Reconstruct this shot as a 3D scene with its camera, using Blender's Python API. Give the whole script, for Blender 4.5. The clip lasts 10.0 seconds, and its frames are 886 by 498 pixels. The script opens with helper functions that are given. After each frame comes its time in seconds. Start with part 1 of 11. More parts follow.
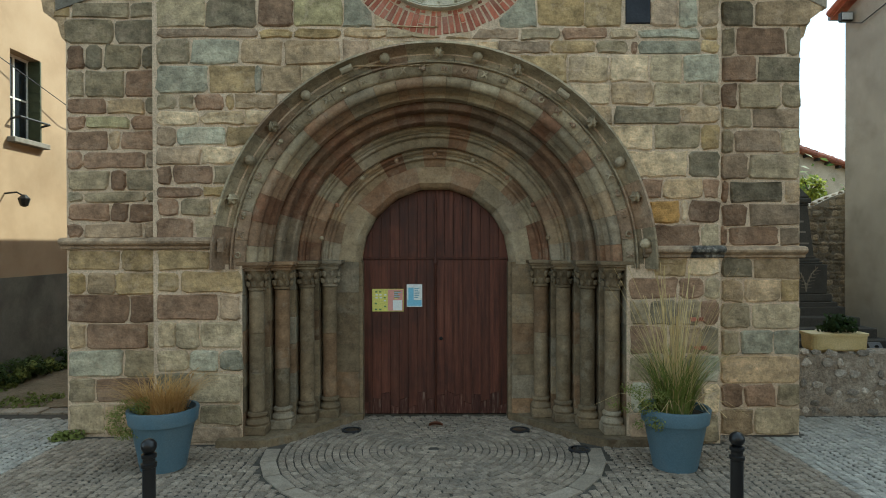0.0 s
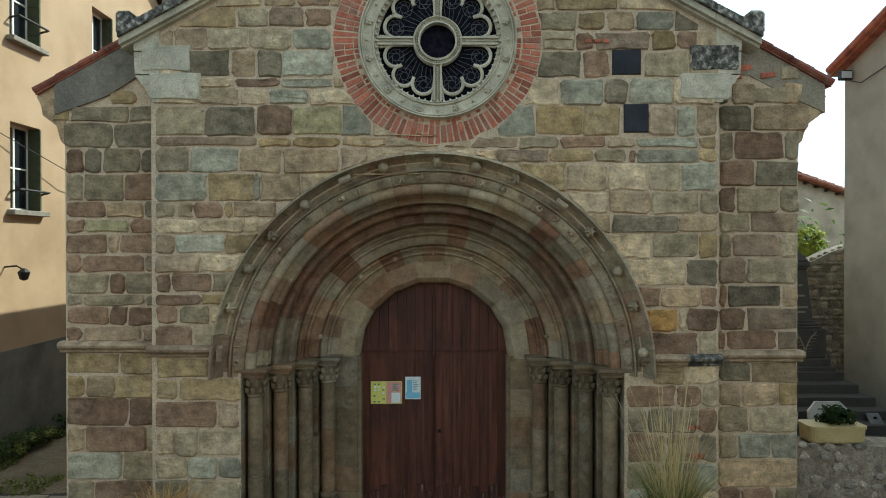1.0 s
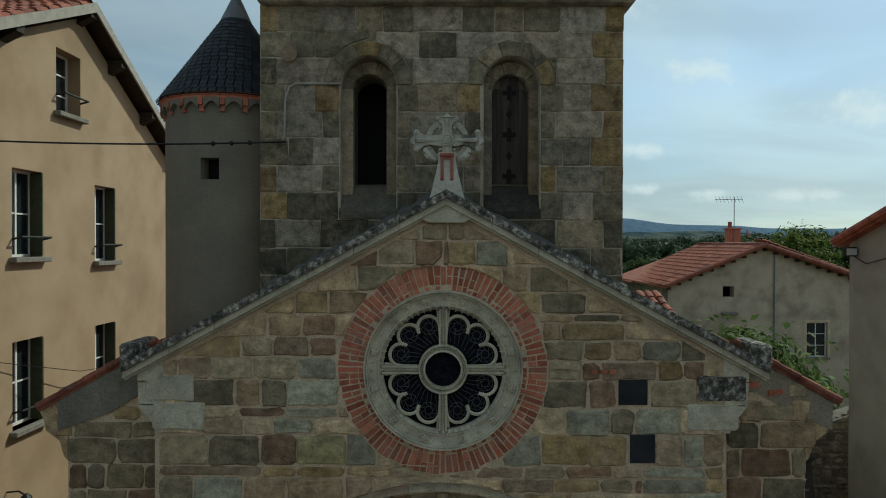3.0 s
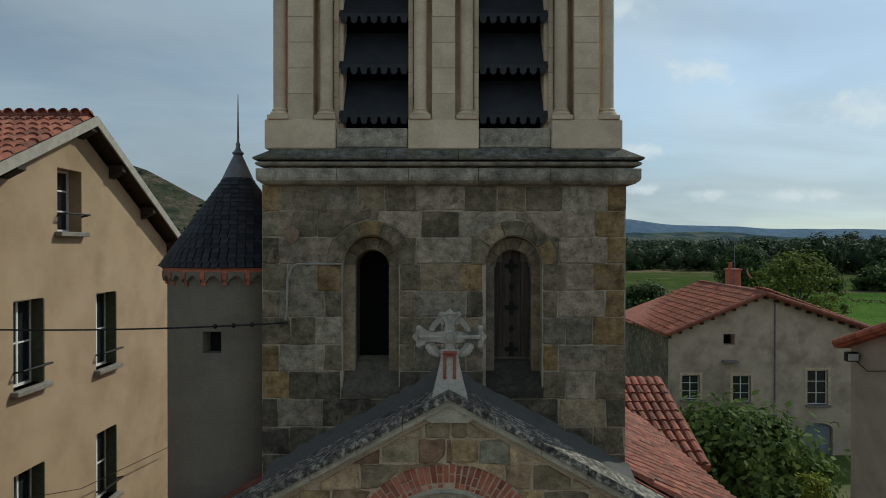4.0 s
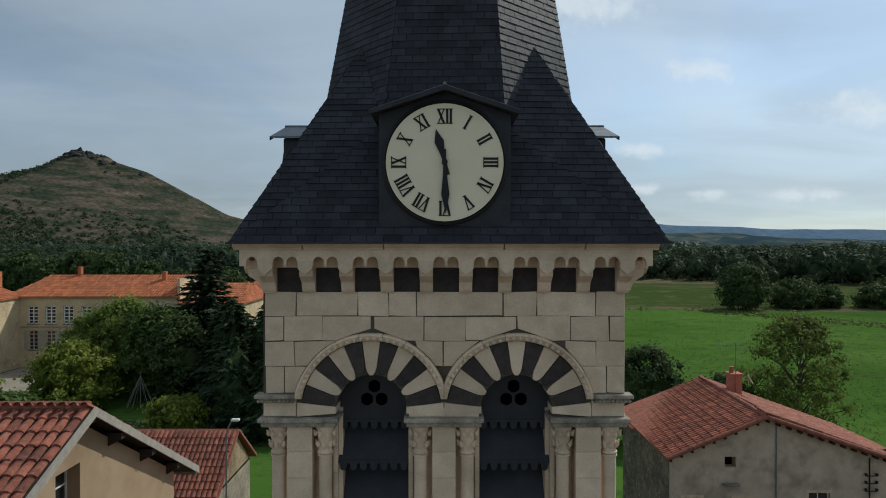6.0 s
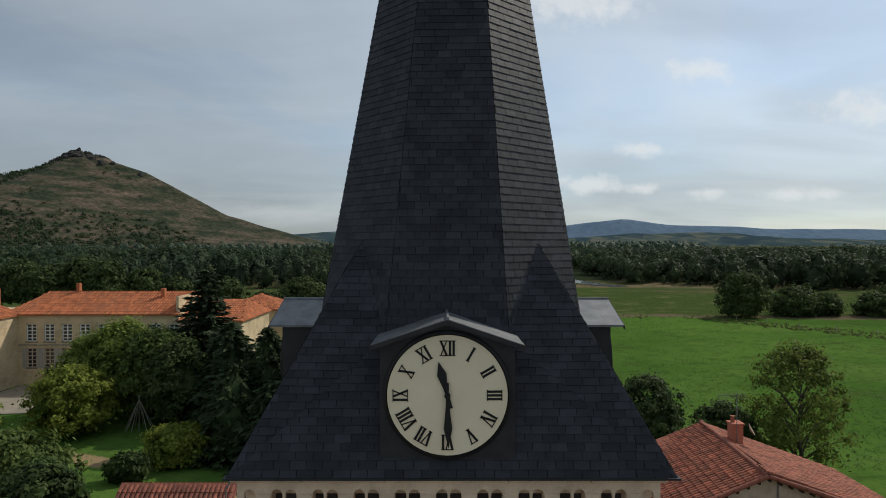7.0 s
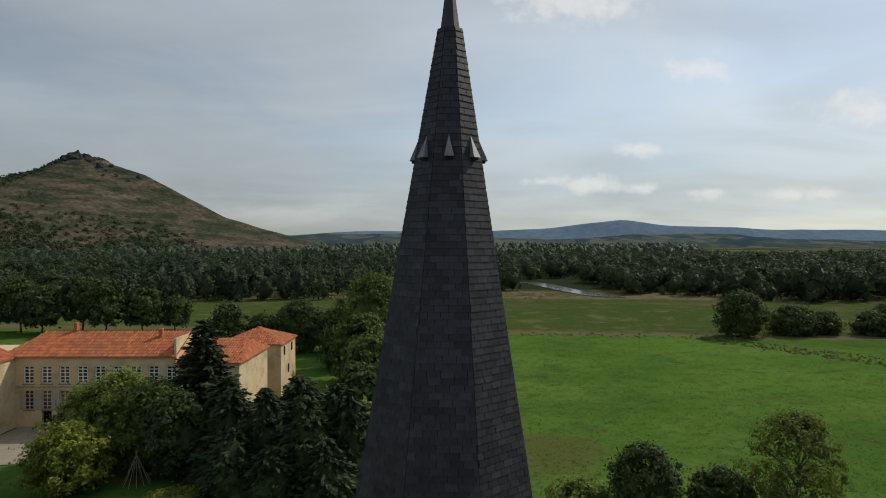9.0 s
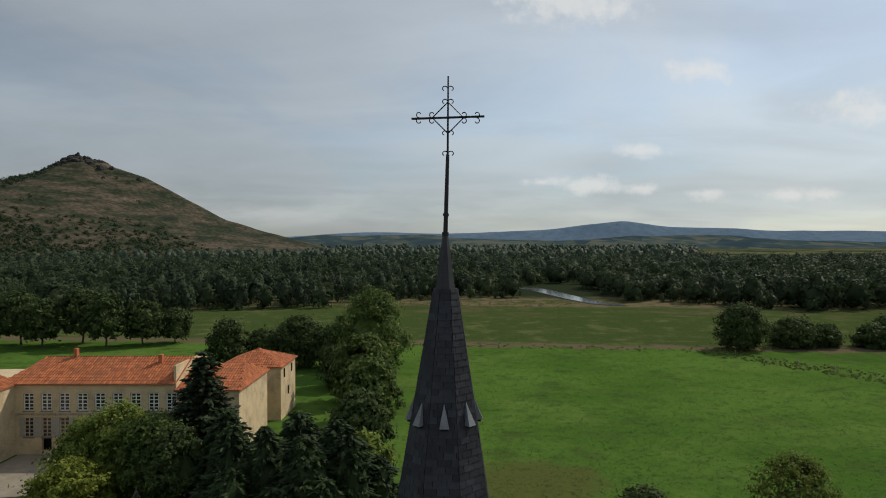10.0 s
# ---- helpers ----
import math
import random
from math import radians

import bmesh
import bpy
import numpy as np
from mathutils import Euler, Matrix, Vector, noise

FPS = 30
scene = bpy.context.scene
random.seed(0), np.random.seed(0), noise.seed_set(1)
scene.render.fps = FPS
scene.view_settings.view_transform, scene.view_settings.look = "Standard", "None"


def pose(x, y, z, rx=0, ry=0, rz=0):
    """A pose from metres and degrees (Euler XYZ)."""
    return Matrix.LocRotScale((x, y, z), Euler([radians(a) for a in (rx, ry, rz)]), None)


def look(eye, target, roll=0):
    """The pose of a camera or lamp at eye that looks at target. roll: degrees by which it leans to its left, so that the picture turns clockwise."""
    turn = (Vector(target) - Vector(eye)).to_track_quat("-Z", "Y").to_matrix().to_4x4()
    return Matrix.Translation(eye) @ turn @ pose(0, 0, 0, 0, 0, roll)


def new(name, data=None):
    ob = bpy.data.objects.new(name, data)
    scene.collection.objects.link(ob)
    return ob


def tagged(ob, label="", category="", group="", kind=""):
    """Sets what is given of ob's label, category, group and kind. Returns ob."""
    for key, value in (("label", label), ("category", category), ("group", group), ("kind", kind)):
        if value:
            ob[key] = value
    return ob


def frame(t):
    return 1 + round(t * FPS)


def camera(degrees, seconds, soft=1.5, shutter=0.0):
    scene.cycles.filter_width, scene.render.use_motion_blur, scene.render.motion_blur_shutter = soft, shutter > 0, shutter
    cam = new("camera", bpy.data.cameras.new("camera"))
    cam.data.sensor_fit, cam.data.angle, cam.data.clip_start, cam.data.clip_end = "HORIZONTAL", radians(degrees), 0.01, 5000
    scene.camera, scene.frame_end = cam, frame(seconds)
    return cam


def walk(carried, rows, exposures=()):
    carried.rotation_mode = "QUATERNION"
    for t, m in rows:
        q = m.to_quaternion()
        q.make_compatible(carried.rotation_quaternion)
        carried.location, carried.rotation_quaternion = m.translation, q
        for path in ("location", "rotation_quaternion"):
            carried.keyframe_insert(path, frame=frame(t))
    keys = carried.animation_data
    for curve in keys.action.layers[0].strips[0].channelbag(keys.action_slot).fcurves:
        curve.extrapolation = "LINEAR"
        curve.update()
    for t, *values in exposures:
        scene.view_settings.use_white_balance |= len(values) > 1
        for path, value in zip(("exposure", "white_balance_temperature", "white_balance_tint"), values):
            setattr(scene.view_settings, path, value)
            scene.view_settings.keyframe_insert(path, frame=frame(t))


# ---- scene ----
cam = camera(70.0, 10.0, soft=1.0)
# seconds, x, y, z, yaw, pitch, roll
ROWS = [
    (0.0, 0.000, -0.000, 2.249, -0.062, -0.399, 0.119),
    (0.5, 0.002, -0.002, 2.780, -0.038, -0.404, 0.083),
    (1.0, 0.027, -0.005, 3.465, -0.014, -0.409, 0.040),
    (1.5, 0.030, 0.010, 4.233, 0.016, -0.412, -0.006),
    (2.0, 0.011, 0.045, 5.068, 0.040, -0.419, -0.061),
    (2.5, -0.016, 0.062, 6.072, 0.046, -0.422, -0.105),
    (2.7, -0.020, 0.061, 6.500, 0.045, -0.419, -0.112),
    (3.8, -0.058, 0.077, 8.922, 0.028, -0.364, -0.046),
    (4.0, -0.062, 0.083, 9.356, 0.027, -0.357, -0.037),
    (4.5, -0.046, 0.106, 10.586, 0.028, -0.344, -0.022),
    (5.0, -0.037, 0.125, 12.023, 0.041, -0.338, -0.011),
    (5.5, -0.051, 0.150, 13.537, 0.056, -0.343, 0.004),
    (6.0, -0.063, 0.187, 15.009, 0.058, -0.361, 0.013),
    (6.2, -0.064, 0.213, 15.557, 0.052, -0.370, 0.015),
    (7.3, -0.109, 0.435, 18.509, -0.042, -0.434, 0.016),
    (7.5, -0.099, 0.462, 19.076, -0.057, -0.441, 0.017),
    (8.0, -0.068, 0.513, 20.468, -0.083, -0.449, 0.025),
    (8.5, -0.029, 0.546, 22.057, -0.096, -0.441, 0.037),
    (9.0, 0.023, 0.566, 23.801, -0.100, -0.416, 0.054),
    (9.5, 0.059, 0.577, 25.690, -0.095, -0.381, 0.076),
    (10.0, 0.099, 0.581, 27.646, -0.083, -0.349, 0.096),
]
EXPOSURES = [(0.0, 1.54, 6150, -7), (0.6, 1.47, 6130, -7), (1.0, 1.36, 6110, -7), (1.5, 0.78, 6400, -4), (2.5, 0.1, 6080, -10), (4.0, -0.12, 6150, -1), (5.5, -0.05, 6100, 2), (6.2, -0.05, 6180, 4), (7.5, 0.0, 6820, 8), (9.0, 0.0, 6950, 8), (10.0, -0.08, 6900, 8)]
walk(cam, [(t, pose(x, y, z, 90 + pitch, roll, yaw)) for t, x, y, z, yaw, pitch, roll in ROWS], EXPOSURES)

# ---- light ----
SUN_EL, SUN_AZ = radians(41), radians(52)      # azimuth from +y towards +x


def make_world():
    w = bpy.data.worlds.new("sky")
    w.use_nodes = True
    nt = w.node_tree
    nt.nodes.clear()
    N = nt.nodes.new
    out, bg = N("ShaderNodeOutputWorld"), N("ShaderNodeBackground")
    sky = N("ShaderNodeTexSky")
    sky.sky_type, sky.sun_disc = "NISHITA", False
    sky.sun_elevation, sky.sun_rotation = SUN_EL, SUN_AZ
    sky.air_density, sky.dust_density, sky.ozone_density = 1.0, 0.4, 1.0
    tc, sep = N("ShaderNodeTexCoord"), N("ShaderNodeSeparateXYZ")
    nt.links.new(tc.outputs["Generated"], sep.inputs[0])
    up = N("ShaderNodeMath")
    up.operation = "ADD"
    up.inputs[1].default_value = 0.16
    nt.links.new(sep.outputs["Z"], up.inputs[0])
    flat = N("ShaderNodeVectorMath")
    flat.operation = "DIVIDE"
    nt.links.new(tc.outputs["Generated"], flat.inputs[0])
    comb = N("ShaderNodeCombineXYZ")
    for k in ("X", "Y"):
        nt.links.new(up.outputs[0], comb.inputs[k])
    comb.inputs["Z"].default_value = 1.0
    nt.links.new(comb.outputs[0], flat.inputs[1])
    def math_(op, a, b=0.0, c=0.0):
        n = N("ShaderNodeMath")
        n.operation = op
        for k, val in enumerate((a, b, c)):
            if isinstance(val, (int, float)):
                n.inputs[k].default_value = val
            else:
                nt.links.new(val, n.inputs[k])
        return n.outputs[0]

    def span(v, a, b, lo, hi, soft=True):
        r = N("ShaderNodeMapRange")
        r.interpolation_type = "SMOOTHSTEP" if soft else "LINEAR"
        for k, val in enumerate((a, b, lo, hi)):
            r.inputs[k + 1].default_value = val
        nt.links.new(v, r.inputs[0])
        return r.outputs[0]

    def noise_(vec, scale, detail, rough, dist=0.0):
        n = N("ShaderNodeTexNoise")
        for k, val in (("Scale", scale), ("Detail", detail), ("Roughness", rough), ("Distortion", dist)):
            n.inputs[k].default_value = val
        nt.links.new(vec, n.inputs["Vector"])
        return n.outputs[0]

    def mixed(f, a, b, mode="MIX"):
        n = N("ShaderNodeMix")
        n.data_type, n.blend_type = "RGBA", mode
        for sock, val in ((n.inputs[0], f), (n.inputs[6], a), (n.inputs[7], b)):
            if isinstance(val, float):
                sock.default_value = val
            elif isinstance(val, tuple):
                sock.default_value = (*val, 1)
            else:
                nt.links.new(val, sock)
        return n.outputs[2]

    base = N("ShaderNodeHueSaturation")             # thin haze over the blue
    base.inputs["Saturation"].default_value = 0.85
    nt.links.new(sky.outputs[0], base.inputs["Color"])
    blue = mixed(1.0, base.outputs[0], (0.90, 0.99, 1.10), "MULTIPLY")
    hsv = N("ShaderNodeHueSaturation")              # the veil: the sky's own light, greyed
    hsv.inputs["Saturation"].default_value, hsv.inputs["Value"].default_value = 0.62, 1.2
    nt.links.new(blue, hsv.inputs["Color"])
    veil = mixed(0.68, hsv.outputs[0], (4.5, 5.2, 6.0))
    # high cloud, thicker in soft drifts, brighter towards the sun
    drift = noise_(flat.outputs[0], 0.8, 6, 0.52, 0.5)
    sky_now = mixed(span(drift, 0.34, 0.56, 0.62, 1.0), blue, veil)
    streak = N("ShaderNodeMapping")
    streak.inputs["Rotation"].default_value, streak.inputs["Scale"].default_value = (0, 0, 0.5), (0.7, 1.1, 1)
    nt.links.new(flat.outputs[0], streak.inputs[0])
    sky_now = mixed(1.0, sky_now, span(noise_(streak.outputs[0], 1.1, 6, 0.5, 0.6), 0.3, 0.7, 0.91, 1.09), "MULTIPLY")
    dot = N("ShaderNodeVectorMath")
    dot.operation = "DOT_PRODUCT"
    nt.links.new(tc.outputs["Generated"], dot.inputs[0])
    dot.inputs[1].default_value = (math.sin(SUN_AZ) * math.cos(SUN_EL), math.cos(SUN_AZ) * math.cos(SUN_EL), math.sin(SUN_EL))
    sky_now = mixed(1.0, sky_now, math_("MAXIMUM", span(dot.outputs["Value"], 0.1, 0.95, 0.86, 1.30, False), span(dot.outputs["Value"], -0.7, 0.1, 1.12, 0.86, False)), "MULTIPLY")
    sky_now = mixed(1.0, sky_now, span(sep.outputs["Z"], -0.02, 0.22, 0.76, 1.0), "MULTIPLY")
    # fair-weather cumulus low over the valley: bearing and height as tangents, width, depth
    ahead = math_("MAXIMUM", sep.outputs["Y"], 0.05)
    uv = N("ShaderNodeCombineXYZ")
    nt.links.new(math_("DIVIDE", sep.outputs["X"], ahead), uv.inputs["X"])
    nt.links.new(math_("DIVIDE", sep.outputs["Z"], ahead), uv.inputs["Y"])
    edge = noise_(uv.outputs[0], 26.0, 6, 0.6)
    best = -5.0
    for cu, cv, wu, wv in ((0.229, 0.095, 0.050, 0.019), (0.313, 0.089, 0.040, 0.011), (0.42, 0.082, 0.036, 0.013), (0.541, 0.079, 0.045, 0.011), (0.600, 0.079, 0.032, 0.013),
                           (0.66, 0.213, 0.085, 0.027), (0.309, 0.150, 0.045, 0.014), (0.157, 0.099, 0.034, 0.009), (0.41, 0.276, 0.055, 0.022), (0.20, 0.392, 0.13, 0.05)):
        d, e = N("ShaderNodeVectorMath"), N("ShaderNodeVectorMath")
        d.operation, e.operation = "SUBTRACT", "DIVIDE"
        nt.links.new(uv.outputs[0], d.inputs[0])
        d.inputs[1].default_value = (cu, cv, 0)
        nt.links.new(d.outputs[0], e.inputs[0])
        e.inputs[1].default_value = (wu, wv, 1)
        ln = N("ShaderNodeVectorMath")
        ln.operation = "LENGTH"
        nt.links.new(e.outputs[0], ln.inputs[0])
        best = math_("MAXIMUM", math_("SUBTRACT", 1.0, ln.outputs["Value"]), best)
    puff = span(math_("MULTIPLY_ADD", math_("SUBTRACT", edge, 0.5), 2.6, best), -0.15, 0.9, 0.0, 0.62)
    puff = math_("MULTIPLY", puff, span(sep.outputs["Y"], 0.1, 0.3, 0.0, 1.0))
    sky_now = mixed(puff, sky_now, (9.4, 9.6, 9.9))
    bank = N("ShaderNodeMapping")                   # a low bank along the horizon
    bank.inputs["Scale"].default_value = (4.0, 16.0, 1)
    nt.links.new(uv.outputs[0], bank.inputs[0])
    low = math_("MULTIPLY", span(sep.outputs["Z"], 0.015, 0.05, 0.0, 1.0), span(sep.outputs["Z"], 0.06, 0.11, 1.0, 0.0))
    low = math_("MULTIPLY", low, span(noise_(bank.outputs[0], 1.0, 5, 0.55), 0.42, 0.66, 0.0, 0.34))
    sky_now = mixed(low, sky_now, (8.4, 8.6, 9.0))
    nt.links.new(sky_now, bg.inputs["Color"])
    bg.inputs["Strength"].default_value = 0.085
    nt.links.new(bg.outputs[0], out.inputs[0])
    scene.world = w


make_world()
sun = new("sun", bpy.data.lights.new("sun", "SUN"))
sun.data.energy, sun.data.angle, sun.data.color = 2.6, radians(0.6), (1.0, 0.93, 0.82)
sun.matrix_world = look((0, 0, 0), (-math.sin(SUN_AZ) * math.cos(SUN_EL), -math.cos(SUN_AZ) * math.cos(SUN_EL), -math.sin(SUN_EL)))

# ---- materials ----
def nodes_of(name):
    m = bpy.data.materials.new(name)
    m.use_nodes = True
    nt = m.node_tree
    return m, nt, nt.nodes["Principled BSDF"]


def surf(name, cols, scale=6.0, rough=0.85, bump=0.25, fine=60.0, vary=0.0, palette=None, stain=None, metal=0.0, island=False,
         stain_scale=1.3, stain_amount=0.5, spec=0.4, stretch=(1, 1, 1), pal_mix=0.85, grit=0.21, relief=0.02):
    """A worn surface: blotches over cols, fine grain, own shade per piece (vary), per-piece palette, stains."""
    m, nt, b = nodes_of(name)
    N, L = nt.nodes.new, nt.links.new
    geo = N("ShaderNodeNewGeometry")
    mp = N("ShaderNodeMapping")
    mp.inputs["Scale"].default_value = stretch
    L(geo.outputs["Position"], mp.inputs[0])
    big = N("ShaderNodeTexNoise")
    big.inputs["Scale"].default_value, big.inputs["Detail"].default_value, big.inputs["Roughness"].default_value = scale, 5, 0.6
    L(mp.outputs[0], big.inputs["Vector"])
    ramp = N("ShaderNodeValToRGB")
    els = ramp.color_ramp.elements
    lo, hi = 0.32, 0.68
    for i, c in enumerate(cols):
        p = lo + (hi - lo) * i / max(1, len(cols) - 1)
        e = els[i] if i < 2 else els.new(p)
        e.position, e.color = p, (*c, 1)
    if len(cols) == 1:
        els[1].color = (*cols[0], 1)
    L(big.outputs[0], ramp.inputs[0])
    col = ramp.outputs[0]
    if island:
        rnd = geo.outputs["Random Per Island"]
    else:
        rnd = N("ShaderNodeObjectInfo").outputs["Random"]
    if palette:
        pr = N("ShaderNodeValToRGB")
        pr.color_ramp.interpolation = "CONSTANT"
        pe = pr.color_ramp.elements
        for i, c in enumerate(palette):
            e = pe[i] if i < 2 else pe.new(i / len(palette))
            e.position, e.color = i / len(palette), (*c, 1)
        L(rnd, pr.inputs[0])
        mx = N("ShaderNodeMix")
        mx.data_type, mx.blend_type = "RGBA", "MIX"
        mx.inputs[0].default_value = pal_mix
        L(col, mx.inputs[6])
        L(pr.outputs[0], mx.inputs[7])
        col = mx.outputs[2]
        # blotches within a piece
        bl = N("ShaderNodeTexNoise")
        bl.inputs["Scale"].default_value, bl.inputs["Detail"].default_value = scale * 1.7, 6
        L(mp.outputs[0], bl.inputs["Vector"])
        br = N("ShaderNodeMapRange")
        br.inputs[1].default_value, br.inputs[2].default_value, br.inputs[3].default_value, br.inputs[4].default_value = 0.3, 0.7, 0.72, 1.26
        L(bl.outputs[0], br.inputs[0])
        mm = N("ShaderNodeMix")
        mm.data_type, mm.blend_type = "RGBA", "MULTIPLY"
        mm.inputs[0].default_value = 1.0
        L(col, mm.inputs[6])
        L(br.outputs[0], mm.inputs[7])
        col = mm.outputs[2]
    if vary:
        vr = N("ShaderNodeMath")
        vr.operation = "MULTIPLY_ADD"
        vr.inputs[1].default_value, vr.inputs[2].default_value = 2 * vary, 1 - vary
        wn = N("ShaderNodeTexWhiteNoise")
        wn.noise_dimensions = "1D"
        L(rnd, wn.inputs["W"])
        L(wn.outputs["Value"], vr.inputs[0])
        mv = N("ShaderNodeMix")
        mv.data_type, mv.blend_type = "RGBA", "MULTIPLY"
        mv.inputs[0].default_value = 1.0
        L(col, mv.inputs[6])
        L(vr.outputs[0], mv.inputs[7])
        col = mv.outputs[2]
    if stain:
        st = N("ShaderNodeTexNoise")
        st.inputs["Scale"].default_value, st.inputs["Detail"].default_value, st.inputs["Roughness"].default_value = stain_scale, 6, 0.65
        L(geo.outputs["Position"], st.inputs["Vector"])
        sr = N("ShaderNodeMapRange")
        sr.inputs[1].default_value, sr.inputs[2].default_value, sr.inputs[3].default_value, sr.inputs[4].default_value = 0.48, 0.7, 0.0, stain_amount
        L(st.outputs[0], sr.inputs[0])
        ms = N("ShaderNodeMix")
        ms.data_type = "RGBA"
        L(sr.outputs[0], ms.inputs[0])
        L(col, ms.inputs[6])
        ms.inputs[7].default_value = (*stain, 1)
        col = ms.outputs[2]
    fi = N("ShaderNodeTexNoise")
    fi.inputs["Scale"].default_value, fi.inputs["Detail"].default_value, fi.inputs["Roughness"].default_value = fine, 4, 0.7
    L(mp.outputs[0], fi.inputs["Vector"])
    fr = N("ShaderNodeMapRange")
    fr.inputs[1].default_value, fr.inputs[2].default_value, fr.inputs[3].default_value, fr.inputs[4].default_value = 0.28, 0.72, 1 - grit, 1 + grit
    L(fi.outputs[0], fr.inputs[0])
    mf = N("ShaderNodeMix")
    mf.data_type, mf.blend_type = "RGBA", "MULTIPLY"
    mf.inputs[0].default_value = 1.0
    L(col, mf.inputs[6])
    L(fr.outputs[0], mf.inputs[7])
    L(mf.outputs[2], b.inputs["Base Color"])
    b.inputs["Roughness"].default_value, b.inputs["Metallic"].default_value = rough, metal
    b.inputs["Specular IOR Level"].default_value = spec
    if bump:
        add = N("ShaderNodeMath")
        add.operation = "ADD"
        L(big.outputs[0], add.inputs[0])
        L(fi.outputs[0], add.inputs[1])
        bp = N("ShaderNodeBump")
        bp.inputs["Strength"].default_value, bp.inputs["Distance"].default_value = bump, relief
        L(add.outputs[0], bp.inputs["Height"])
        L(bp.outputs[0], b.inputs["Normal"])
    return m


def leafy(name, dark, light, trans=0.25, island=0.5, blotch=0.5):
    m, nt, b = nodes_of(name)
    N, L = nt.nodes.new, nt.links.new
    geo = N("ShaderNodeNewGeometry")
    no = N("ShaderNodeTexNoise")
    no.inputs["Scale"].default_value, no.inputs["Detail"].default_value = blotch, 3
    L(geo.outputs["Position"], no.inputs["Vector"])
    av = N("ShaderNodeMath")
    av.operation = "MULTIPLY_ADD"
    av.inputs[1].default_value = island
    L(geo.outputs["Random Per Island"], av.inputs[0])
    sc = N("ShaderNodeMath")
    sc.operation = "MULTIPLY_ADD"
    sc.inputs[1].default_value, sc.inputs[2].default_value = 1.4, -0.2 - island / 2
    L(no.outputs[0], sc.inputs[0])
    L(sc.outputs[0], av.inputs[2])
    rp = N("ShaderNodeValToRGB")
    rp.color_ramp.elements[0].color, rp.color_ramp.elements[1].color = (*dark, 1), (*light, 1)
    rp.color_ramp.elements[0].position, rp.color_ramp.elements[1].position = 0.1, 0.9
    L(av.outputs[0], rp.inputs[0])
    L(rp.outputs[0], b.inputs["Base Color"])
    b.inputs["Roughness"].default_value = 0.6
    b.inputs["Specular IOR Level"].default_value = 0.07
    if trans:
        tr, mix = N("ShaderNodeBsdfTranslucent"), N("ShaderNodeMixShader")
        L(rp.outputs[0], tr.inputs["Color"])
        mix.inputs[0].default_value = trans
        L(b.outputs[0], mix.inputs[1])
        L(tr.outputs[0], mix.inputs[2])
        L(mix.outputs[0], nt.nodes["Material Output"].inputs[0])
    return m


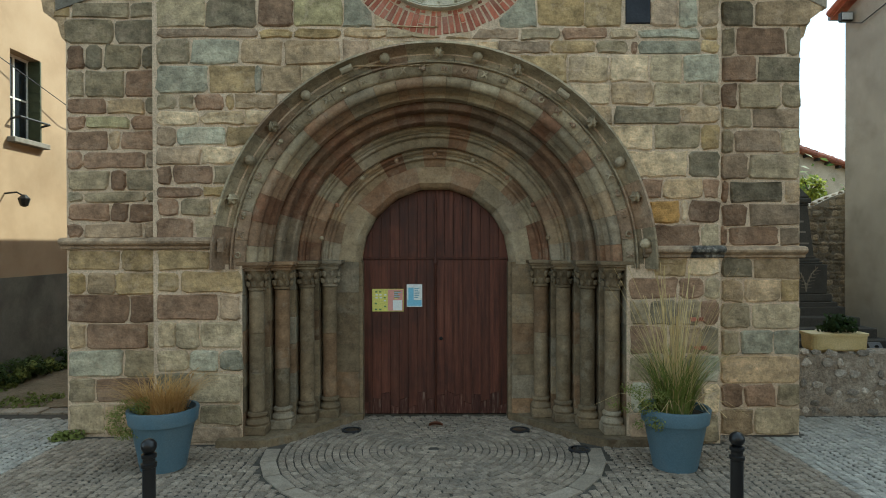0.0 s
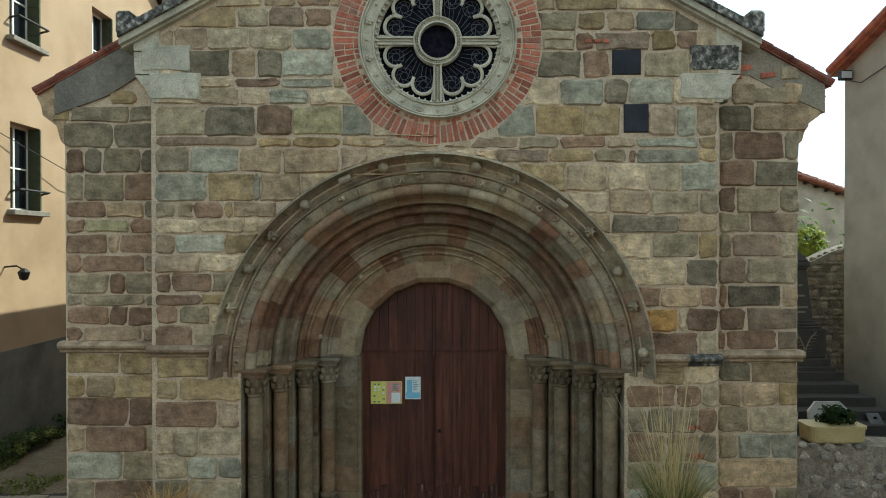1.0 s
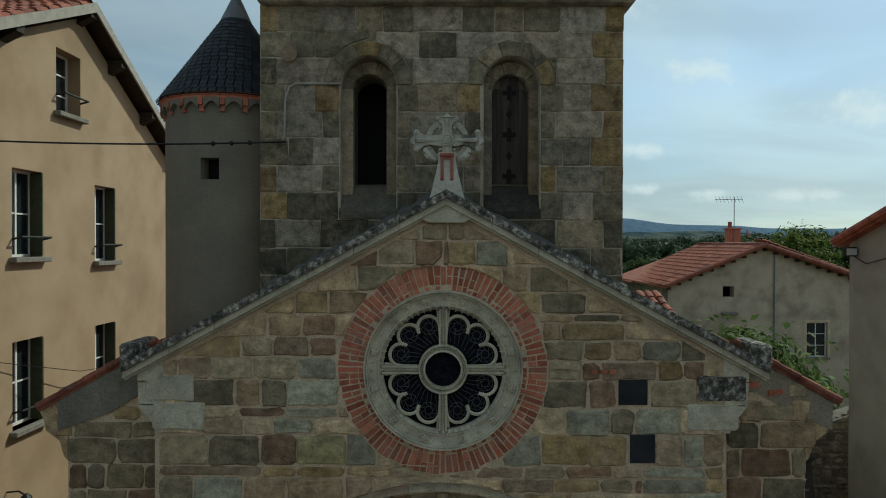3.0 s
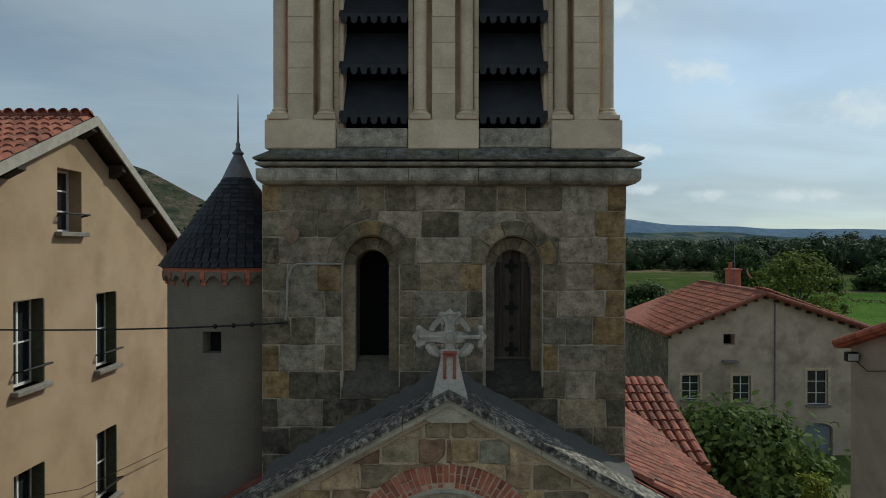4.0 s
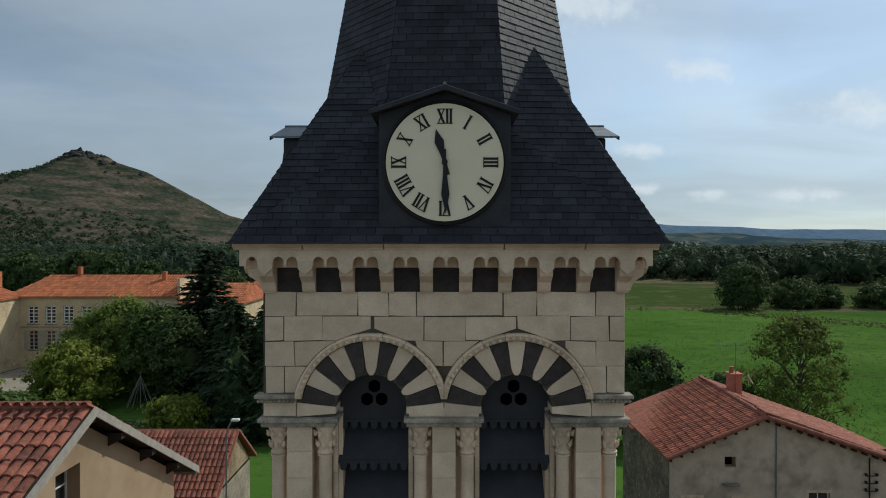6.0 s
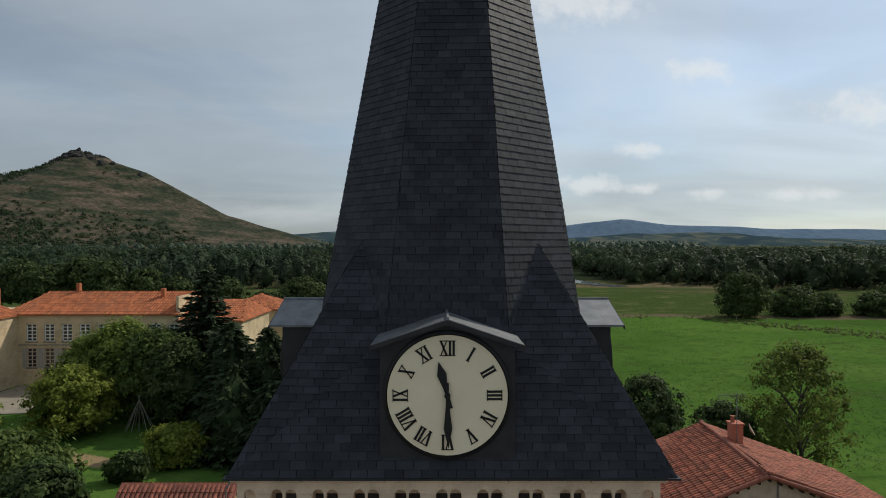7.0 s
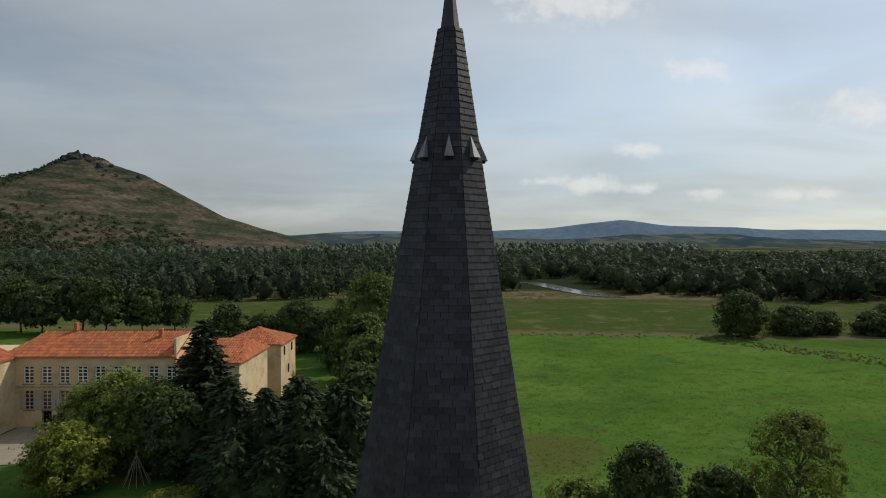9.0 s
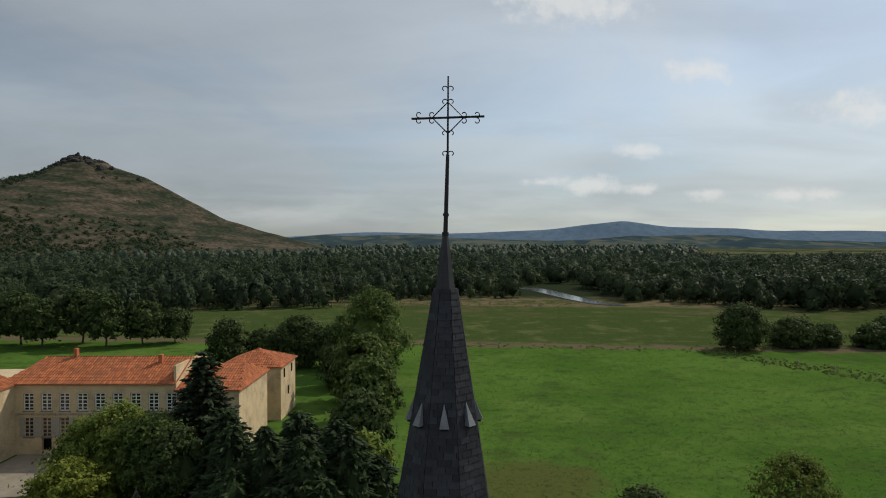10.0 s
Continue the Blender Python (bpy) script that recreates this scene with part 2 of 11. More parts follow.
def rubble(name, palette, mortar, smear=0.6, strata=0.5, zone=0.2, grit=0.27, relief=0.03, bump=0.7, lichen=None, island=False, pits=0.55, each=(0.5, 1.42), two=0.75, mottle=0.34):
    """Quarried blocks: each of two tones from the palette, bedded, pitted, with mortar smeared over the arrises."""
    m, nt, b = nodes_of(name)
    N, L = nt.nodes.new, nt.links.new
    geo = N("ShaderNodeNewGeometry")
    pos = geo.outputs["Position"]
    rnd = geo.outputs["Random Per Island"] if island else N("ShaderNodeObjectInfo").outputs["Random"]

    def noise(scale, detail=5, rough=0.6, stretch=None, dist=0.0):
        n = N("ShaderNodeTexNoise")
        n.inputs["Scale"].default_value, n.inputs["Detail"].default_value, n.inputs["Roughness"].default_value, n.inputs["Distortion"].default_value = scale, detail, rough, dist
        src = pos
        if stretch:
            mp = N("ShaderNodeMapping")
            mp.inputs["Scale"].default_value = stretch
            L(pos, mp.inputs[0])
            src = mp.outputs[0]
        L(src, n.inputs["Vector"])
        return n.outputs[0]

    def span(v, a, c, lo, hi):
        r = N("ShaderNodeMapRange")
        r.inputs[1].default_value, r.inputs[2].default_value, r.inputs[3].default_value, r.inputs[4].default_value = a, c, lo, hi
        L(v, r.inputs[0])
        return r.outputs[0]

    def mix(f, a, c, mode="MIX"):
        x = N("ShaderNodeMix")
        x.data_type, x.blend_type = "RGBA", mode
        for sock, v in ((x.inputs[0], f), (x.inputs[6], a), (x.inputs[7], c)):
            if isinstance(v, tuple):
                sock.default_value = (*v, 1)
            elif isinstance(v, float):
                sock.default_value = v
            else:
                L(v, sock)
        return x.outputs[2]

    def white(k):
        w, a = N("ShaderNodeTexWhiteNoise"), N("ShaderNodeMath")
        w.noise_dimensions = "1D"
        a.operation = "MULTIPLY_ADD"
        a.inputs[1].default_value, a.inputs[2].default_value = 37.0, k
        L(rnd, a.inputs[0])
        L(a.outputs[0], w.inputs["W"])
        return w.outputs["Value"]

    def pick(v):
        pr = N("ShaderNodeValToRGB")
        pr.color_ramp.interpolation = "CONSTANT"
        pe = pr.color_ramp.elements
        for i, c in enumerate(palette):
            e = pe[i] if i < 2 else pe.new(i / len(palette))
            e.position, e.color = i / len(palette), (*c, 1)
        L(v, pr.inputs[0])
        return pr.outputs[0]

    blot = noise(4.5, 6, 0.65)
    col = mix(span(blot, 0.5, 0.64, 0.0, two), pick(white(1.3)), pick(white(7.7)))
    col = mix(1.0, col, span(white(3.1), 0, 1, *each), "MULTIPLY")
    col = mix(1.0, col, span(noise(7.0, 6, 0.7), 0.3, 0.7, 1 - mottle, 1 + mottle), "MULTIPLY")
    bed = noise(2.6, 4, 0.55, (1, 1, 5), 0.8)
    col = mix(1.0, col, span(bed, 0.35, 0.65, 1 - 0.5 * strata, 1 + 0.4 * strata), "MULTIPLY")
    col = mix(1.0, col, span(noise(0.7, 3, 0.5), 0.35, 0.65, 1 - zone, 1 + zone), "MULTIPLY")
    pit = noise(26, 3, 0.6)
    col = mix(span(pit, 0.30, 0.40, pits, 0.0), col, tuple(0.3 * c for c in palette[0]))
    if lichen:
        col = mix(span(noise(6.5, 7, 0.75), 0.56, 0.66, 0.0, 0.75), col, lichen)
    if smear:
        col = mix(span(noise(3.1, 8, 0.72, None, 0.4), 0.535, 0.60, 0.0, smear), col, mortar)
    fine = noise(38, 5, 0.7)
    col = mix(1.0, col, span(fine, 0.28, 0.72, 1 - grit, 1 + grit), "MULTIPLY")
    L(col, b.inputs["Base Color"])
    b.inputs["Roughness"].default_value, b.inputs["Specular IOR Level"].default_value = 0.92, 0.3
    add, add2 = N("ShaderNodeMath"), N("ShaderNodeMath")
    add.operation = add2.operation = "ADD"
    L(span(bed, 0, 1, 0, 0.35), add.inputs[0])
    L(blot, add.inputs[1])
    L(add.outputs[0], add2.inputs[0])
    L(pit, add2.inputs[1])
    bp = N("ShaderNodeBump")
    bp.inputs["Strength"].default_value, bp.inputs["Distance"].default_value = bump, relief
    L(add2.outputs[0], bp.inputs["Height"])
    L(bp.outputs[0], b.inputs["Normal"])
    return m


LIMEWASH = (0.56, 0.42, 0.29)


def kinds(prefix, k=1.0):
    """One material for each sort of quarried block that the masons mixed in the walls."""
    sorts = {"p": ("pale", [(0.549, 0.404, 0.242), (0.504, 0.379, 0.230), (0.575, 0.430, 0.267)], 0.4),
             "t": ("tan", [(0.451, 0.315, 0.179), (0.473, 0.336, 0.197), (0.420, 0.294, 0.171)], 0.2),
             "g": ("grey_green", [(0.382, 0.295, 0.180), (0.408, 0.319, 0.199), (0.348, 0.271, 0.162)], 0.15),
             "b": ("blue_grey", [(0.369, 0.333, 0.235), (0.398, 0.364, 0.261), (0.339, 0.307, 0.218)], 0.12),
             "o": ("ochre", [(0.386, 0.264, 0.123), (0.357, 0.248, 0.125), (0.406, 0.288, 0.148)], 0.18),
             "h": ("orange", [(0.469, 0.261, 0.078), (0.429, 0.243, 0.082)], 0.0),
             "r": ("red_brown", [(0.278, 0.170, 0.103), (0.251, 0.156, 0.096), (0.297, 0.186, 0.115)], 0.08),
             "u": ("pinkish", [(0.378, 0.268, 0.169), (0.357, 0.251, 0.161), (0.394, 0.285, 0.186)], 0.15),
             "v": ("olive", [(0.313, 0.259, 0.135), (0.334, 0.280, 0.151)], 0.25),
             "k": ("dark", [(0.220, 0.178, 0.112), (0.235, 0.189, 0.120), (0.205, 0.166, 0.107)], 0.08),
             "S": ("tower_sooty", [(0.105, 0.088, 0.06), (0.13, 0.108, 0.072), (0.085, 0.072, 0.052)], 0.05),
             "A": ("tower_olive", [(0.198, 0.161, 0.103), (0.175, 0.143, 0.094), (0.216, 0.175, 0.112)], 0.12),
             "G": ("tower_grey", [(0.290, 0.241, 0.177), (0.267, 0.223, 0.164), (0.313, 0.262, 0.193)], 0.2),
             "P": ("tower_pink", [(0.331, 0.260, 0.189), (0.304, 0.235, 0.170), (0.354, 0.281, 0.204)], 0.25),
             "T": ("tower_tan", [(0.317, 0.241, 0.152), (0.290, 0.221, 0.143)], 0.2),
             "W": ("tower_ochre", [(0.262, 0.173, 0.075), (0.230, 0.152, 0.070), (0.285, 0.193, 0.090)], 0.08)}
    return {c: rubble(prefix + n, [tuple(q * k for q in p) for p in pal], LIMEWASH, sm + 0.12, 0.2, 0.16, 0.17, relief=0.04, bump=0.5, pits=0.42, each=(0.7, 1.24), mottle=0.6 if c.isupper() else 0.5,
                      lichen=(0.06, 0.05, 0.034) if c.isupper() else None) for c, (n, pal, sm) in sorts.items()}


ST = kinds("sandstone_")
M_DARKST = rubble("weathered_stone", [(0.28, 0.215, 0.145), (0.32, 0.255, 0.18), (0.25, 0.195, 0.125), (0.30, 0.215, 0.125), (0.34, 0.28, 0.21), (0.235, 0.19, 0.13), (0.29, 0.235, 0.165)],
                  (0.46, 0.38, 0.285), 0.3, 0.12, 0.30, 0.30, 0.025, 0.6, (0.13, 0.11, 0.075), pits=0.4, each=(0.66, 1.22), two=0.3)
M_SOOT_SHADE = rubble("sooty_shade_stone", [(0.075, 0.064, 0.047), (0.10, 0.086, 0.063), (0.06, 0.052, 0.04)], (0.2, 0.18, 0.15), 0.0, 0.2, lichen=(0.075, 0.066, 0.05))
M_PORTAL = rubble("portal_stone", [(0.341, 0.264, 0.165), (0.312, 0.245, 0.155), (0.282, 0.162, 0.093), (0.370, 0.301, 0.196), (0.322, 0.231, 0.138), (0.244, 0.125, 0.071), (0.351, 0.282, 0.192), (0.292, 0.185, 0.112)],
                  (0.45, 0.38, 0.28), 0.22, 0.18, 0.14, 0.2, 0.015, 0.5, None, pits=0.3, each=(0.78, 1.2), two=0.25)
M_HOOD = rubble("hood_stone", [(0.356, 0.283, 0.180), (0.385, 0.310, 0.202), (0.328, 0.260, 0.167), (0.318, 0.214, 0.136)], (0.48, 0.40, 0.29), 0.3, 0.2, 0.2, 0.26, 0.02, 0.6, None, pits=0.4, each=(0.8, 1.15), two=0.3)
M_HOLLOW = rubble("portal_red_stone", [(0.215, 0.124, 0.071), (0.196, 0.101, 0.058), (0.225, 0.151, 0.093), (0.244, 0.188, 0.125)], (0.40, 0.32, 0.23), 0.2, 0.18, 0.2, 0.22, 0.015, 0.5, None, pits=0.35, each=(0.75, 1.15), two=0.25)
M_JAMB = rubble("jamb_stone", [(0.222, 0.160, 0.093), (0.191, 0.141, 0.085), (0.237, 0.175, 0.104), (0.222, 0.136, 0.074), (0.279, 0.229, 0.158), (0.170, 0.126, 0.074)],
                (0.36, 0.32, 0.24), 0.2, 0.12, 0.2, 0.2, 0.015, 0.4, None, pits=0.35, each=(0.75, 1.2), two=0.25)
M_MORTAR = surf("mortar", [(0.57, 0.43, 0.295), (0.71, 0.545, 0.38)], 4, 0.95, 0.6, 45, stain=(0.36, 0.275, 0.195), stain_scale=3, grit=0.3, relief=0.03)
M_TMORTAR = surf("tower_mortar", [(0.34, 0.28, 0.20), (0.52, 0.44, 0.33)], 4, 0.95, 0.4, 70, stain=(0.11, 0.095, 0.075), stain_scale=2.2, stain_amount=0.8)
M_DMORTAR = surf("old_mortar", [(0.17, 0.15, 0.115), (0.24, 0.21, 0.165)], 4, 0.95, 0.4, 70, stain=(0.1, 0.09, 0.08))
M_COPING = surf("lichened_coping", [(0.03, 0.028, 0.024), (0.16, 0.145, 0.12), (0.60, 0.55, 0.46)], 17, 0.95, 0.7, 40, 0.1, stain=(0.03, 0.028, 0.027), stain_scale=4, stain_amount=0.9, grit=0.4)
M_LIME = surf("pale_limestone", [(0.63, 0.485, 0.335), (0.78, 0.615, 0.44)], 3, 0.85, 0.25, 70, 0.12, stain=(0.33, 0.25, 0.17), stain_scale=1.8, stain_amount=0.4, grit=0.14)
M_CORN = surf("cornice_stone", [(0.20, 0.175, 0.135), (0.37, 0.32, 0.245), (0.48, 0.42, 0.325)], 6, 0.9, 0.45, 45, 0.16, stain=(0.085, 0.075, 0.058), stain_scale=2.6, stain_amount=0.7, grit=0.35)
M_BASALT = surf("black_lava_stone", [(0.033, 0.026, 0.024), (0.062, 0.050, 0.045)], 8, 0.8, 0.3, 60, 0.2)
M_BRICK = surf("red_brick", [(0.37, 0.108, 0.062), (0.49, 0.165, 0.098)], 12, 0.9, 0.5, 50, 0.4, stain=(0.35, 0.28, 0.22), stain_scale=6, stain_amount=0.4)
M_TRACERY = surf("tracery_limestone", [(0.41, 0.36, 0.26), (0.58, 0.515, 0.385), (0.67, 0.60, 0.455)], 9, 0.85, 0.35, 60, 0.05, stain=(0.10, 0.09, 0.075), stain_scale=4.5, stain_amount=0.6, grit=0.3)
M_STAINED = surf("stained_glass", [(0.003, 0.003, 0.005), (0.016, 0.016, 0.024)], 18, 0.8, 0.1, 80, spec=0.05)
M_LEAD = surf("lead_came", [(0.10, 0.10, 0.11)], 8, 0.5, 0.1, 60, metal=0.3)
M_DOOR = surf("red_door_wood", [(0.045, 0.015, 0.009), (0.080, 0.024, 0.0135), (0.112, 0.035, 0.02), (0.135, 0.052, 0.032)], 10, 0.6, 0.35, 90, 0.2, stretch=(2, 2, 0.10), grit=0.3, stain=(0.03, 0.012, 0.009), stain_scale=1.3, stain_amount=0.7)
M_SLATE = surf("slate", [(0.020, 0.021, 0.0255), (0.035, 0.0365, 0.0435)], 3, 0.58, 0.14, 40, 0.34, island=True, spec=0.22)
M_SLATEP = surf("slate_piece", [(0.020, 0.021, 0.0255), (0.035, 0.0365, 0.0435)], 3, 0.58, 0.14, 40, 0.34, spec=0.22)
M_ZINC = surf("zinc", [(0.15, 0.155, 0.165), (0.24, 0.245, 0.255)], 5, 0.55, 0.1, 50, metal=0.4, stain=(0.10, 0.10, 0.10))
M_LEADSHEET = surf("dark_lead_sheet", [(0.018, 0.018, 0.02), (0.035, 0.035, 0.037)], 4, 0.55, 0.15, 50, metal=0.2)
M_APRON = surf("grey_apron", [(0.085, 0.08, 0.074), (0.14, 0.132, 0.12)], 3, 0.9, 0.3, 40, stain=(0.05, 0.048, 0.044), stain_scale=3, stain_amount=0.6, grit=0.2)
M_IRON = surf("black_iron", [(0.012, 0.012, 0.013), (0.022, 0.021, 0.02)], 10, 0.5, 0.1, 60, metal=0.4)
M_DIAL = surf("cream_dial", [(0.80, 0.69, 0.47), (0.86, 0.76, 0.54)], 2, 0.5, 0.0, 40, grit=0.02)
M_LOUVRE = surf("grey_painted_louvre", [(0.020, 0.022, 0.027), (0.034, 0.037, 0.043)], 4, 0.6, 0.08, 60, stain=(0.05, 0.05, 0.05), stain_amount=0.3)
# near-black colour standing in for shade in openings and gaps; also one dark mark
M_VOID = surf("shade_black", [(0.012, 0.011, 0.010)], 5, 0.95, 0.0)
M_STUCCO = surf("yellow_stucco", [(0.32, 0.222, 0.135), (0.38, 0.272, 0.172), (0.41, 0.30, 0.195)], 1.1, 0.92, 0.15, 60, stain=(0.25, 0.175, 0.105), stain_scale=0.6, stain_amount=0.6, grit=0.12)
M_DADO = surf("dark_stucco_base", [(0.12, 0.115, 0.095), (0.19, 0.18, 0.15)], 2, 0.92, 0.2, 60, stain=(0.05, 0.055, 0.04))
M_CEMENT = surf("cement_render", [(0.27, 0.255, 0.215), (0.35, 0.33, 0.28)], 1.2, 0.94, 0.25, 50, stain=(0.15, 0.14, 0.115), stain_scale=0.7, stain_amount=0.6)
M_GREYST = surf("grey_render", [(0.43, 0.335, 0.25), (0.60, 0.48, 0.37)], 1.2, 0.94, 0.25, 50, stain=(0.21, 0.16, 0.12), stain_scale=0.8, stain_amount=0.7, grit=0.25)
M_TURRET = surf("turret_render", [(0.185, 0.155, 0.118), (0.25, 0.212, 0.16)], 1.2, 0.93, 0.15, 60, stain=(0.09, 0.085, 0.07), stain_scale=0.8)
M_TILE = surf("clay_tile", [(0.15, 0.043, 0.029), (0.25, 0.075, 0.046), (0.33, 0.105, 0.064)], 5, 0.85, 0.35, 50, 0.4, island=True, stain=(0.25, 0.19, 0.14), stain_scale=13, stain_amount=0.6, grit=0.35)
M_TILEP = surf("clay_tile_piece", [(0.15, 0.043, 0.029), (0.25, 0.075, 0.046), (0.33, 0.105, 0.064)], 5, 0.85, 0.35, 50, 0.4, stain=(0.25, 0.19, 0.14), stain_scale=13, stain_amount=0.6, grit=0.35)
M_TILEO = surf("orange_tile", [(0.35, 0.10, 0.040), (0.50, 0.16, 0.060)], 1.2, 0.88, 0.35, 30, 0.3, island=True, stain=(0.24, 0.10, 0.05), stain_scale=0.5, stain_amount=0.7, grit=0.3)
M_WOODD = surf("dark_timber", [(0.022, 0.015, 0.011), (0.05, 0.034, 0.024)], 6, 0.8, 0.2, 60, stretch=(1, 1, 6))
M_WOODG = surf("grey_bargeboard", [(0.30, 0.27, 0.23), (0.40, 0.37, 0.32)], 6, 0.8, 0.2, 60)
M_SHUT = surf("green_shutter", [(0.045, 0.055, 0.028), (0.07, 0.08, 0.04)], 8, 0.6, 0.15, 60)
M_WHITE = surf("white_paint", [(0.68, 0.67, 0.64), (0.78, 0.77, 0.74)], 6, 0.5, 0.05, 60)
M_SILL = surf("window_sill_stone", [(0.16, 0.145, 0.12), (0.25, 0.23, 0.2)], 8, 0.9, 0.3, 60)
M_POT = surf("blue_grey_pot", [(0.085, 0.145, 0.185), (0.105, 0.17, 0.21)], 4, 0.5, 0.05, 80, stain=(0.12, 0.15, 0.16), stain_scale=4, stain_amount=0.4)
M_SOIL = surf("soil", [(0.03, 0.022, 0.015), (0.06, 0.045, 0.03)], 20, 0.95, 0.5)
M_COBBLE = surf("granite_sett", [(0.24, 0.19, 0.14), (0.36, 0.295, 0.225)], 9, 0.8, 0.5, 60, 0.24, island=True, stain=(0.14, 0.125, 0.105), stain_amount=0.55, grit=0.4, relief=0.03)
M_COBBLEP = surf("granite_sett_piece", [(0.24, 0.19, 0.14), (0.36, 0.295, 0.225)], 9, 0.8, 0.5, 60, 0.24, stain=(0.14, 0.125, 0.105), stain_amount=0.55, grit=0.4, relief=0.03)
M_OLDPLAS = surf("old_lime_plaster", [(0.27, 0.225, 0.165), (0.38, 0.315, 0.23)], 4, 0.94, 0.5, 45, stain=(0.17, 0.14, 0.10), stain_scale=3, stain_amount=0.6, grit=0.3, relief=0.03)
M_JOINT = surf("sett_joint", [(0.055, 0.048, 0.038), (0.10, 0.087, 0.07)], 9, 0.95, 0.3, 60, stain=(0.06, 0.055, 0.04))
M_ASPHALT = surf("flag_stone", [(0.27, 0.22, 0.165), (0.37, 0.31, 0.24)], 5, 0.9, 0.3, 60, 0.12, stain=(0.16, 0.14, 0.115), grit=0.3)
M_BARK = surf("bark", [(0.05, 0.038, 0.027), (0.10, 0.08, 0.06)], 9, 0.95, 0.6, 40)
M_YEL = surf("yellow_planter", [(0.50, 0.38, 0.17), (0.60, 0.47, 0.24)], 4, 0.6, 0.08, 60)
M_GLASS = surf("window_glass", [(0.012, 0.018, 0.022), (0.03, 0.034, 0.04)], 2, 0.08, 0.0, spec=0.6)
M_FIELDST = rubble("field_stone", [(0.26, 0.20, 0.14), (0.33, 0.26, 0.18), (0.20, 0.155, 0.11)], (0.45, 0.37, 0.27), 0.5, 0.3, 0.3, 0.35, 0.05, 0.9, (0.12, 0.10, 0.07))
M_L_TREE = leafy("leaves_green", (0.062, 0.101, 0.024), (0.338, 0.404, 0.098), 0.45, 0.7)
M_L_DARK = leafy("leaves_dark", (0.019, 0.034, 0.013), (0.086, 0.120, 0.039), 0.25)
M_L_YEL = leafy("leaves_yellow_green", (0.075, 0.109, 0.019), (0.345, 0.380, 0.078), 0.5, 0.7)
# far woods: greens made bluer than near leaves, distance haze in the colour
M_L_FAR = leafy("leaves_far", (0.026, 0.044, 0.022), (0.076, 0.104, 0.050), 0.3, 0.14, 0.12)
M_L_POP = leafy("leaves_poplar", (0.032, 0.052, 0.032), (0.078, 0.106, 0.058), 0.25, 0.14, 0.12)
M_L_DIST = leafy("leaves_distant", (0.036, 0.055, 0.038), (0.075, 0.098, 0.064), 0.0, 0.3, 0.1)
M_L_HEDGE = leafy("leaves_hedgerow", (0.036, 0.065, 0.020), (0.193, 0.252, 0.074), 0.4)
M_L_YEW = leafy("needles_dark", (0.014, 0.025, 0.012), (0.061, 0.090, 0.037), 0.1, 0.6, 0.5)
M_L_YEW2 = leafy("needles_cedar", (0.017, 0.026, 0.015), (0.060, 0.083, 0.042), 0.1, 0.6, 0.5)
M_L_FAR2 = leafy("leaves_far_light", (0.036, 0.058, 0.026), (0.105, 0.134, 0.062), 0.3, 0.14, 0.12)
M_GRASSB = leafy("grass_blade", (0.10, 0.13, 0.03), (0.30, 0.32, 0.10), 0.35)
M_STRAW = leafy("dry_grass", (0.36, 0.25, 0.10), (0.66, 0.51, 0.26))
M_TAWNY = leafy("tawny_grass", (0.34, 0.17, 0.05), (0.60, 0.38, 0.15))
M_REED = leafy("green_blades", (0.07, 0.11, 0.025), (0.26, 0.30, 0.08), island=0.9)

M_OLDPLANK = surf("old_grey_plank", [(0.035, 0.026, 0.02), (0.085, 0.066, 0.052)], 8, 0.85, 0.3, 60, 0.2, stretch=(3, 3, 0.2), grit=0.35)
M_FOOT = surf("cream_painted_stone", [(0.47, 0.43, 0.36), (0.60, 0.555, 0.47)], 6, 0.9, 0.3, 50, stain=(0.2, 0.18, 0.15), stain_scale=4, grit=0.25)
M_CTOP = surf("lichened_cornice_top", [(0.06, 0.055, 0.045), (0.14, 0.13, 0.11), (0.24, 0.225, 0.19)], 9, 0.95, 0.6, 45, 0.15, stain=(0.12, 0.105, 0.04), stain_scale=3.5, stain_amount=0.6, grit=0.45)
M_L_MID = leafy("leaves_mid_green", (0.025, 0.045, 0.015), (0.119, 0.156, 0.057), 0.3)
M_DADOL = surf("grey_plaster", [(0.17, 0.148, 0.115), (0.27, 0.237, 0.185)], 3, 0.94, 0.4, 45, stain=(0.10, 0.092, 0.075), stain_scale=2, stain_amount=0.7, grit=0.3)
M_TILEF = surf("farm_tile", [(0.22, 0.062, 0.036), (0.32, 0.095, 0.052), (0.40, 0.135, 0.075)], 5, 0.85, 0.35, 50, 0.35, island=True, stain=(0.14, 0.075, 0.05), stain_scale=3, stain_amount=0.7, grit=0.35)
M_TILEFP = surf("farm_tile_piece", [(0.22, 0.062, 0.036), (0.32, 0.095, 0.052), (0.40, 0.135, 0.075)], 5, 0.85, 0.35, 50, 0.35, stain=(0.14, 0.075, 0.05), stain_scale=3, stain_amount=0.7, grit=0.35)
M_DOORW = surf("worn_door_foot", [(0.045, 0.016, 0.010), (0.078, 0.025, 0.016), (0.105, 0.042, 0.028), (0.24, 0.17, 0.13)], 9, 0.8, 0.4, 90, 0.3, stretch=(5, 5, 0.5), grit=0.45)
M_BJOINT = surf("dark_joint", [(0.06, 0.05, 0.036), (0.11, 0.09, 0.065)], 4, 0.95, 0.2, 60)
# ---- builders ----
rng = random.Random(7)


def thing(name, label, category, at=(0, 0, 0), group="", kind=""):
    ob = new(name)
    ob.empty_display_size = 0.2
    ob.location = at
    return tagged(ob, label, category, group, kind)


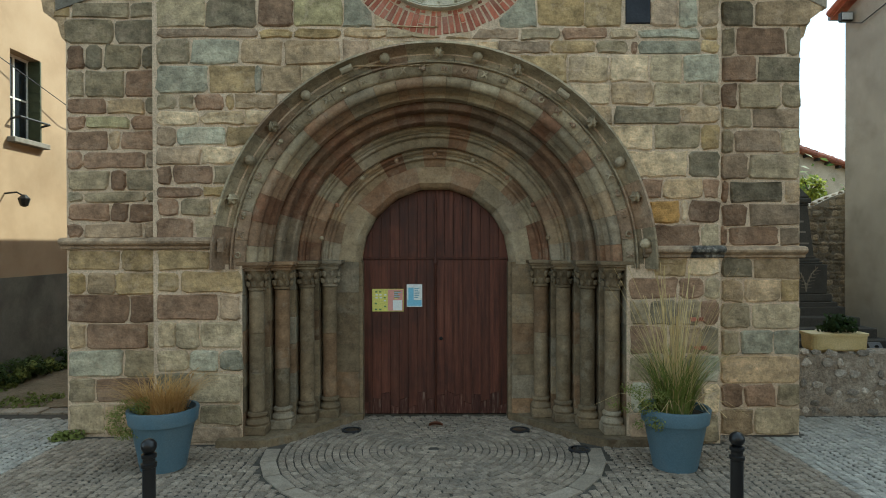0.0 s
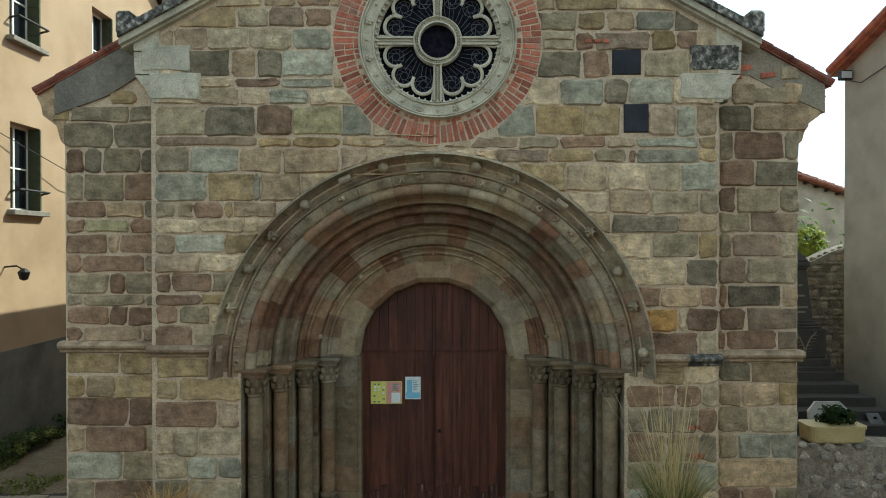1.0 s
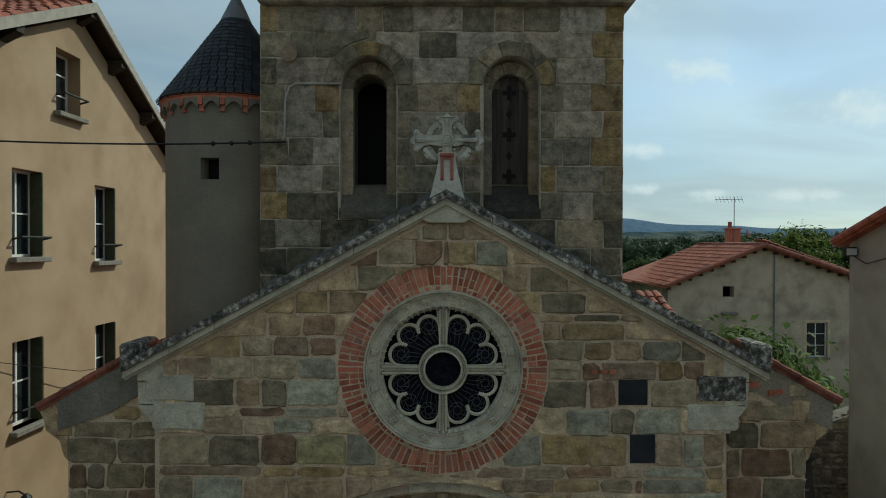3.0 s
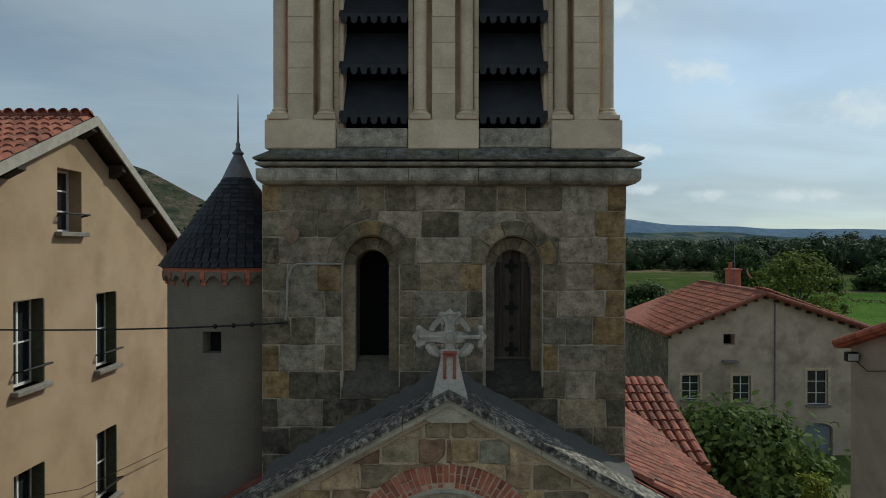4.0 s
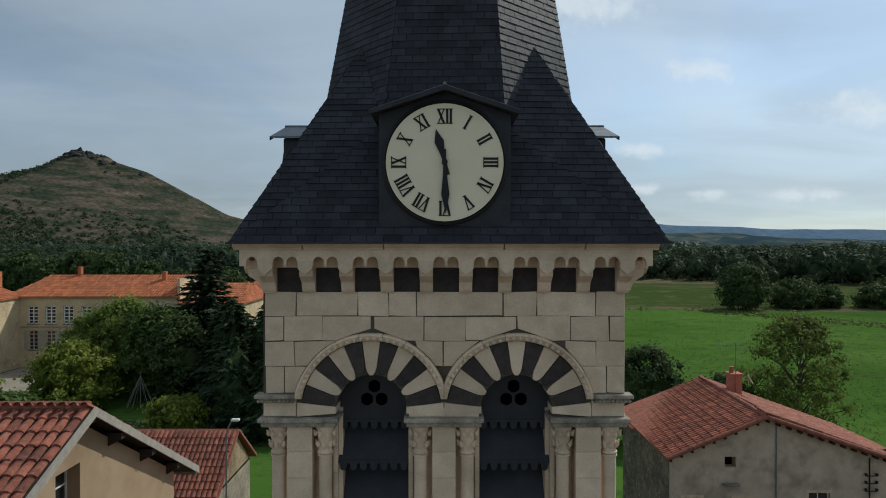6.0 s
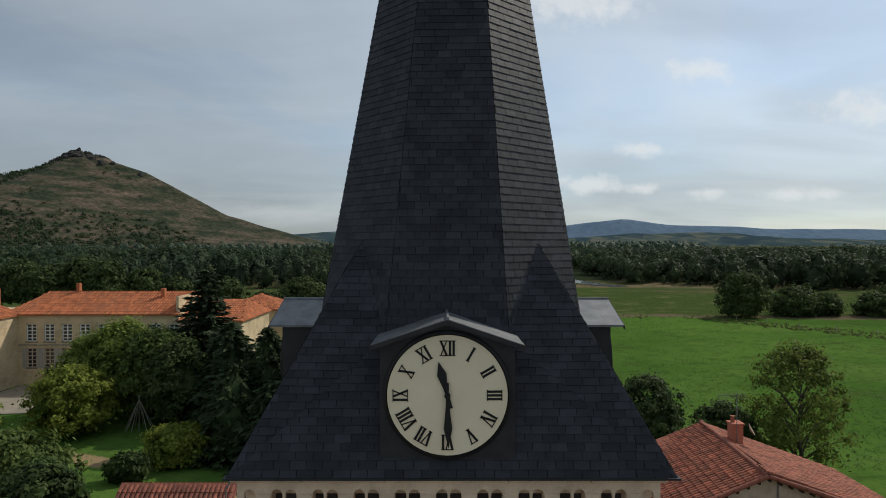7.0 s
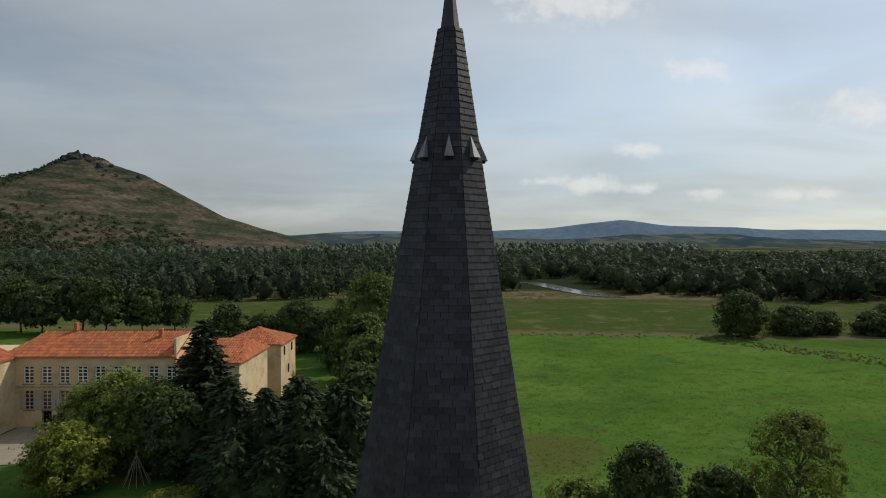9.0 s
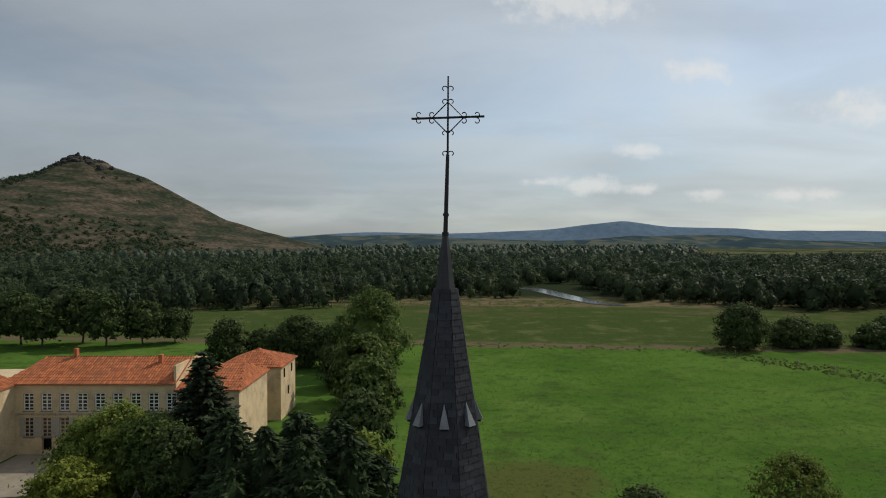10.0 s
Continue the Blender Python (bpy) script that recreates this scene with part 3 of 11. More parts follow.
def child_of(ob, parent):
    """Parent ob, whose mesh is in world metres, under parent without moving it."""
    ob.parent = parent
    top, off = parent, Vector((0, 0, 0))
    while top is not None:
        off += top.location
        top = top.parent
    ob.location = ob.location - off
    return ob


def mesh_of(name, bm, material, smooth=False):
    me = bpy.data.meshes.new(name)
    bm.normal_update()
    bm.to_mesh(me)
    bm.free()
    if smooth:
        me.shade_smooth()
        me.set_sharp_from_angle(angle=radians(38))
    me.materials.append(material)
    return me


def part(name, bm, material, parent=None, label="", smooth=False):
    ob = new(name, mesh_of(name, bm, material, smooth))
    if parent is not None:
        child_of(ob, parent)
    if label:
        ob["label"] = label
    return ob


def raw(name, verts, faces, material, parent=None, label="", smooth=False):
    me = bpy.data.meshes.new(name)
    me.from_pydata(verts, [], faces)
    me.materials.append(material)
    if smooth:
        me.shade_smooth()
        me.set_sharp_from_angle(angle=radians(38))
    ob = new(name, me)
    if parent is not None:
        child_of(ob, parent)
    if label:
        ob["label"] = label
    return ob


def B():
    return bmesh.new()


def box(bm, x0, x1, y0, y1, z0, z1, bev=0.0):
    r = bmesh.ops.create_cube(bm, size=1)
    for v in r["verts"]:
        v.co = Vector(((x0 + x1) / 2 + v.co.x * (x1 - x0), (y0 + y1) / 2 + v.co.y * (y1 - y0), (z0 + z1) / 2 + v.co.z * (z1 - z0)))
    if bev:
        es = list({e for v in r["verts"] for e in v.link_edges})
        bmesh.ops.bevel(bm, geom=es, offset=bev, segments=1, affect="EDGES")
    return bm


def solid(bm, ring_a, ring_b):
    """Closed prism between two rings of equal length."""
    a, b = [bm.verts.new(p) for p in ring_a], [bm.verts.new(p) for p in ring_b]
    n = len(a)
    bm.faces.new(a[::-1])
    bm.faces.new(b)
    for i in range(n):
        bm.faces.new((a[i], a[(i + 1) % n], b[(i + 1) % n], b[i]))
    return bm


def slab_y(bm, poly, y0, y1):
    """Polygon in (x, z) extruded from y0 to y1."""
    return solid(bm, [(x, y0, z) for x, z in poly], [(x, y1, z) for x, z in poly])


def slab_x(bm, poly, x0, x1):
    return solid(bm, [(x0, y, z) for y, z in poly], [(x1, y, z) for y, z in poly])


def slab_z(bm, poly, z0, z1):
    return solid(bm, [(x, y, z0) for x, y in poly], [(x, y, z1) for x, y in poly])


def lathe(bm, prof, cx, cy, n=16, a0=0.0, a1=2 * math.pi, phase=0.0):
    """Profile of (r, z) turned round a vertical axis."""
    full = abs(a1 - a0 - 2 * math.pi) < 1e-6
    m = n if full else n + 1
    rings = []
    for r, z in prof:
        rings.append([bm.verts.new((cx + r * math.cos(phase + a0 + (a1 - a0) * i / n), cy + r * math.sin(phase + a0 + (a1 - a0) * i / n), z)) for i in range(m)])
    for A, C in zip(rings, rings[1:]):
        for i in range(n):
            j = (i + 1) % m
            bm.faces.new((A[i], A[j], C[j], C[i]))
    if full:
        if prof[0][0] > 1e-4:
            bm.faces.new(rings[0][::-1])
        if prof[-1][0] > 1e-4:
            bm.faces.new(rings[-1])
    return bm


def rod(bm, p, q, r, n=6, r2=None):
    p, q = Vector(p), Vector(q)
    r2 = r if r2 is None else r2
    d = (q - p).normalized()
    s = d.orthogonal().normalized()
    t = d.cross(s)
    A = [p + (s * math.cos(2 * math.pi * i / n) + t * math.sin(2 * math.pi * i / n)) * r for i in range(n)]
    C = [q + (s * math.cos(2 * math.pi * i / n) + t * math.sin(2 * math.pi * i / n)) * r2 for i in range(n)]
    return solid(bm, A, C)


def tube(bm, pts, r, n=6):
    """A round bar bent through the points."""
    P = [Vector(p) for p in pts]
    rings, side = [], None
    for i, p in enumerate(P):
        d = (P[min(i + 1, len(P) - 1)] - P[max(i - 1, 0)]).normalized()
        side = d.orthogonal().normalized() if side is None else (side - d * side.dot(d)).normalized()
        t = d.cross(side)
        rings.append([bm.verts.new(p + (side * math.cos(2 * math.pi * k / n) + t * math.sin(2 * math.pi * k / n)) * r) for k in range(n)])
    for A, C in zip(rings, rings[1:]):
        for k in range(n):
            bm.faces.new((A[k], A[(k + 1) % n], C[(k + 1) % n], C[k]))
    bm.faces.new(rings[0][::-1])
    bm.faces.new(rings[-1])
    return bm


def ball(bm, c, r, u=8, v=6, squash=1.0):
    res = bmesh.ops.create_uvsphere(bm, u_segments=u, v_segments=v, radius=r)
    for w in res["verts"]:
        w.co = Vector((c[0] + w.co.x, c[1] + w.co.y, c[2] + w.co.z * squash))
    return bm


def clip(poly, nx, nz, d):
    """The part of a convex polygon where nx*x + nz*z <= d."""
    out = []
    for (x0, z0), (x1, z1) in zip(poly, poly[1:] + poly[:1]):
        s0, s1 = nx * x0 + nz * z0 - d, nx * x1 + nz * z1 - d
        if s0 <= 0:
            out.append((x0, z0))
        if (s0 < 0 < s1) or (s1 < 0 < s0):
            t = s0 / (s0 - s1)
            out.append((x0 + (x1 - x0) * t, z0 + (z1 - z0) * t))
    res = []
    for p in out:
        if not res or (abs(p[0] - res[-1][0]) + abs(p[1] - res[-1][1])) > 1e-4:
            res.append(p)
    return res


def area(poly):
    return 0.5 * sum(a[0] * b[1] - b[0] * a[1] for a, b in zip(poly, poly[1:] + poly[:1]))


def cut_round(poly, cx, cz, R, step=0.07):
    """A block cut to the curve of a round arch: the pieces of it that lie outside the circle."""
    near = math.hypot(max(min(x for x, z in poly) - cx, 0, cx - max(x for x, z in poly)), max(min(z for x, z in poly) - cz, 0, cz - max(z for x, z in poly)))
    if near >= R:
        return [poly]
    halves = [clip(poly, 1, 0, cx - 0.006), clip(poly, -1, 0, -cx - 0.006)]
    quarters = []
    for p in halves:
        if len(p) > 2:
            quarters += [clip(p, 0, 1, cz), clip(p, 0, -1, -cz)]
    out = []
    for p in quarters:
        if len(p) < 3:
            continue
        su = 1 if sum(x for x, z in p) / len(p) > cx else -1
        sv = 1 if sum(z for x, z in p) / len(p) > cz else -1
        q = [((x - cx) * su, (z - cz) * sv) for x, z in p]
        u1, v1 = max(u for u, v in q), max(v for u, v in q)
        v0 = min(v for u, v in q)
        if math.hypot(u1, v1) <= R + 0.02:
            continue
        pts = []
        for (ua, va), (ub, vb) in zip(q, q[1:] + q[:1]):
            n = max(1, int(math.hypot(ub - ua, vb - va) / step))
            pts += [(ua + (ub - ua) * k / n, va + (vb - va) * k / n) for k in range(n)]
        res = []
        for u, v in pts:
            if u * u + v * v < R * R:
                if math.hypot(u1, v0) > R:
                    u = min(u1, math.sqrt(max(0, R * R - v * v)))
                else:
                    v = min(v1, math.sqrt(max(0, R * R - u * u)))
            if not res or math.hypot(u - res[-1][0], v - res[-1][1]) > 0.012:
                res.append((u, v))
        if len(res) > 2 and math.hypot(res[0][0] - res[-1][0], res[0][1] - res[-1][1]) < 0.012:
            res.pop()
        if len(res) > 2 and abs(area(res)) > 0.008:
            out.append([(cx + u * su, cz + v * sv) for u, v in res])
    return out


def stone(poly, to3, proud, inset=0.012, wob=0.006, back=0.03, rounding=None):
    """A dressed block on a wall: polygon in the wall's (u, v); to3(u, v, out) gives the place. Returns verts and faces."""
    n = len(poly)
    cx, cz = sum(p[0] for p in poly) / n, sum(p[1] for p in poly) / n
    j = lambda: rng.uniform(-wob, wob)
    if n == 4 and rounding:
        cut = []
        for i, (x, z) in enumerate(poly):
            for o in (i - 1, (i + 1) % 4):
                ox, oz = poly[o]
                d = math.hypot(ox - x, oz - z) or 1
                k = min(rng.uniform(*rounding), d * 0.3) / d
                cut.append((x + (ox - x) * k, z + (oz - z) * k))
        poly = []
        for i in range(8):
            poly.append(cut[i])
            if i % 2:                       # a point midway along each side
                (ax, az), (bx, bz) = cut[i], cut[(i + 1) % 8]
                k = rng.uniform(0.3, 0.7)
                poly.append((ax + (bx - ax) * k, az + (bz - az) * k))
        n = 12
    v, f = [], []
    ring = [(x + j(), z + j()) for x, z in poly]
    for x, z in ring:
        v.append(to3(x, z, -back))
    for x, z in ring:
        v.append(to3(x, z, proud * 0.35))
    for x, z in ring:
        d = math.hypot(x - cx, z - cz) or 1
        k = max(0.4, 1 - inset * 1.6 / d)
        v.append(to3(cx + (x - cx) * k, cz + (z - cz) * k, proud + j() * 0.6))
    for a in (0, n):
        for i in range(n):
            k = (i + 1) % n
            f.append((a + i, a + k, a + n + k, a + n + i))
    f.append(tuple(range(2 * n, 3 * n)))
    return v, f


def masonry(u0, u1, v0, v1, hs, ws, joint=0.014, seed=1):
    """Coursed blocks of uneven height and length over a rectangle, as polygons."""
    r = random.Random(seed)
    out, v = [], v0
    while v < v1 - 0.05:
        h = r.uniform(*hs)
        if v1 - (v + h) < hs[0] * 0.6:
            h = v1 - v
        u = u0 - r.uniform(0, ws[0] * 0.5)
        while u < u1 - 0.02:
            w = r.uniform(*ws) * (1.25 if r.random() < 0.15 else 1)
            if u1 - (u + w) < ws[0] * 0.5:
                w = u1 - u
            a, b = max(u, u0), min(u + w, u1)
            if b - a > 0.06:
                if h > 0.27 and r.random() < 0.10:
                    m = v + h * r.uniform(0.4, 0.6)
                    out.append([(a + joint, v + joint), (b - joint, v + joint), (b - joint, m - joint), (a + joint, m - joint)])
                    out.append([(a + joint, m + joint), (b - joint, m + joint), (b - joint, v + h - joint), (a + joint, v + h - joint)])
                else:
                    q = lambda: r.uniform(-0.008, 0.008)
                    out.append([(a + joint, v + joint + q()), (b - joint, v + joint + q()), (b - joint, v + h - joint + q()), (a + joint, v + h - joint + q())])
            u += w
        v += h
    return out


def bond(text, z, joint=0.012):
    """Courses from z downwards, one a line: height in cm, start in m, then each block's sort and length in cm."""
    out = []
    for line in text.split("\n"):
        if ":" not in line:
            continue
        head, blocks = line.split(":")
        h, x = head.split()
        h, x = float(h) / 100, float(x)
        for b in blocks.split():
            w = float(b[1:]) / 100
            j = min(joint, w * 0.1)
            if b[0] not in "ms":
                q = lambda: rng.uniform(-0.009, 0.009)
                out.append((b[0], [(x + j + q(), z - h + j + q()), (x + w - j + q(), z - h + j + q()), (x + w - j + q(), z - j + q()), (x + j + q(), z - j + q())]))
            x += w
        z -= h
    return out


def join_raw(pieces):
    V, F = [], []
    for v, f in pieces:
        o = len(V)
        V += v
        F += [tuple(i + o for i in q) for q in f]
    return V, F


# ---- plants ----
def leaf_cloud(centres, radii, n_per, size, nr, flat=0.5, mass=False, stray=0.5):
    """Leaf-sized quads scattered through clumps; one folded quad a leaf."""
    cs, rs = np.asarray(centres, float), np.asarray(radii, float)
    k = len(cs)
    idx = np.repeat(np.arange(k), n_per)
    n = len(idx)
    d = nr.normal(size=(n, 3))
    d /= np.linalg.norm(d, axis=1)[:, None]
    rad = np.abs(nr.normal(size=n)) * 0.55 + 0.2 if mass else nr.uniform(0.35, 1.0, n) ** 0.5
    p = cs[idx] + d * (rs[idx] * rad)[:, None] * np.array([1, 1, 0.8])
    nrm = d * 1.1 + nr.normal(size=(n, 3)) * 0.38 + np.array([0, 0, flat])
    if mass:
        o = p - cs.mean(axis=0)
        o[:, 2] *= 0.6
        nrm = d * 0.35 + o / (np.linalg.norm(o, axis=1)[:, None] + 1e-6) * 0.75 + nr.normal(size=(n, 3)) * stray + np.array([0, 0, flat * 0.5])
    nrm /= np.linalg.norm(nrm, axis=1)[:, None]
    a = np.cross(nrm, nr.normal(size=(n, 3)))
    a /= np.linalg.norm(a, axis=1)[:, None]
    b = np.cross(nrm, a)
    s = size * nr.uniform(0.6, 1.3, n)[:, None]
    v = np.stack([p - a * s, p + b * s * 0.55 + nrm * s * 0.12, p + a * s, p - b * s * 0.55 + nrm * s * 0.12], 1).reshape(-1, 3)
    f = np.arange(n * 4).reshape(n, 4)
    return v, f


def np_mesh(name, v, f, material):
    me = bpy.data.meshes.new(name)
    me.vertices.add(len(v))
    me.vertices.foreach_set("co", np.ascontiguousarray(v, dtype=np.float32).ravel())
    w = f.shape[1]
    me.loops.add(len(f) * w)
    me.loops.foreach_set("vertex_index", np.ascontiguousarray(f, dtype=np.int32).ravel())
    me.polygons.add(len(f))
    me.polygons.foreach_set("loop_start", np.arange(0, len(f) * w, w, dtype=np.int32))
    me.materials.append(material)
    me.update(calc_edges=True)
    return me


def crown_clumps(kind, h, w, base, nr, k):
    """Clump centres and radii for a crown of height h and width w above z = base."""
    cs, rs = [], []
    for i in range(k):
        t = nr.random()
        if kind == "cone":
            t = t ** 1.35
            r = (1 - t) ** 0.85 * w / 2 * (0.78 + 0.3 * math.sin(t * 46))
            rr = 0.085 * w * (1.15 - t)
        elif kind == "column":
            r = w / 2 * (math.sin(math.pi * min(1, 0.12 + t * 0.95)) ** 0.6)
            rr = 0.11 * w
        else:
            r = w / 2 * math.sqrt(max(0.02, 1 - (2 * t - 0.85) ** 2 / 1.35)) * nr.uniform(0.6, 1.14)
            rr = 0.12 * w
        a = nr.uniform(0, 2 * math.pi)
        q = nr.uniform(0.45, 1) ** 0.6
        cs.append((r * q * math.cos(a), r * q * math.sin(a), base + h * t))
        rs.append(max(0.12, rr * nr.uniform(0.45, 1.3)))
    return cs, rs


def tree(name, x, y, z, h, w, leaf_mat, label, kind="round", leaf=0.16, n=5000, clumps=60, trunk_h=None, seed=1, group="", limbs=12):
    nr = np.random.RandomState(seed)
    t = thing(name, label, "tree" if "bush" not in name and "hedge" not in name else "bush", (x, y, z), group)
    th = trunk_h if trunk_h is not None else h * 0.22
    clumps = int(clumps * 1.7)
    cs, rs = crown_clumps(kind, h - th, w, th, nr, clumps)
    v, f = leaf_cloud(cs, rs, max(1, n // clumps), leaf, nr, 0.5, True)
    c = new("crown", np_mesh("crown", v, f, leaf_mat))
    c.parent = t
    if limbs < 20:                           # the shaded inside of the crown
        bm = B()
        bmesh.ops.create_icosphere(bm, subdivisions=3, radius=1)
        for q in bm.verts:
            k = 0.53 + 0.14 * math.sin(q.co.x * 5 + seed) * math.sin(q.co.y * 5) + nr.uniform(-0.08, 0.08)
            q.co = Vector((q.co.x * k * w / 2, q.co.y * k * w / 2, th + (h - th) * (0.46 + 0.5 * k * q.co.z)))
        ic = new("inner_crown", mesh_of("inner_crown", bm, leaf_mat))
        ic.parent = t
    bm = B()
    r0 = max(0.05, h * 0.02)
    p = Vector((0, 0, -0.3))
    top = h * (0.95 if kind == "cone" else 0.7)
    for i in range(5):
        q = Vector((nr.uniform(-1, 1) * r0, nr.uniform(-1, 1) * r0, top * (i + 1) / 5))
        rod(bm, p, q, r0 * (1 - i * 0.18), 7, r0 * (1 - (i + 1) * 0.18))
        p = q
    for i in range(0, len(cs), max(1, len(cs) // limbs)):
        c0 = Vector(cs[i])
        s = Vector((0, 0, max(th * 0.7, c0.z - w * 0.3)))
        mid = (s + c0) / 2 + Vector((0, 0, 0.06 * w))
        rod(bm, s, mid, r0 * 0.42, 5, r0 * 0.28)
        rod(bm, mid, c0, r0 * 0.28, 5, r0 * 0.1)
    tr = new("trunk", mesh_of("trunk", bm, M_BARK))
    tr.parent = t
    return t



def conifer(name, x, y, z, h, w, label, seed, group="", shape=0.9, droop=0.35, step=0.5, leaf=0.34, mat=None, inner=0.30):
    """A conifer of drooping branch sprays in whorls round a straight stem."""
    nr = np.random.RandomState(seed)
    t = thing(name, label, "tree", (x, y, z), group)
    P, A = [], []
    zz = h * 0.04
    while zz < h - 0.15:
        r = w / 2 * (1 - zz / h) ** shape * nr.uniform(0.72, 1.1) + 0.1
        nb = int(5 + r * 2.4)
        a0 = nr.uniform(0, 6.28)
        for i in range(nb):
            a = a0 + 6.283 * i / nb + nr.uniform(-0.25, 0.25)
            L = r * nr.uniform(0.7, 1.15)
            k = int(3 + L * 2.6)
            s = np.repeat(np.linspace(0.22, 1.0, k), 3)
            side = nr.normal(size=len(s)) * 0.13 * L * (1.1 - 0.6 * s)
            px = np.cos(a) * s * L - np.sin(a) * side
            py = np.sin(a) * s * L + np.cos(a) * side
            pz = zz - droop * L * s ** 2 + 0.12 * L * s ** 4 + nr.normal(size=len(s)) * 0.10
            P.append(np.stack([px, py, pz], 1))
            ax = np.stack([np.cos(a) - np.sin(a) * side * 1.5, np.sin(a) + np.cos(a) * side * 1.5, -droop * 1.2 * s], 1)
            A.append(ax)
        zz += step * nr.uniform(0.8, 1.2)
    P, A = np.concatenate(P), np.concatenate(A)
    A += nr.normal(size=A.shape) * 0.25
    A /= np.linalg.norm(A, axis=1)[:, None]
    N = np.stack([P[:, 0] * 0.35 / (w / 2), P[:, 1] * 0.35 / (w / 2), np.ones(len(P)) * 0.9], 1) + nr.normal(size=P.shape) * 0.35
    C = np.cross(A, N)
    C /= np.linalg.norm(C, axis=1)[:, None]
    sz = leaf * nr.uniform(0.6, 1.3, len(P))[:, None]
    v = np.stack([P - A * sz, P + C * sz * 0.42, P + A * sz, P - C * sz * 0.42], 1).reshape(-1, 3)
    f = np.arange(len(P) * 4).reshape(-1, 4)
    c = new("crown", np_mesh("crown", v, f, mat or M_L_DARK))
    c.parent = t
    bm = B()
    lathe(bm, [(w * inner * (1 - i / 8) ** shape + 0.06, h * (0.03 + 0.92 * i / 8)) for i in range(9)], 0, 0, 12)
    for q in bm.verts:
        q.co = Vector((q.co.x * nr.uniform(0.75, 1.15), q.co.y * nr.uniform(0.75, 1.15), q.co.z + nr.uniform(-0.2, 0.2)))
    ic = new("inner_crown", mesh_of("inner_crown", bm, mat or M_L_DARK))
    ic.parent = t
    bm = B()
    rod(bm, (0, 0, -0.3), (0, 0, h * 0.97), max(0.08, h * 0.017), 8, 0.03)
    tr = new("trunk", mesh_of("trunk", bm, M_BARK))
    tr.parent = t
    return t
# ---- ground and distance ----
def smooth(a, b, t):
    t = np.clip((t - a) / (b - a), 0, 1)
    return t * t * (3 - 2 * t)


def ground_z(x, y):
    """Village level near the church, a flood plain below it, wooded rises far off."""
    x, y = np.asarray(x, float), np.asarray(y, float)
    z = -3.0 * smooth(22, 62, y) - 2.0 * smooth(80, 200, y)
    z = z + 14.0 * smooth(1000, 2600, y) + 22.0 * smooth(2600, 4800, y)
    z = z + 0.25 * np.sin(x * 0.043 + 1) * np.sin(y * 0.037) * smooth(60, 120, y)
    return z


def make_ground():
    ys = np.concatenate([np.arange(-40, 20, 4), np.arange(20, 260, 6), np.geomspace(262, 4900, 46)])
    pos = np.concatenate([np.arange(0, 60, 5), np.geomspace(62, 4200, 40)])
    xs = np.concatenate([-pos[:0:-1], pos])
    X, Y = np.meshgrid(xs, ys)
    Z = ground_z(X, Y) - 0.06
    v = np.stack([X, Y, Z], -1).reshape(-1, 3)
    ny, nx = X.shape
    i = np.arange((ny - 1) * (nx - 1))
    a = (i // (nx - 1)) * nx + i % (nx - 1)
    f = np.stack([a, a + 1, a + nx + 1, a + nx], 1)
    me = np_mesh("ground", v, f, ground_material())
    me.shade_smooth()
    tagged(new("ground", me), "green meadows and dry verges of the valley floor", "ground", kind="structure")


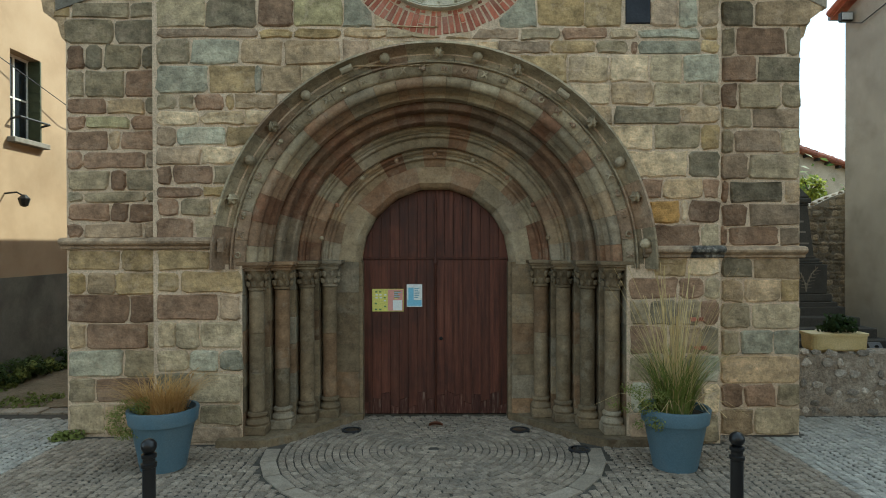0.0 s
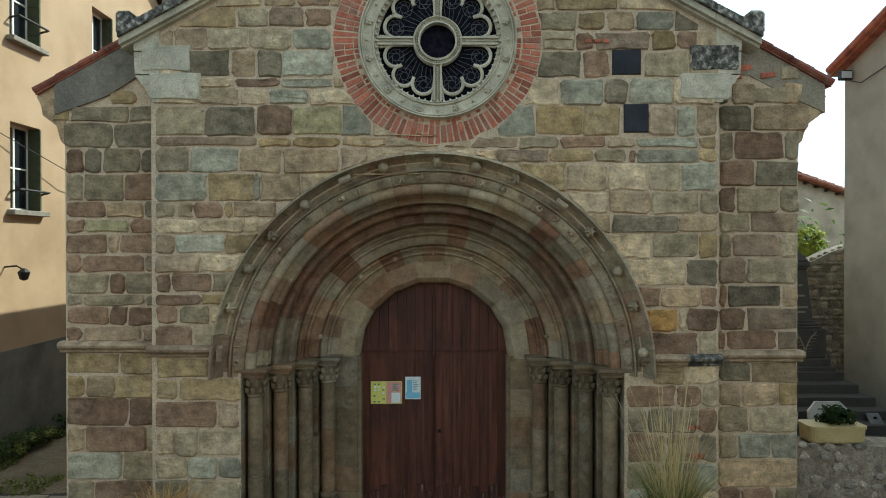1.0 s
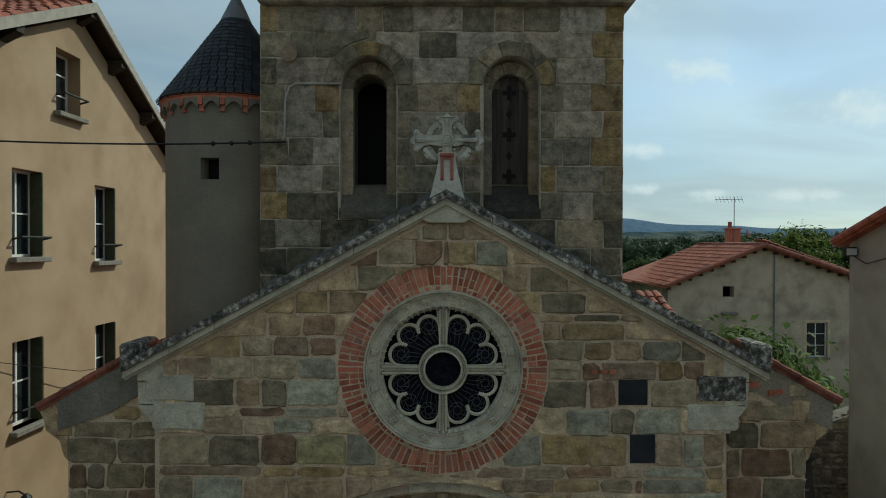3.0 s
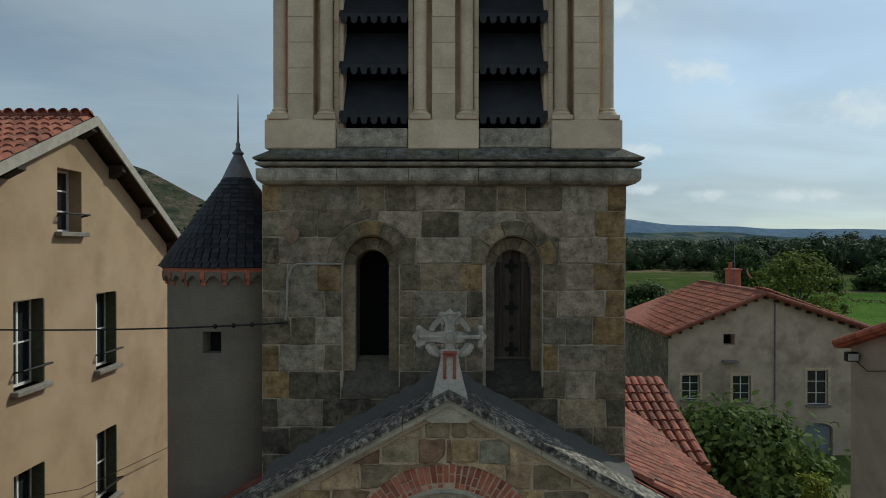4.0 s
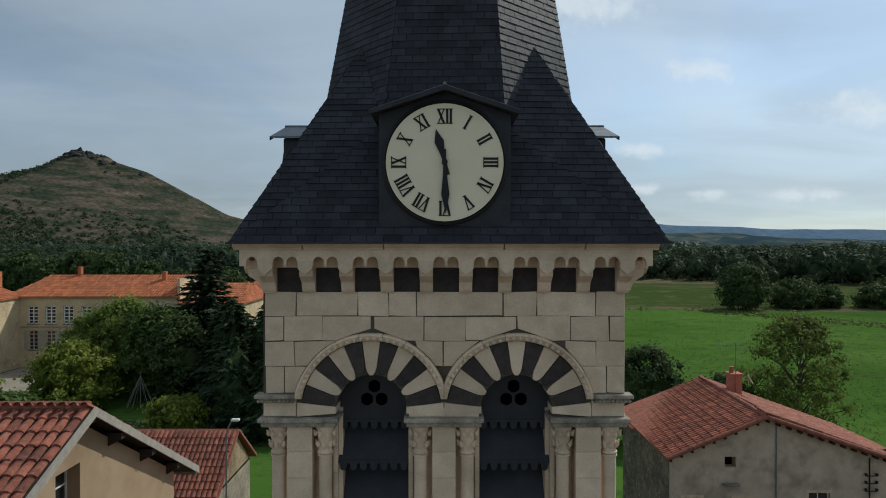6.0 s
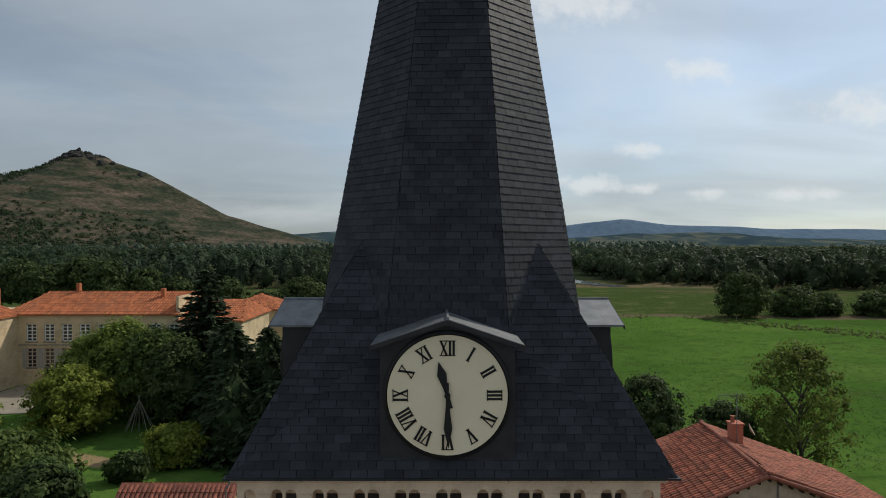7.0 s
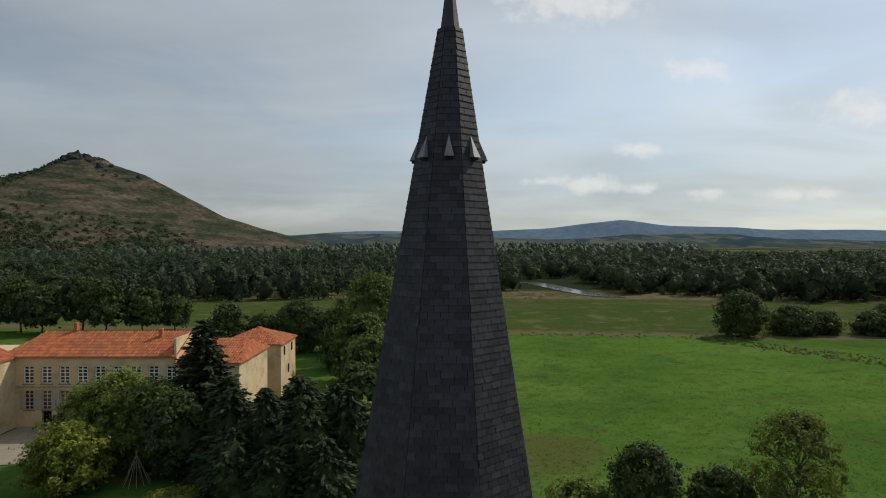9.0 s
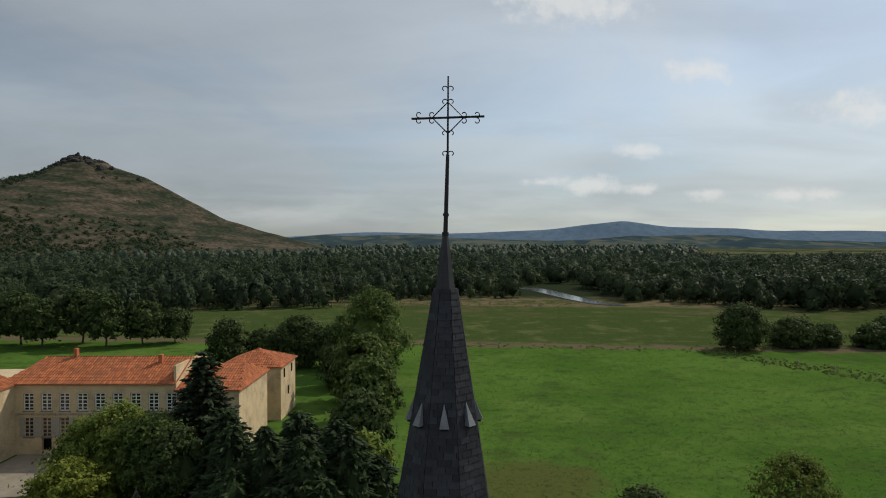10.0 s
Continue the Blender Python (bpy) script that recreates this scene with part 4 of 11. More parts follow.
def ground_material():
    m, nt, b = nodes_of("meadow")
    N, L = nt.nodes.new, nt.links.new
    geo = N("ShaderNodeNewGeometry")
    sep = N("ShaderNodeSeparateXYZ")
    L(geo.outputs["Position"], sep.inputs[0])

    def noise_(s, d=4, rough=0.6, vec=None):
        n = N("ShaderNodeTexNoise")
        n.inputs["Scale"].default_value, n.inputs["Detail"].default_value, n.inputs["Roughness"].default_value = s, d, rough
        L(vec or geo.outputs["Position"], n.inputs["Vector"])
        return n.outputs[0]

    def band(src, a, b2, lo=0.0, hi=1.0):
        r = N("ShaderNodeMapRange")
        r.interpolation_type = "SMOOTHSTEP"
        for k, val in enumerate((a, b2, lo, hi)):
            r.inputs[k + 1].default_value = val
        L(src, r.inputs[0])
        return r.outputs[0]

    def math_(op, p, q):
        n = N("ShaderNodeMath")
        n.operation = op
        for k, val in enumerate((p, q)):
            if isinstance(val, (int, float)):
                n.inputs[k].default_value = val
            else:
                L(val, n.inputs[k])
        return n.outputs[0]

    def mix(f, c0, c1):
        n = N("ShaderNodeMix")
        n.data_type = "RGBA"
        L(f, n.inputs[0])
        for k, c in ((6, c0), (7, c1)):
            if isinstance(c, tuple):
                n.inputs[k].default_value = (*c, 1)
            else:
                L(c, n.inputs[k])
        return n.outputs[2]

    big, mid, tuft = noise_(0.018), noise_(0.11, 5), noise_(0.9, 5, 0.7)
    grass = mix(band(big, 0.35, 0.65), (0.060, 0.122, 0.022), (0.090, 0.164, 0.032))
    grass = mix(band(mid, 0.5, 0.72), grass, (0.058, 0.094, 0.024))
    grass = mix(band(noise_(0.045, 6, 0.65), 0.48, 0.66, 0, 0.75), grass, (0.106, 0.170, 0.038))
    grass = mix(band(noise_(0.35, 5, 0.7), 0.5, 0.68, 0, 0.6), grass, (0.035, 0.068, 0.016))
    grass = mix(band(tuft, 0.52, 0.75, 0, 0.7), grass, (0.040, 0.073, 0.018))
    # the edge of the mown meadow wanders with x
    wob = math_("MULTIPLY", math_("SUBTRACT", mid, 0.5), 26.0)
    yy = math_("ADD", math_("ADD", sep.outputs["Y"], wob), math_("MULTIPLY", sep.outputs["X"], 0.10))
    far = mix(band(tuft, 0.4, 0.7), (0.046, 0.070, 0.022), (0.072, 0.098, 0.030))
    far = mix(band(mid, 0.48, 0.72), far, (0.105, 0.118, 0.046))
    col = mix(band(yy, 203, 207), grass, (0.13, 0.105, 0.065))
    col = mix(band(yy, 209, 217), col, far)
    far2 = mix(band(noise_(0.03, 4), 0.45, 0.6), (0.05, 0.075, 0.026), (0.12, 0.098, 0.055))
    col = mix(math_("MULTIPLY", band(yy, 280, 320), band(noise_(0.02, 5), 0.42, 0.58, 0, 0.8)), col, far2)
    sand = mix(band(mid, 0.42, 0.6), (0.16, 0.125, 0.075), (0.075, 0.085, 0.035))
    col = mix(band(yy, 333, 345), col, sand)
    # floor under the woods darkened, so gaps between trees don't show pale
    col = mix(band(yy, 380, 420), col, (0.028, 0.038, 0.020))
    fields = mix(band(noise_(0.004, 3), 0.47, 0.53), (0.045, 0.06, 0.032), (0.125, 0.125, 0.062))
    fields = mix(band(noise_(0.011, 4), 0.52, 0.6), fields, (0.03, 0.042, 0.026))
    col = mix(band(sep.outputs["Y"], 1100, 1300), col, fields)
    # a dry patch beside the churchyard
    dx, dy = math_("SUBTRACT", sep.outputs["X"], 11.0), math_("SUBTRACT", sep.outputs["Y"], 82.0)
    rr = math_("SQRT", math_("ADD", math_("MULTIPLY", dx, dx), math_("MULTIPLY", dy, dy)), 0.0)
    rr = math_("ADD", rr, math_("MULTIPLY", math_("SUBTRACT", mid, 0.5), 16.0))
    col = mix(math_("SUBTRACT", 0.85, band(rr, 6, 12, 0, 0.85)), col, (0.085, 0.092, 0.030))
    # a sandy path winding over the school lawn
    px = math_("ADD", sep.outputs["X"], math_("MULTIPLY", math_("SINE", math_("MULTIPLY", sep.outputs["X"], 0.22), 0.0), 0.8))
    py = math_("ABSOLUTE", math_("SUBTRACT", sep.outputs["Y"], math_("ADD", 49.0, math_("MULTIPLY", px, -0.34))), 0.0)
    py = math_("ADD", py, math_("MULTIPLY", math_("SUBTRACT", tuft, 0.5), 1.5))
    inx = math_("MULTIPLY", band(sep.outputs["X"], -58, -50), math_("SUBTRACT", 1.0, band(sep.outputs["X"], -29, -26)))
    col = mix(math_("MULTIPLY", inx, math_("SUBTRACT", 0.9, band(py, 1.0, 1.6, 0, 0.9))), col, (0.30, 0.21, 0.12))
    # dry bank near the houses
    near = math_("SUBTRACT", 1.0, band(sep.outputs["Y"], 20, 34))
    dry = mix(band(mid, 0.4, 0.6), (0.18, 0.14, 0.10), (0.09, 0.11, 0.04))
    col = mix(near, col, dry)
    L(col, b.inputs["Base Color"])
    b.inputs["Roughness"].default_value = 0.9
    b.inputs["Specular IOR Level"].default_value = 0.0
    bp = N("ShaderNodeBump")
    bp.inputs["Strength"].default_value, bp.inputs["Distance"].default_value = 0.5, 0.3
    L(tuft, bp.inputs["Height"])
    L(bp.outputs[0], b.inputs["Normal"])
    return m


def far_hill(name, label, x0, x1, y0, y1, nx, ny, height, material, seed):
    xs, ys = np.linspace(x0, x1, nx), np.linspace(y0, y1, ny)
    X, Y = np.meshgrid(xs, ys)
    Z = height(X, Y)
    v = np.stack([X, Y, Z], -1).reshape(-1, 3)
    i = np.arange((ny - 1) * (nx - 1))
    a = (i // (nx - 1)) * nx + i % (nx - 1)
    me = np_mesh(name, v, np.stack([a, a + 1, a + nx + 1, a + nx], 1), material)
    me.shade_smooth()
    return tagged(new(name, me), label, "hill", kind="structure")


def fbm(X, Y, s, seed, octaves=4):
    out = np.zeros_like(X)
    r = np.random.RandomState(seed)
    amp = 1.0
    for o in range(octaves):
        for _ in range(3):
            a, ph = r.uniform(0, math.pi), r.uniform(0, 6.28)
            out += amp * np.sin((X * math.cos(a) + Y * math.sin(a)) * s * 2 ** o + ph) / 3
        amp *= 0.5
    return out


def make_hills():
    hx = [-2600, -1700, -1225, -1147, -1084, -1030, -995, -960, -912, -819, -709, -600, -490, -380, -287, -150]
    hh = [60, 150, 205, 222, 236, 262, 272, 262, 248, 211, 150, 96, 64, 40, 14, -12]

    def volcano(X, Y):
        ridge = np.interp(X, hx, hh)
        d = np.abs(Y - 1750 - 0.05 * (X + 995))
        fall = np.clip(1 - d / (420 + ridge * 1.6), 0, 1) ** 1.15
        rock = np.exp(-((X + 1000) / 130) ** 2) * np.exp(-(d / 90) ** 2)
        return -6 + (ridge + 6) * fall + fbm(X, Y, 0.012, 3) * 6 * fall + np.abs(fbm(X, Y, 0.05, 5, 3)) * 16 * rock - 4 * rock

    m, nt, b = nodes_of("volcano_scrub")
    N, L = nt.nodes.new, nt.links.new
    geo, n1, n2 = N("ShaderNodeNewGeometry"), N("ShaderNodeTexNoise"), N("ShaderNodeTexNoise")
    mp = N("ShaderNodeMapping")
    mp.inputs["Scale"].default_value = (0.7, 0.7, 3.2)
    L(geo.outputs["Position"], mp.inputs[0])
    n1.inputs["Scale"].default_value, n1.inputs["Detail"].default_value, n1.inputs["Roughness"].default_value = 0.016, 9, 0.72
    n2.inputs["Scale"].default_value, n2.inputs["Detail"].default_value = 0.11, 4
    r1 = N("ShaderNodeValToRGB")
    for i, (p, c) in enumerate(((0.38, (0.026, 0.036, 0.022)), (0.47, (0.046, 0.052, 0.031)), (0.54, (0.085, 0.070, 0.050)), (0.68, (0.145, 0.110, 0.082)))):
        e = r1.color_ramp.elements[i] if i < 2 else r1.color_ramp.elements.new(p)
        e.position, e.color = p, (*c, 1)
    r2 = N("ShaderNodeMapRange")
    for k, val in enumerate((0.3, 0.7, 0.55, 1.3)):
        r2.inputs[k + 1].default_value = val
    L(mp.outputs[0], n1.inputs["Vector"])
    L(geo.outputs["Position"], n2.inputs["Vector"])
    L(n1.outputs[0], r1.inputs[0])
    L(n2.outputs[0], r2.inputs[0])
    mx = N("ShaderNodeMix")
    mx.data_type, mx.blend_type = "RGBA", "MULTIPLY"
    mx.inputs[0].default_value = 1
    L(r1.outputs[0], mx.inputs[6])
    L(r2.outputs[0], mx.inputs[7])
    L(mx.outputs[2], b.inputs["Base Color"])
    b.inputs["Roughness"].default_value, b.inputs["Specular IOR Level"].default_value = 0.95, 0.05
    nr = np.random.RandomState(33)
    x, y = nr.uniform(-1500, -150, 14000), nr.uniform(1120, 1760, 14000)
    z = volcano(x, y)
    wood = fbm(x, y, 0.006, 41)
    chance = np.where(z < 130, 1.25 - z / 150, 0.12 + 0.5 * (x < -1000)) * np.clip(0.25 + 1.3 * wood, 0, 1.5)
    ok = (z > 4) & (nr.random_sample(14000) < chance * 0.8)
    rs = nr.uniform(3, 7, ok.sum())
    cs = np.stack([x[ok], y[ok], z[ok] + rs * 0.4], 1)
    v, f = leaf_cloud(cs, rs, 14, 2.6, nr)
    tagged(new("hill_scrub", np_mesh("hill_scrub", v, f, M_L_FAR)), "dark scrub and small trees scattered over the hillside", "scrub", kind="stuff")
    far_hill("hill_volcano", "steep scrubby volcanic hill with a rocky summit", -2700, -100, 1050, 2700, 260, 160, volcano, m, 1)

    def range_far(X, Y):
        prof = np.interp(X, [-4000, -1400, -900, -500, -100, 300, 800, 1180, 1330, 1700, 2130, 2500, 3200, 4200],
                         [60, 96, 116, 122, 122, 130, 150, 186, 202, 168, 158, 134, 132, 100])
        f = np.clip(1 - np.abs(Y - 4600) / 420, 0, 1) ** 0.8
        return -5 + prof * f + fbm(X, Y, 0.004, 9) * 11 * f

    def range_mid(X, Y):
        prof = np.interp(X, [-3000, -1200, -900, -630, -450, -100, 100, 400, 695, 1000, 1344, 1700, 1963, 2300, 3200],
                         [20, 34, 52, 86, 94, 88, 70, 56, 62, 78, 84, 74, 54, 36, 40])
        f = np.clip(1 - np.abs(Y - 3300) / 500, 0, 1) ** 0.8
        return -4 + prof * f + fbm(X, Y, 0.006, 12) * 9 * f

    # the blue is distance haze painted into the base colour
    far_hill("hill_range", "mountain range on the horizon, painted hazy blue", -4200, 4300, 4200, 4850, 160, 12, range_far,
             surf("far_range_haze", [(0.105, 0.16, 0.225), (0.135, 0.19, 0.255)], 0.004, 1.0, 0.0, 0.02, spec=0.0), 2)
    m, nt, b = nodes_of("mid_range_haze")
    N, L = nt.nodes.new, nt.links.new
    geo, vor, n1 = N("ShaderNodeNewGeometry"), N("ShaderNodeTexVoronoi"), N("ShaderNodeTexNoise")
    vor.inputs["Scale"].default_value = 0.0075
    n1.inputs["Scale"].default_value, n1.inputs["Detail"].default_value = 0.012, 7
    mp = N("ShaderNodeMapping")
    mp.inputs["Scale"].default_value = (1, 0.5, 2)
    L(geo.outputs["Position"], mp.inputs[0])
    L(mp.outputs[0], vor.inputs["Vector"])
    L(geo.outputs["Position"], n1.inputs["Vector"])
    sp, ad = N("ShaderNodeSeparateXYZ"), N("ShaderNodeMath")
    L(vor.outputs["Color"], sp.inputs[0])
    ad.operation = "MULTIPLY_ADD"
    ad.inputs[1].default_value = 0.3
    L(sp.outputs["X"], ad.inputs[0])
    sc = N("ShaderNodeMath")
    sc.operation = "MULTIPLY"
    sc.inputs[1].default_value = 0.9
    L(n1.outputs[0], sc.inputs[0])
    L(sc.outputs[0], ad.inputs[2])
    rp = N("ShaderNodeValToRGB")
    # wood and field colours pulled towards blue, painting the haze in
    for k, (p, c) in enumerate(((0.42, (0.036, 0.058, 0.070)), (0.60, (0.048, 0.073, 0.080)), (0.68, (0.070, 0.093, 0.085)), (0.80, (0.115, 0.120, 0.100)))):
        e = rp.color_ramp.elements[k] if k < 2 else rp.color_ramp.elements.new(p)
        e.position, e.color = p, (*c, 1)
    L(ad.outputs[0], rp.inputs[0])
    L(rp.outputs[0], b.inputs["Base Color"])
    b.inputs["Roughness"].default_value, b.inputs["Specular IOR Level"].default_value = 1.0, 0.0
    far_hill("hill_foothills", "wooded foothills with pale fields, haze painted in as blue", -3200, 3300, 2800, 3800, 200, 24, range_mid, m, 3)


def make_woods():
    """Poplar plantations, willows and mixed woods beyond the meadows, as three kinds of stuff."""
    nr = np.random.RandomState(21)
    ico = bmesh.new()
    bmesh.ops.create_icosphere(ico, subdivisions=2, radius=1)
    iv = np.array([v.co[:] for v in ico.verts])
    it = np.array([[v.index for v in f.verts] for f in ico.faces])
    ico.free()

    def proto(kind):
        w = 0.50 if kind == "column" else 0.92
        # a crown of several boughs, each a ragged clump
        cs, rs = crown_clumps(kind, 0.90, w, 0.04, nr, 30)
        v, f = leaf_cloud(cs, [r * 1.15 for r in rs], 11, 0.056, nr, 0.35, True, 0.14)
        p = iv.copy()
        lump = 0.74 + 0.34 * np.sin(p @ nr.normal(size=3) * 3.2 + nr.uniform(0, 6)) * np.sin(p @ nr.normal(size=3) * 4.2 + nr.uniform(0, 6)) + nr.uniform(-0.26, 0.26, len(p))
        k = np.clip(lump, 0.3, 1.25)[:, None] * np.array([w * 0.33, w * 0.33, 0.40])
        return v, f, p * k + np.array([0, 0, 0.47])

    columns, rounds = [proto("column") for _ in range(5)], [proto("round") for _ in range(6)]

    def plant(spots, name, label, material, thin=1):
        V, F, V2, F2, o, o2 = [], [], [], [], 0, 0
        for x, y, h, slim in spots:
            v, f, c = columns[nr.randint(5)] if slim else rounds[nr.randint(6)]
            a = nr.uniform(0, 6.28)
            R = np.array([[math.cos(a), -math.sin(a), 0], [math.sin(a), math.cos(a), 0], [0, 0, 1]])
            s = np.array([h * nr.uniform(0.85, 1.2)] * 2 + [h])
            at = np.array([x, y, float(ground_z(x, y)) - 0.5])
            if thin:
                v = v.reshape(-1, 4, 3)[::thin].reshape(-1, 3)
                V.append((v * s) @ R.T + at)
                F.append(np.arange(len(v)).reshape(-1, 4) + o)
                o += len(v)
            V2.append((c * s) @ R.T + at)
            F2.append(it + o2)
            o2 += len(c)
        t = thing(name, label, "woods", kind="stuff")
        for nm, vv, ff in (("foliage", V, F), ("inner_foliage", V2, F2)):
            if vv:
                ob = new(nm, np_mesh(nm, np.concatenate(vv), np.concatenate(ff), material))
                ob.parent = t

    sorts = {"near": [], "poplar": [], "willow": [], "deep": [], "far": []}
    y = 205.0
    while y < 2750:
        step = 10.2 + max(0, y - 300) * 0.022
        x = -0.84 * y + nr.uniform(0, step)
        while x < 0.84 * y:
            px, py = x + nr.uniform(-0.4, 0.4) * step, y + nr.uniform(-0.4, 0.4) * step
            x += step * (1.0 if y < 700 else 1.15)
            edge = 372 - 0.10 * px + 14 * math.sin(px * 0.03)
            if px < -60:
                edge = 318 + 0.22 * (px + 60) + 10 * math.sin(px * 0.05)
            if px > 120:
                edge = 345 - 0.42 * (px - 120) + 12 * math.sin(px * 0.06)
            if py < max(edge, 215) or (48 < px < 108 and py < 500 + (px - 60) * 0.8):
                continue
            if py > 1150 and (px > 0.40 * py or nr.random() < 0.2):
                continue
            zone = math.sin(px * 0.011 + 0.8) * math.sin(py * 0.009 + 0.4) + 0.35 * math.sin(px * 0.043 + py * 0.02)
            h = nr.uniform(10.5, 17.5) + (2 if py > 520 else 0) + (3 if zone > 0.4 else 0) + (4 if px > 150 and py < 420 else 0)
            slim = -190 < px < 60 and py < 760 and nr.random() < 0.5 or nr.random() < 0.15
            if py < edge + 10 and nr.random() < 0.5:
                h *= nr.uniform(0.25, 0.6)
            if py > 1150:
                sorts["far"].append((px, py, h * 1.5, False))
            elif py > 620:
                sorts["deep"].append((px, py, h * 1.12, slim))
            elif nr.random() < 0.10 + 0.22 * (zone < -0.35):
                sorts["willow"].append((px, py, h * 0.85, False))
            else:
                sorts["poplar" if slim else "near"].append((px, py, h * (1.05 if slim else 1), slim))
        y += step
    plant(sorts["near"], "wood_edge", "mixed broadleaf trees at the edge of the wood", M_L_FAR)
    plant(sorts["poplar"], "poplar_wood", "slim poplars planted close together", M_L_POP)
    plant(sorts["willow"], "willow_wood", "paler willows scattered through the wood", M_L_FAR2)
    plant(sorts["deep"], "far_wood", "dense riverside wood of many broadleaf trees", M_L_POP, 2)
    plant(sorts["far"], "distant_wood", "distant wood towards the foothills", M_L_DIST, 0)


def make_rocks():
    """Dark crags along the summit of the hill."""
    nr = np.random.RandomState(12)
    bm = bmesh.new()
    for i in range(64):
        x = -1000 + nr.normal() * 58
        z = float(np.interp(x, [-1225, -1147, -1084, -1030, -995, -960, -912, -819], [205, 222, 236, 262, 272, 262, 248, 211]))
        r = nr.uniform(5, 15)
        res = bmesh.ops.create_icosphere(bm, subdivisions=2, radius=r)
        y = 1742 + nr.normal() * 22
        sq = nr.uniform(0.6, 1.2)
        for v in res["verts"]:
            v.co = Vector((x, y, z - 3 - abs(y - 1745) * 0.35)) + Vector((v.co.x, v.co.y, v.co.z * sq)) * nr.uniform(0.8, 1.15)
    for dx, dz, r in ((-2, 3, 7), (1, 9, 3.5), (-22, -4, 9), (26, -8, 10)):
        res = bmesh.ops.create_icosphere(bm, subdivisions=2, radius=r)
        for v in res["verts"]:
            v.co = Vector((-1000 + dx, 1742, 272 + dz)) + v.co * nr.uniform(0.75, 1.2)
    tagged(new("summit_rocks", mesh_of("summit_rocks", bm, surf("dark_crag", [(0.018, 0.017, 0.016), (0.05, 0.046, 0.04)], 0.15, 0.95, 0.0, 1.0))), "dark rocky crags on the hilltop", "rocks", kind="stuff")


def make_river():
    pts = [(55, 480), (64, 452), (70, 415), (74, 385), (82, 352), (92, 338), (99, 341), (91, 358), (86, 390), (83, 420), (78, 455), (72, 480)]
    m = surf("river_water", [(0.10, 0.12, 0.13), (0.16, 0.18, 0.19)], 0.1, 0.12, 0.05, 1.0, spec=0.5)
    tagged(new("river", mesh_of("river", slab_z(B(), pts, -6.0, -4.75), m)), "bend of a grey river between trees", "river", kind="structure")


def make_rough_grass():
    """Scrubby strips, tussocks and posts in the meadows."""
    nr = np.random.RandomState(61)
    cs, rs = [], []
    for i in range(420):
        t = nr.random()
        x, y = 78 + 40 * t + nr.normal() * 2 + 7 * (nr.random_sample() < 0.4), 196 - 78 * t + nr.normal() * 2
        cs.append((x, y, float(ground_z(x, y)) + 0.1))
        rs.append(nr.uniform(0.2, 0.7))
    for i in range(160):
        x = nr.uniform(-40, 90)
        y = 206 - 0.10 * x + nr.normal() * 2.5
        cs.append((x, y, float(ground_z(x, y)) + 0.05))
        rs.append(nr.uniform(0.3, 0.9))
    for i in range(500):
        x, y = nr.uniform(-60, 80), nr.uniform(330, 372)
        cs.append((x, y, float(ground_z(x, y)) + 0.3))
        rs.append(nr.uniform(0.5, 1.6))
    v, f = leaf_cloud(cs, rs, 16, 0.22, nr, 0.8)
    tagged(new("rough_grass", np_mesh("rough_grass", v, f, M_ROUGH)), "tussocks of rough grass in strips across the meadow", "grass", kind="stuff")
    y = 58 + 150 * nr.random_sample(18000) ** 1.15
    x = nr.uniform(-0.1, 0.76, 18000) * y
    keep = (x > -6) & (y + 0.1 * x < 206)
    cs = np.stack([x[keep], y[keep], ground_z(x[keep], y[keep]) - 0.02], 1)
    v, f = leaf_cloud(cs, np.full(len(cs), 0.32), 6, 0.09, nr, 1.6)
    tagged(new("meadow_grass", np_mesh("meadow_grass", v, f, M_MEADOW)), "short lush tufts in the green meadow", "grass", kind="stuff")
    for i in range(9):
        t = i / 8
        x, y = 88 + 34 * t, 190 - 74 * t
        p = thing("fence_post", "thin weathered wooden fence post in the meadow", "post", (x, y, float(ground_z(x, y))), "fence posts")
        bm = B()
        z = float(ground_z(x, y))
        rod(bm, (x, y, z - 0.3), (x + nr.uniform(-0.1, 0.1), y, z + 1.3), 0.07, 6)
        part("post", bm, M_WOODG, p)


M_MEADOW = leafy("meadow_tuft", (0.048, 0.106, 0.016), (0.100, 0.174, 0.031), 0.3, 0.5, 0.05)
M_ROUGH = leafy("rough_grass", (0.072, 0.098, 0.026), (0.192, 0.202, 0.072), 0.3)
make_ground()
make_hills()
make_river()
make_rocks()
make_rough_grass()
make_woods()

# ---- church ----
# the bond of the front: sorts p pale, t tan, g grey-green, b blue-grey, o ochre, r red-brown, u pinkish, v olive, k dark, h orange; s slab, m plaster
FRONT_NORTH_UPPER = """
33 -1.14: p56 p30 g30
28 -1.39: p24 r40 g41 r37
29 -1.65: p21 t45 g42 t60
25 -2.15: t12 o35 o37 t43 t91
25 -2.53: p54 t38 r39 t125
23 -2.93: o65 g35 u41 r30 t124
25 -3.20: p20 u38 g47 g49 b44 t125
31 -3.20: p32 k52 t29 k29 b59 t122
12 -3.20: p88 r53 b59 t122
19 -3.20: p46 p49 p32 b46 p151
35 -3.21: g56 k58 r41 v55 b34 p80
12 -3.21: u116 o39 o54 t50 p65
29 -3.21: g39 b56 t48 t65 u32 p83
32 -3.21: b59 o52 b8 t45 p159
19 -3.21: g24 p19 r35 o10 t50
17 -3.21: p49 p50 p32
23 -3.21: u23 b55 o40
21 -3.21: u51 p55
23 -3.21: r18 r46 g26
14 -3.21: r53 o28
21 -3.21: r26 g36 p18
28 -3.21: r43 g37
"""
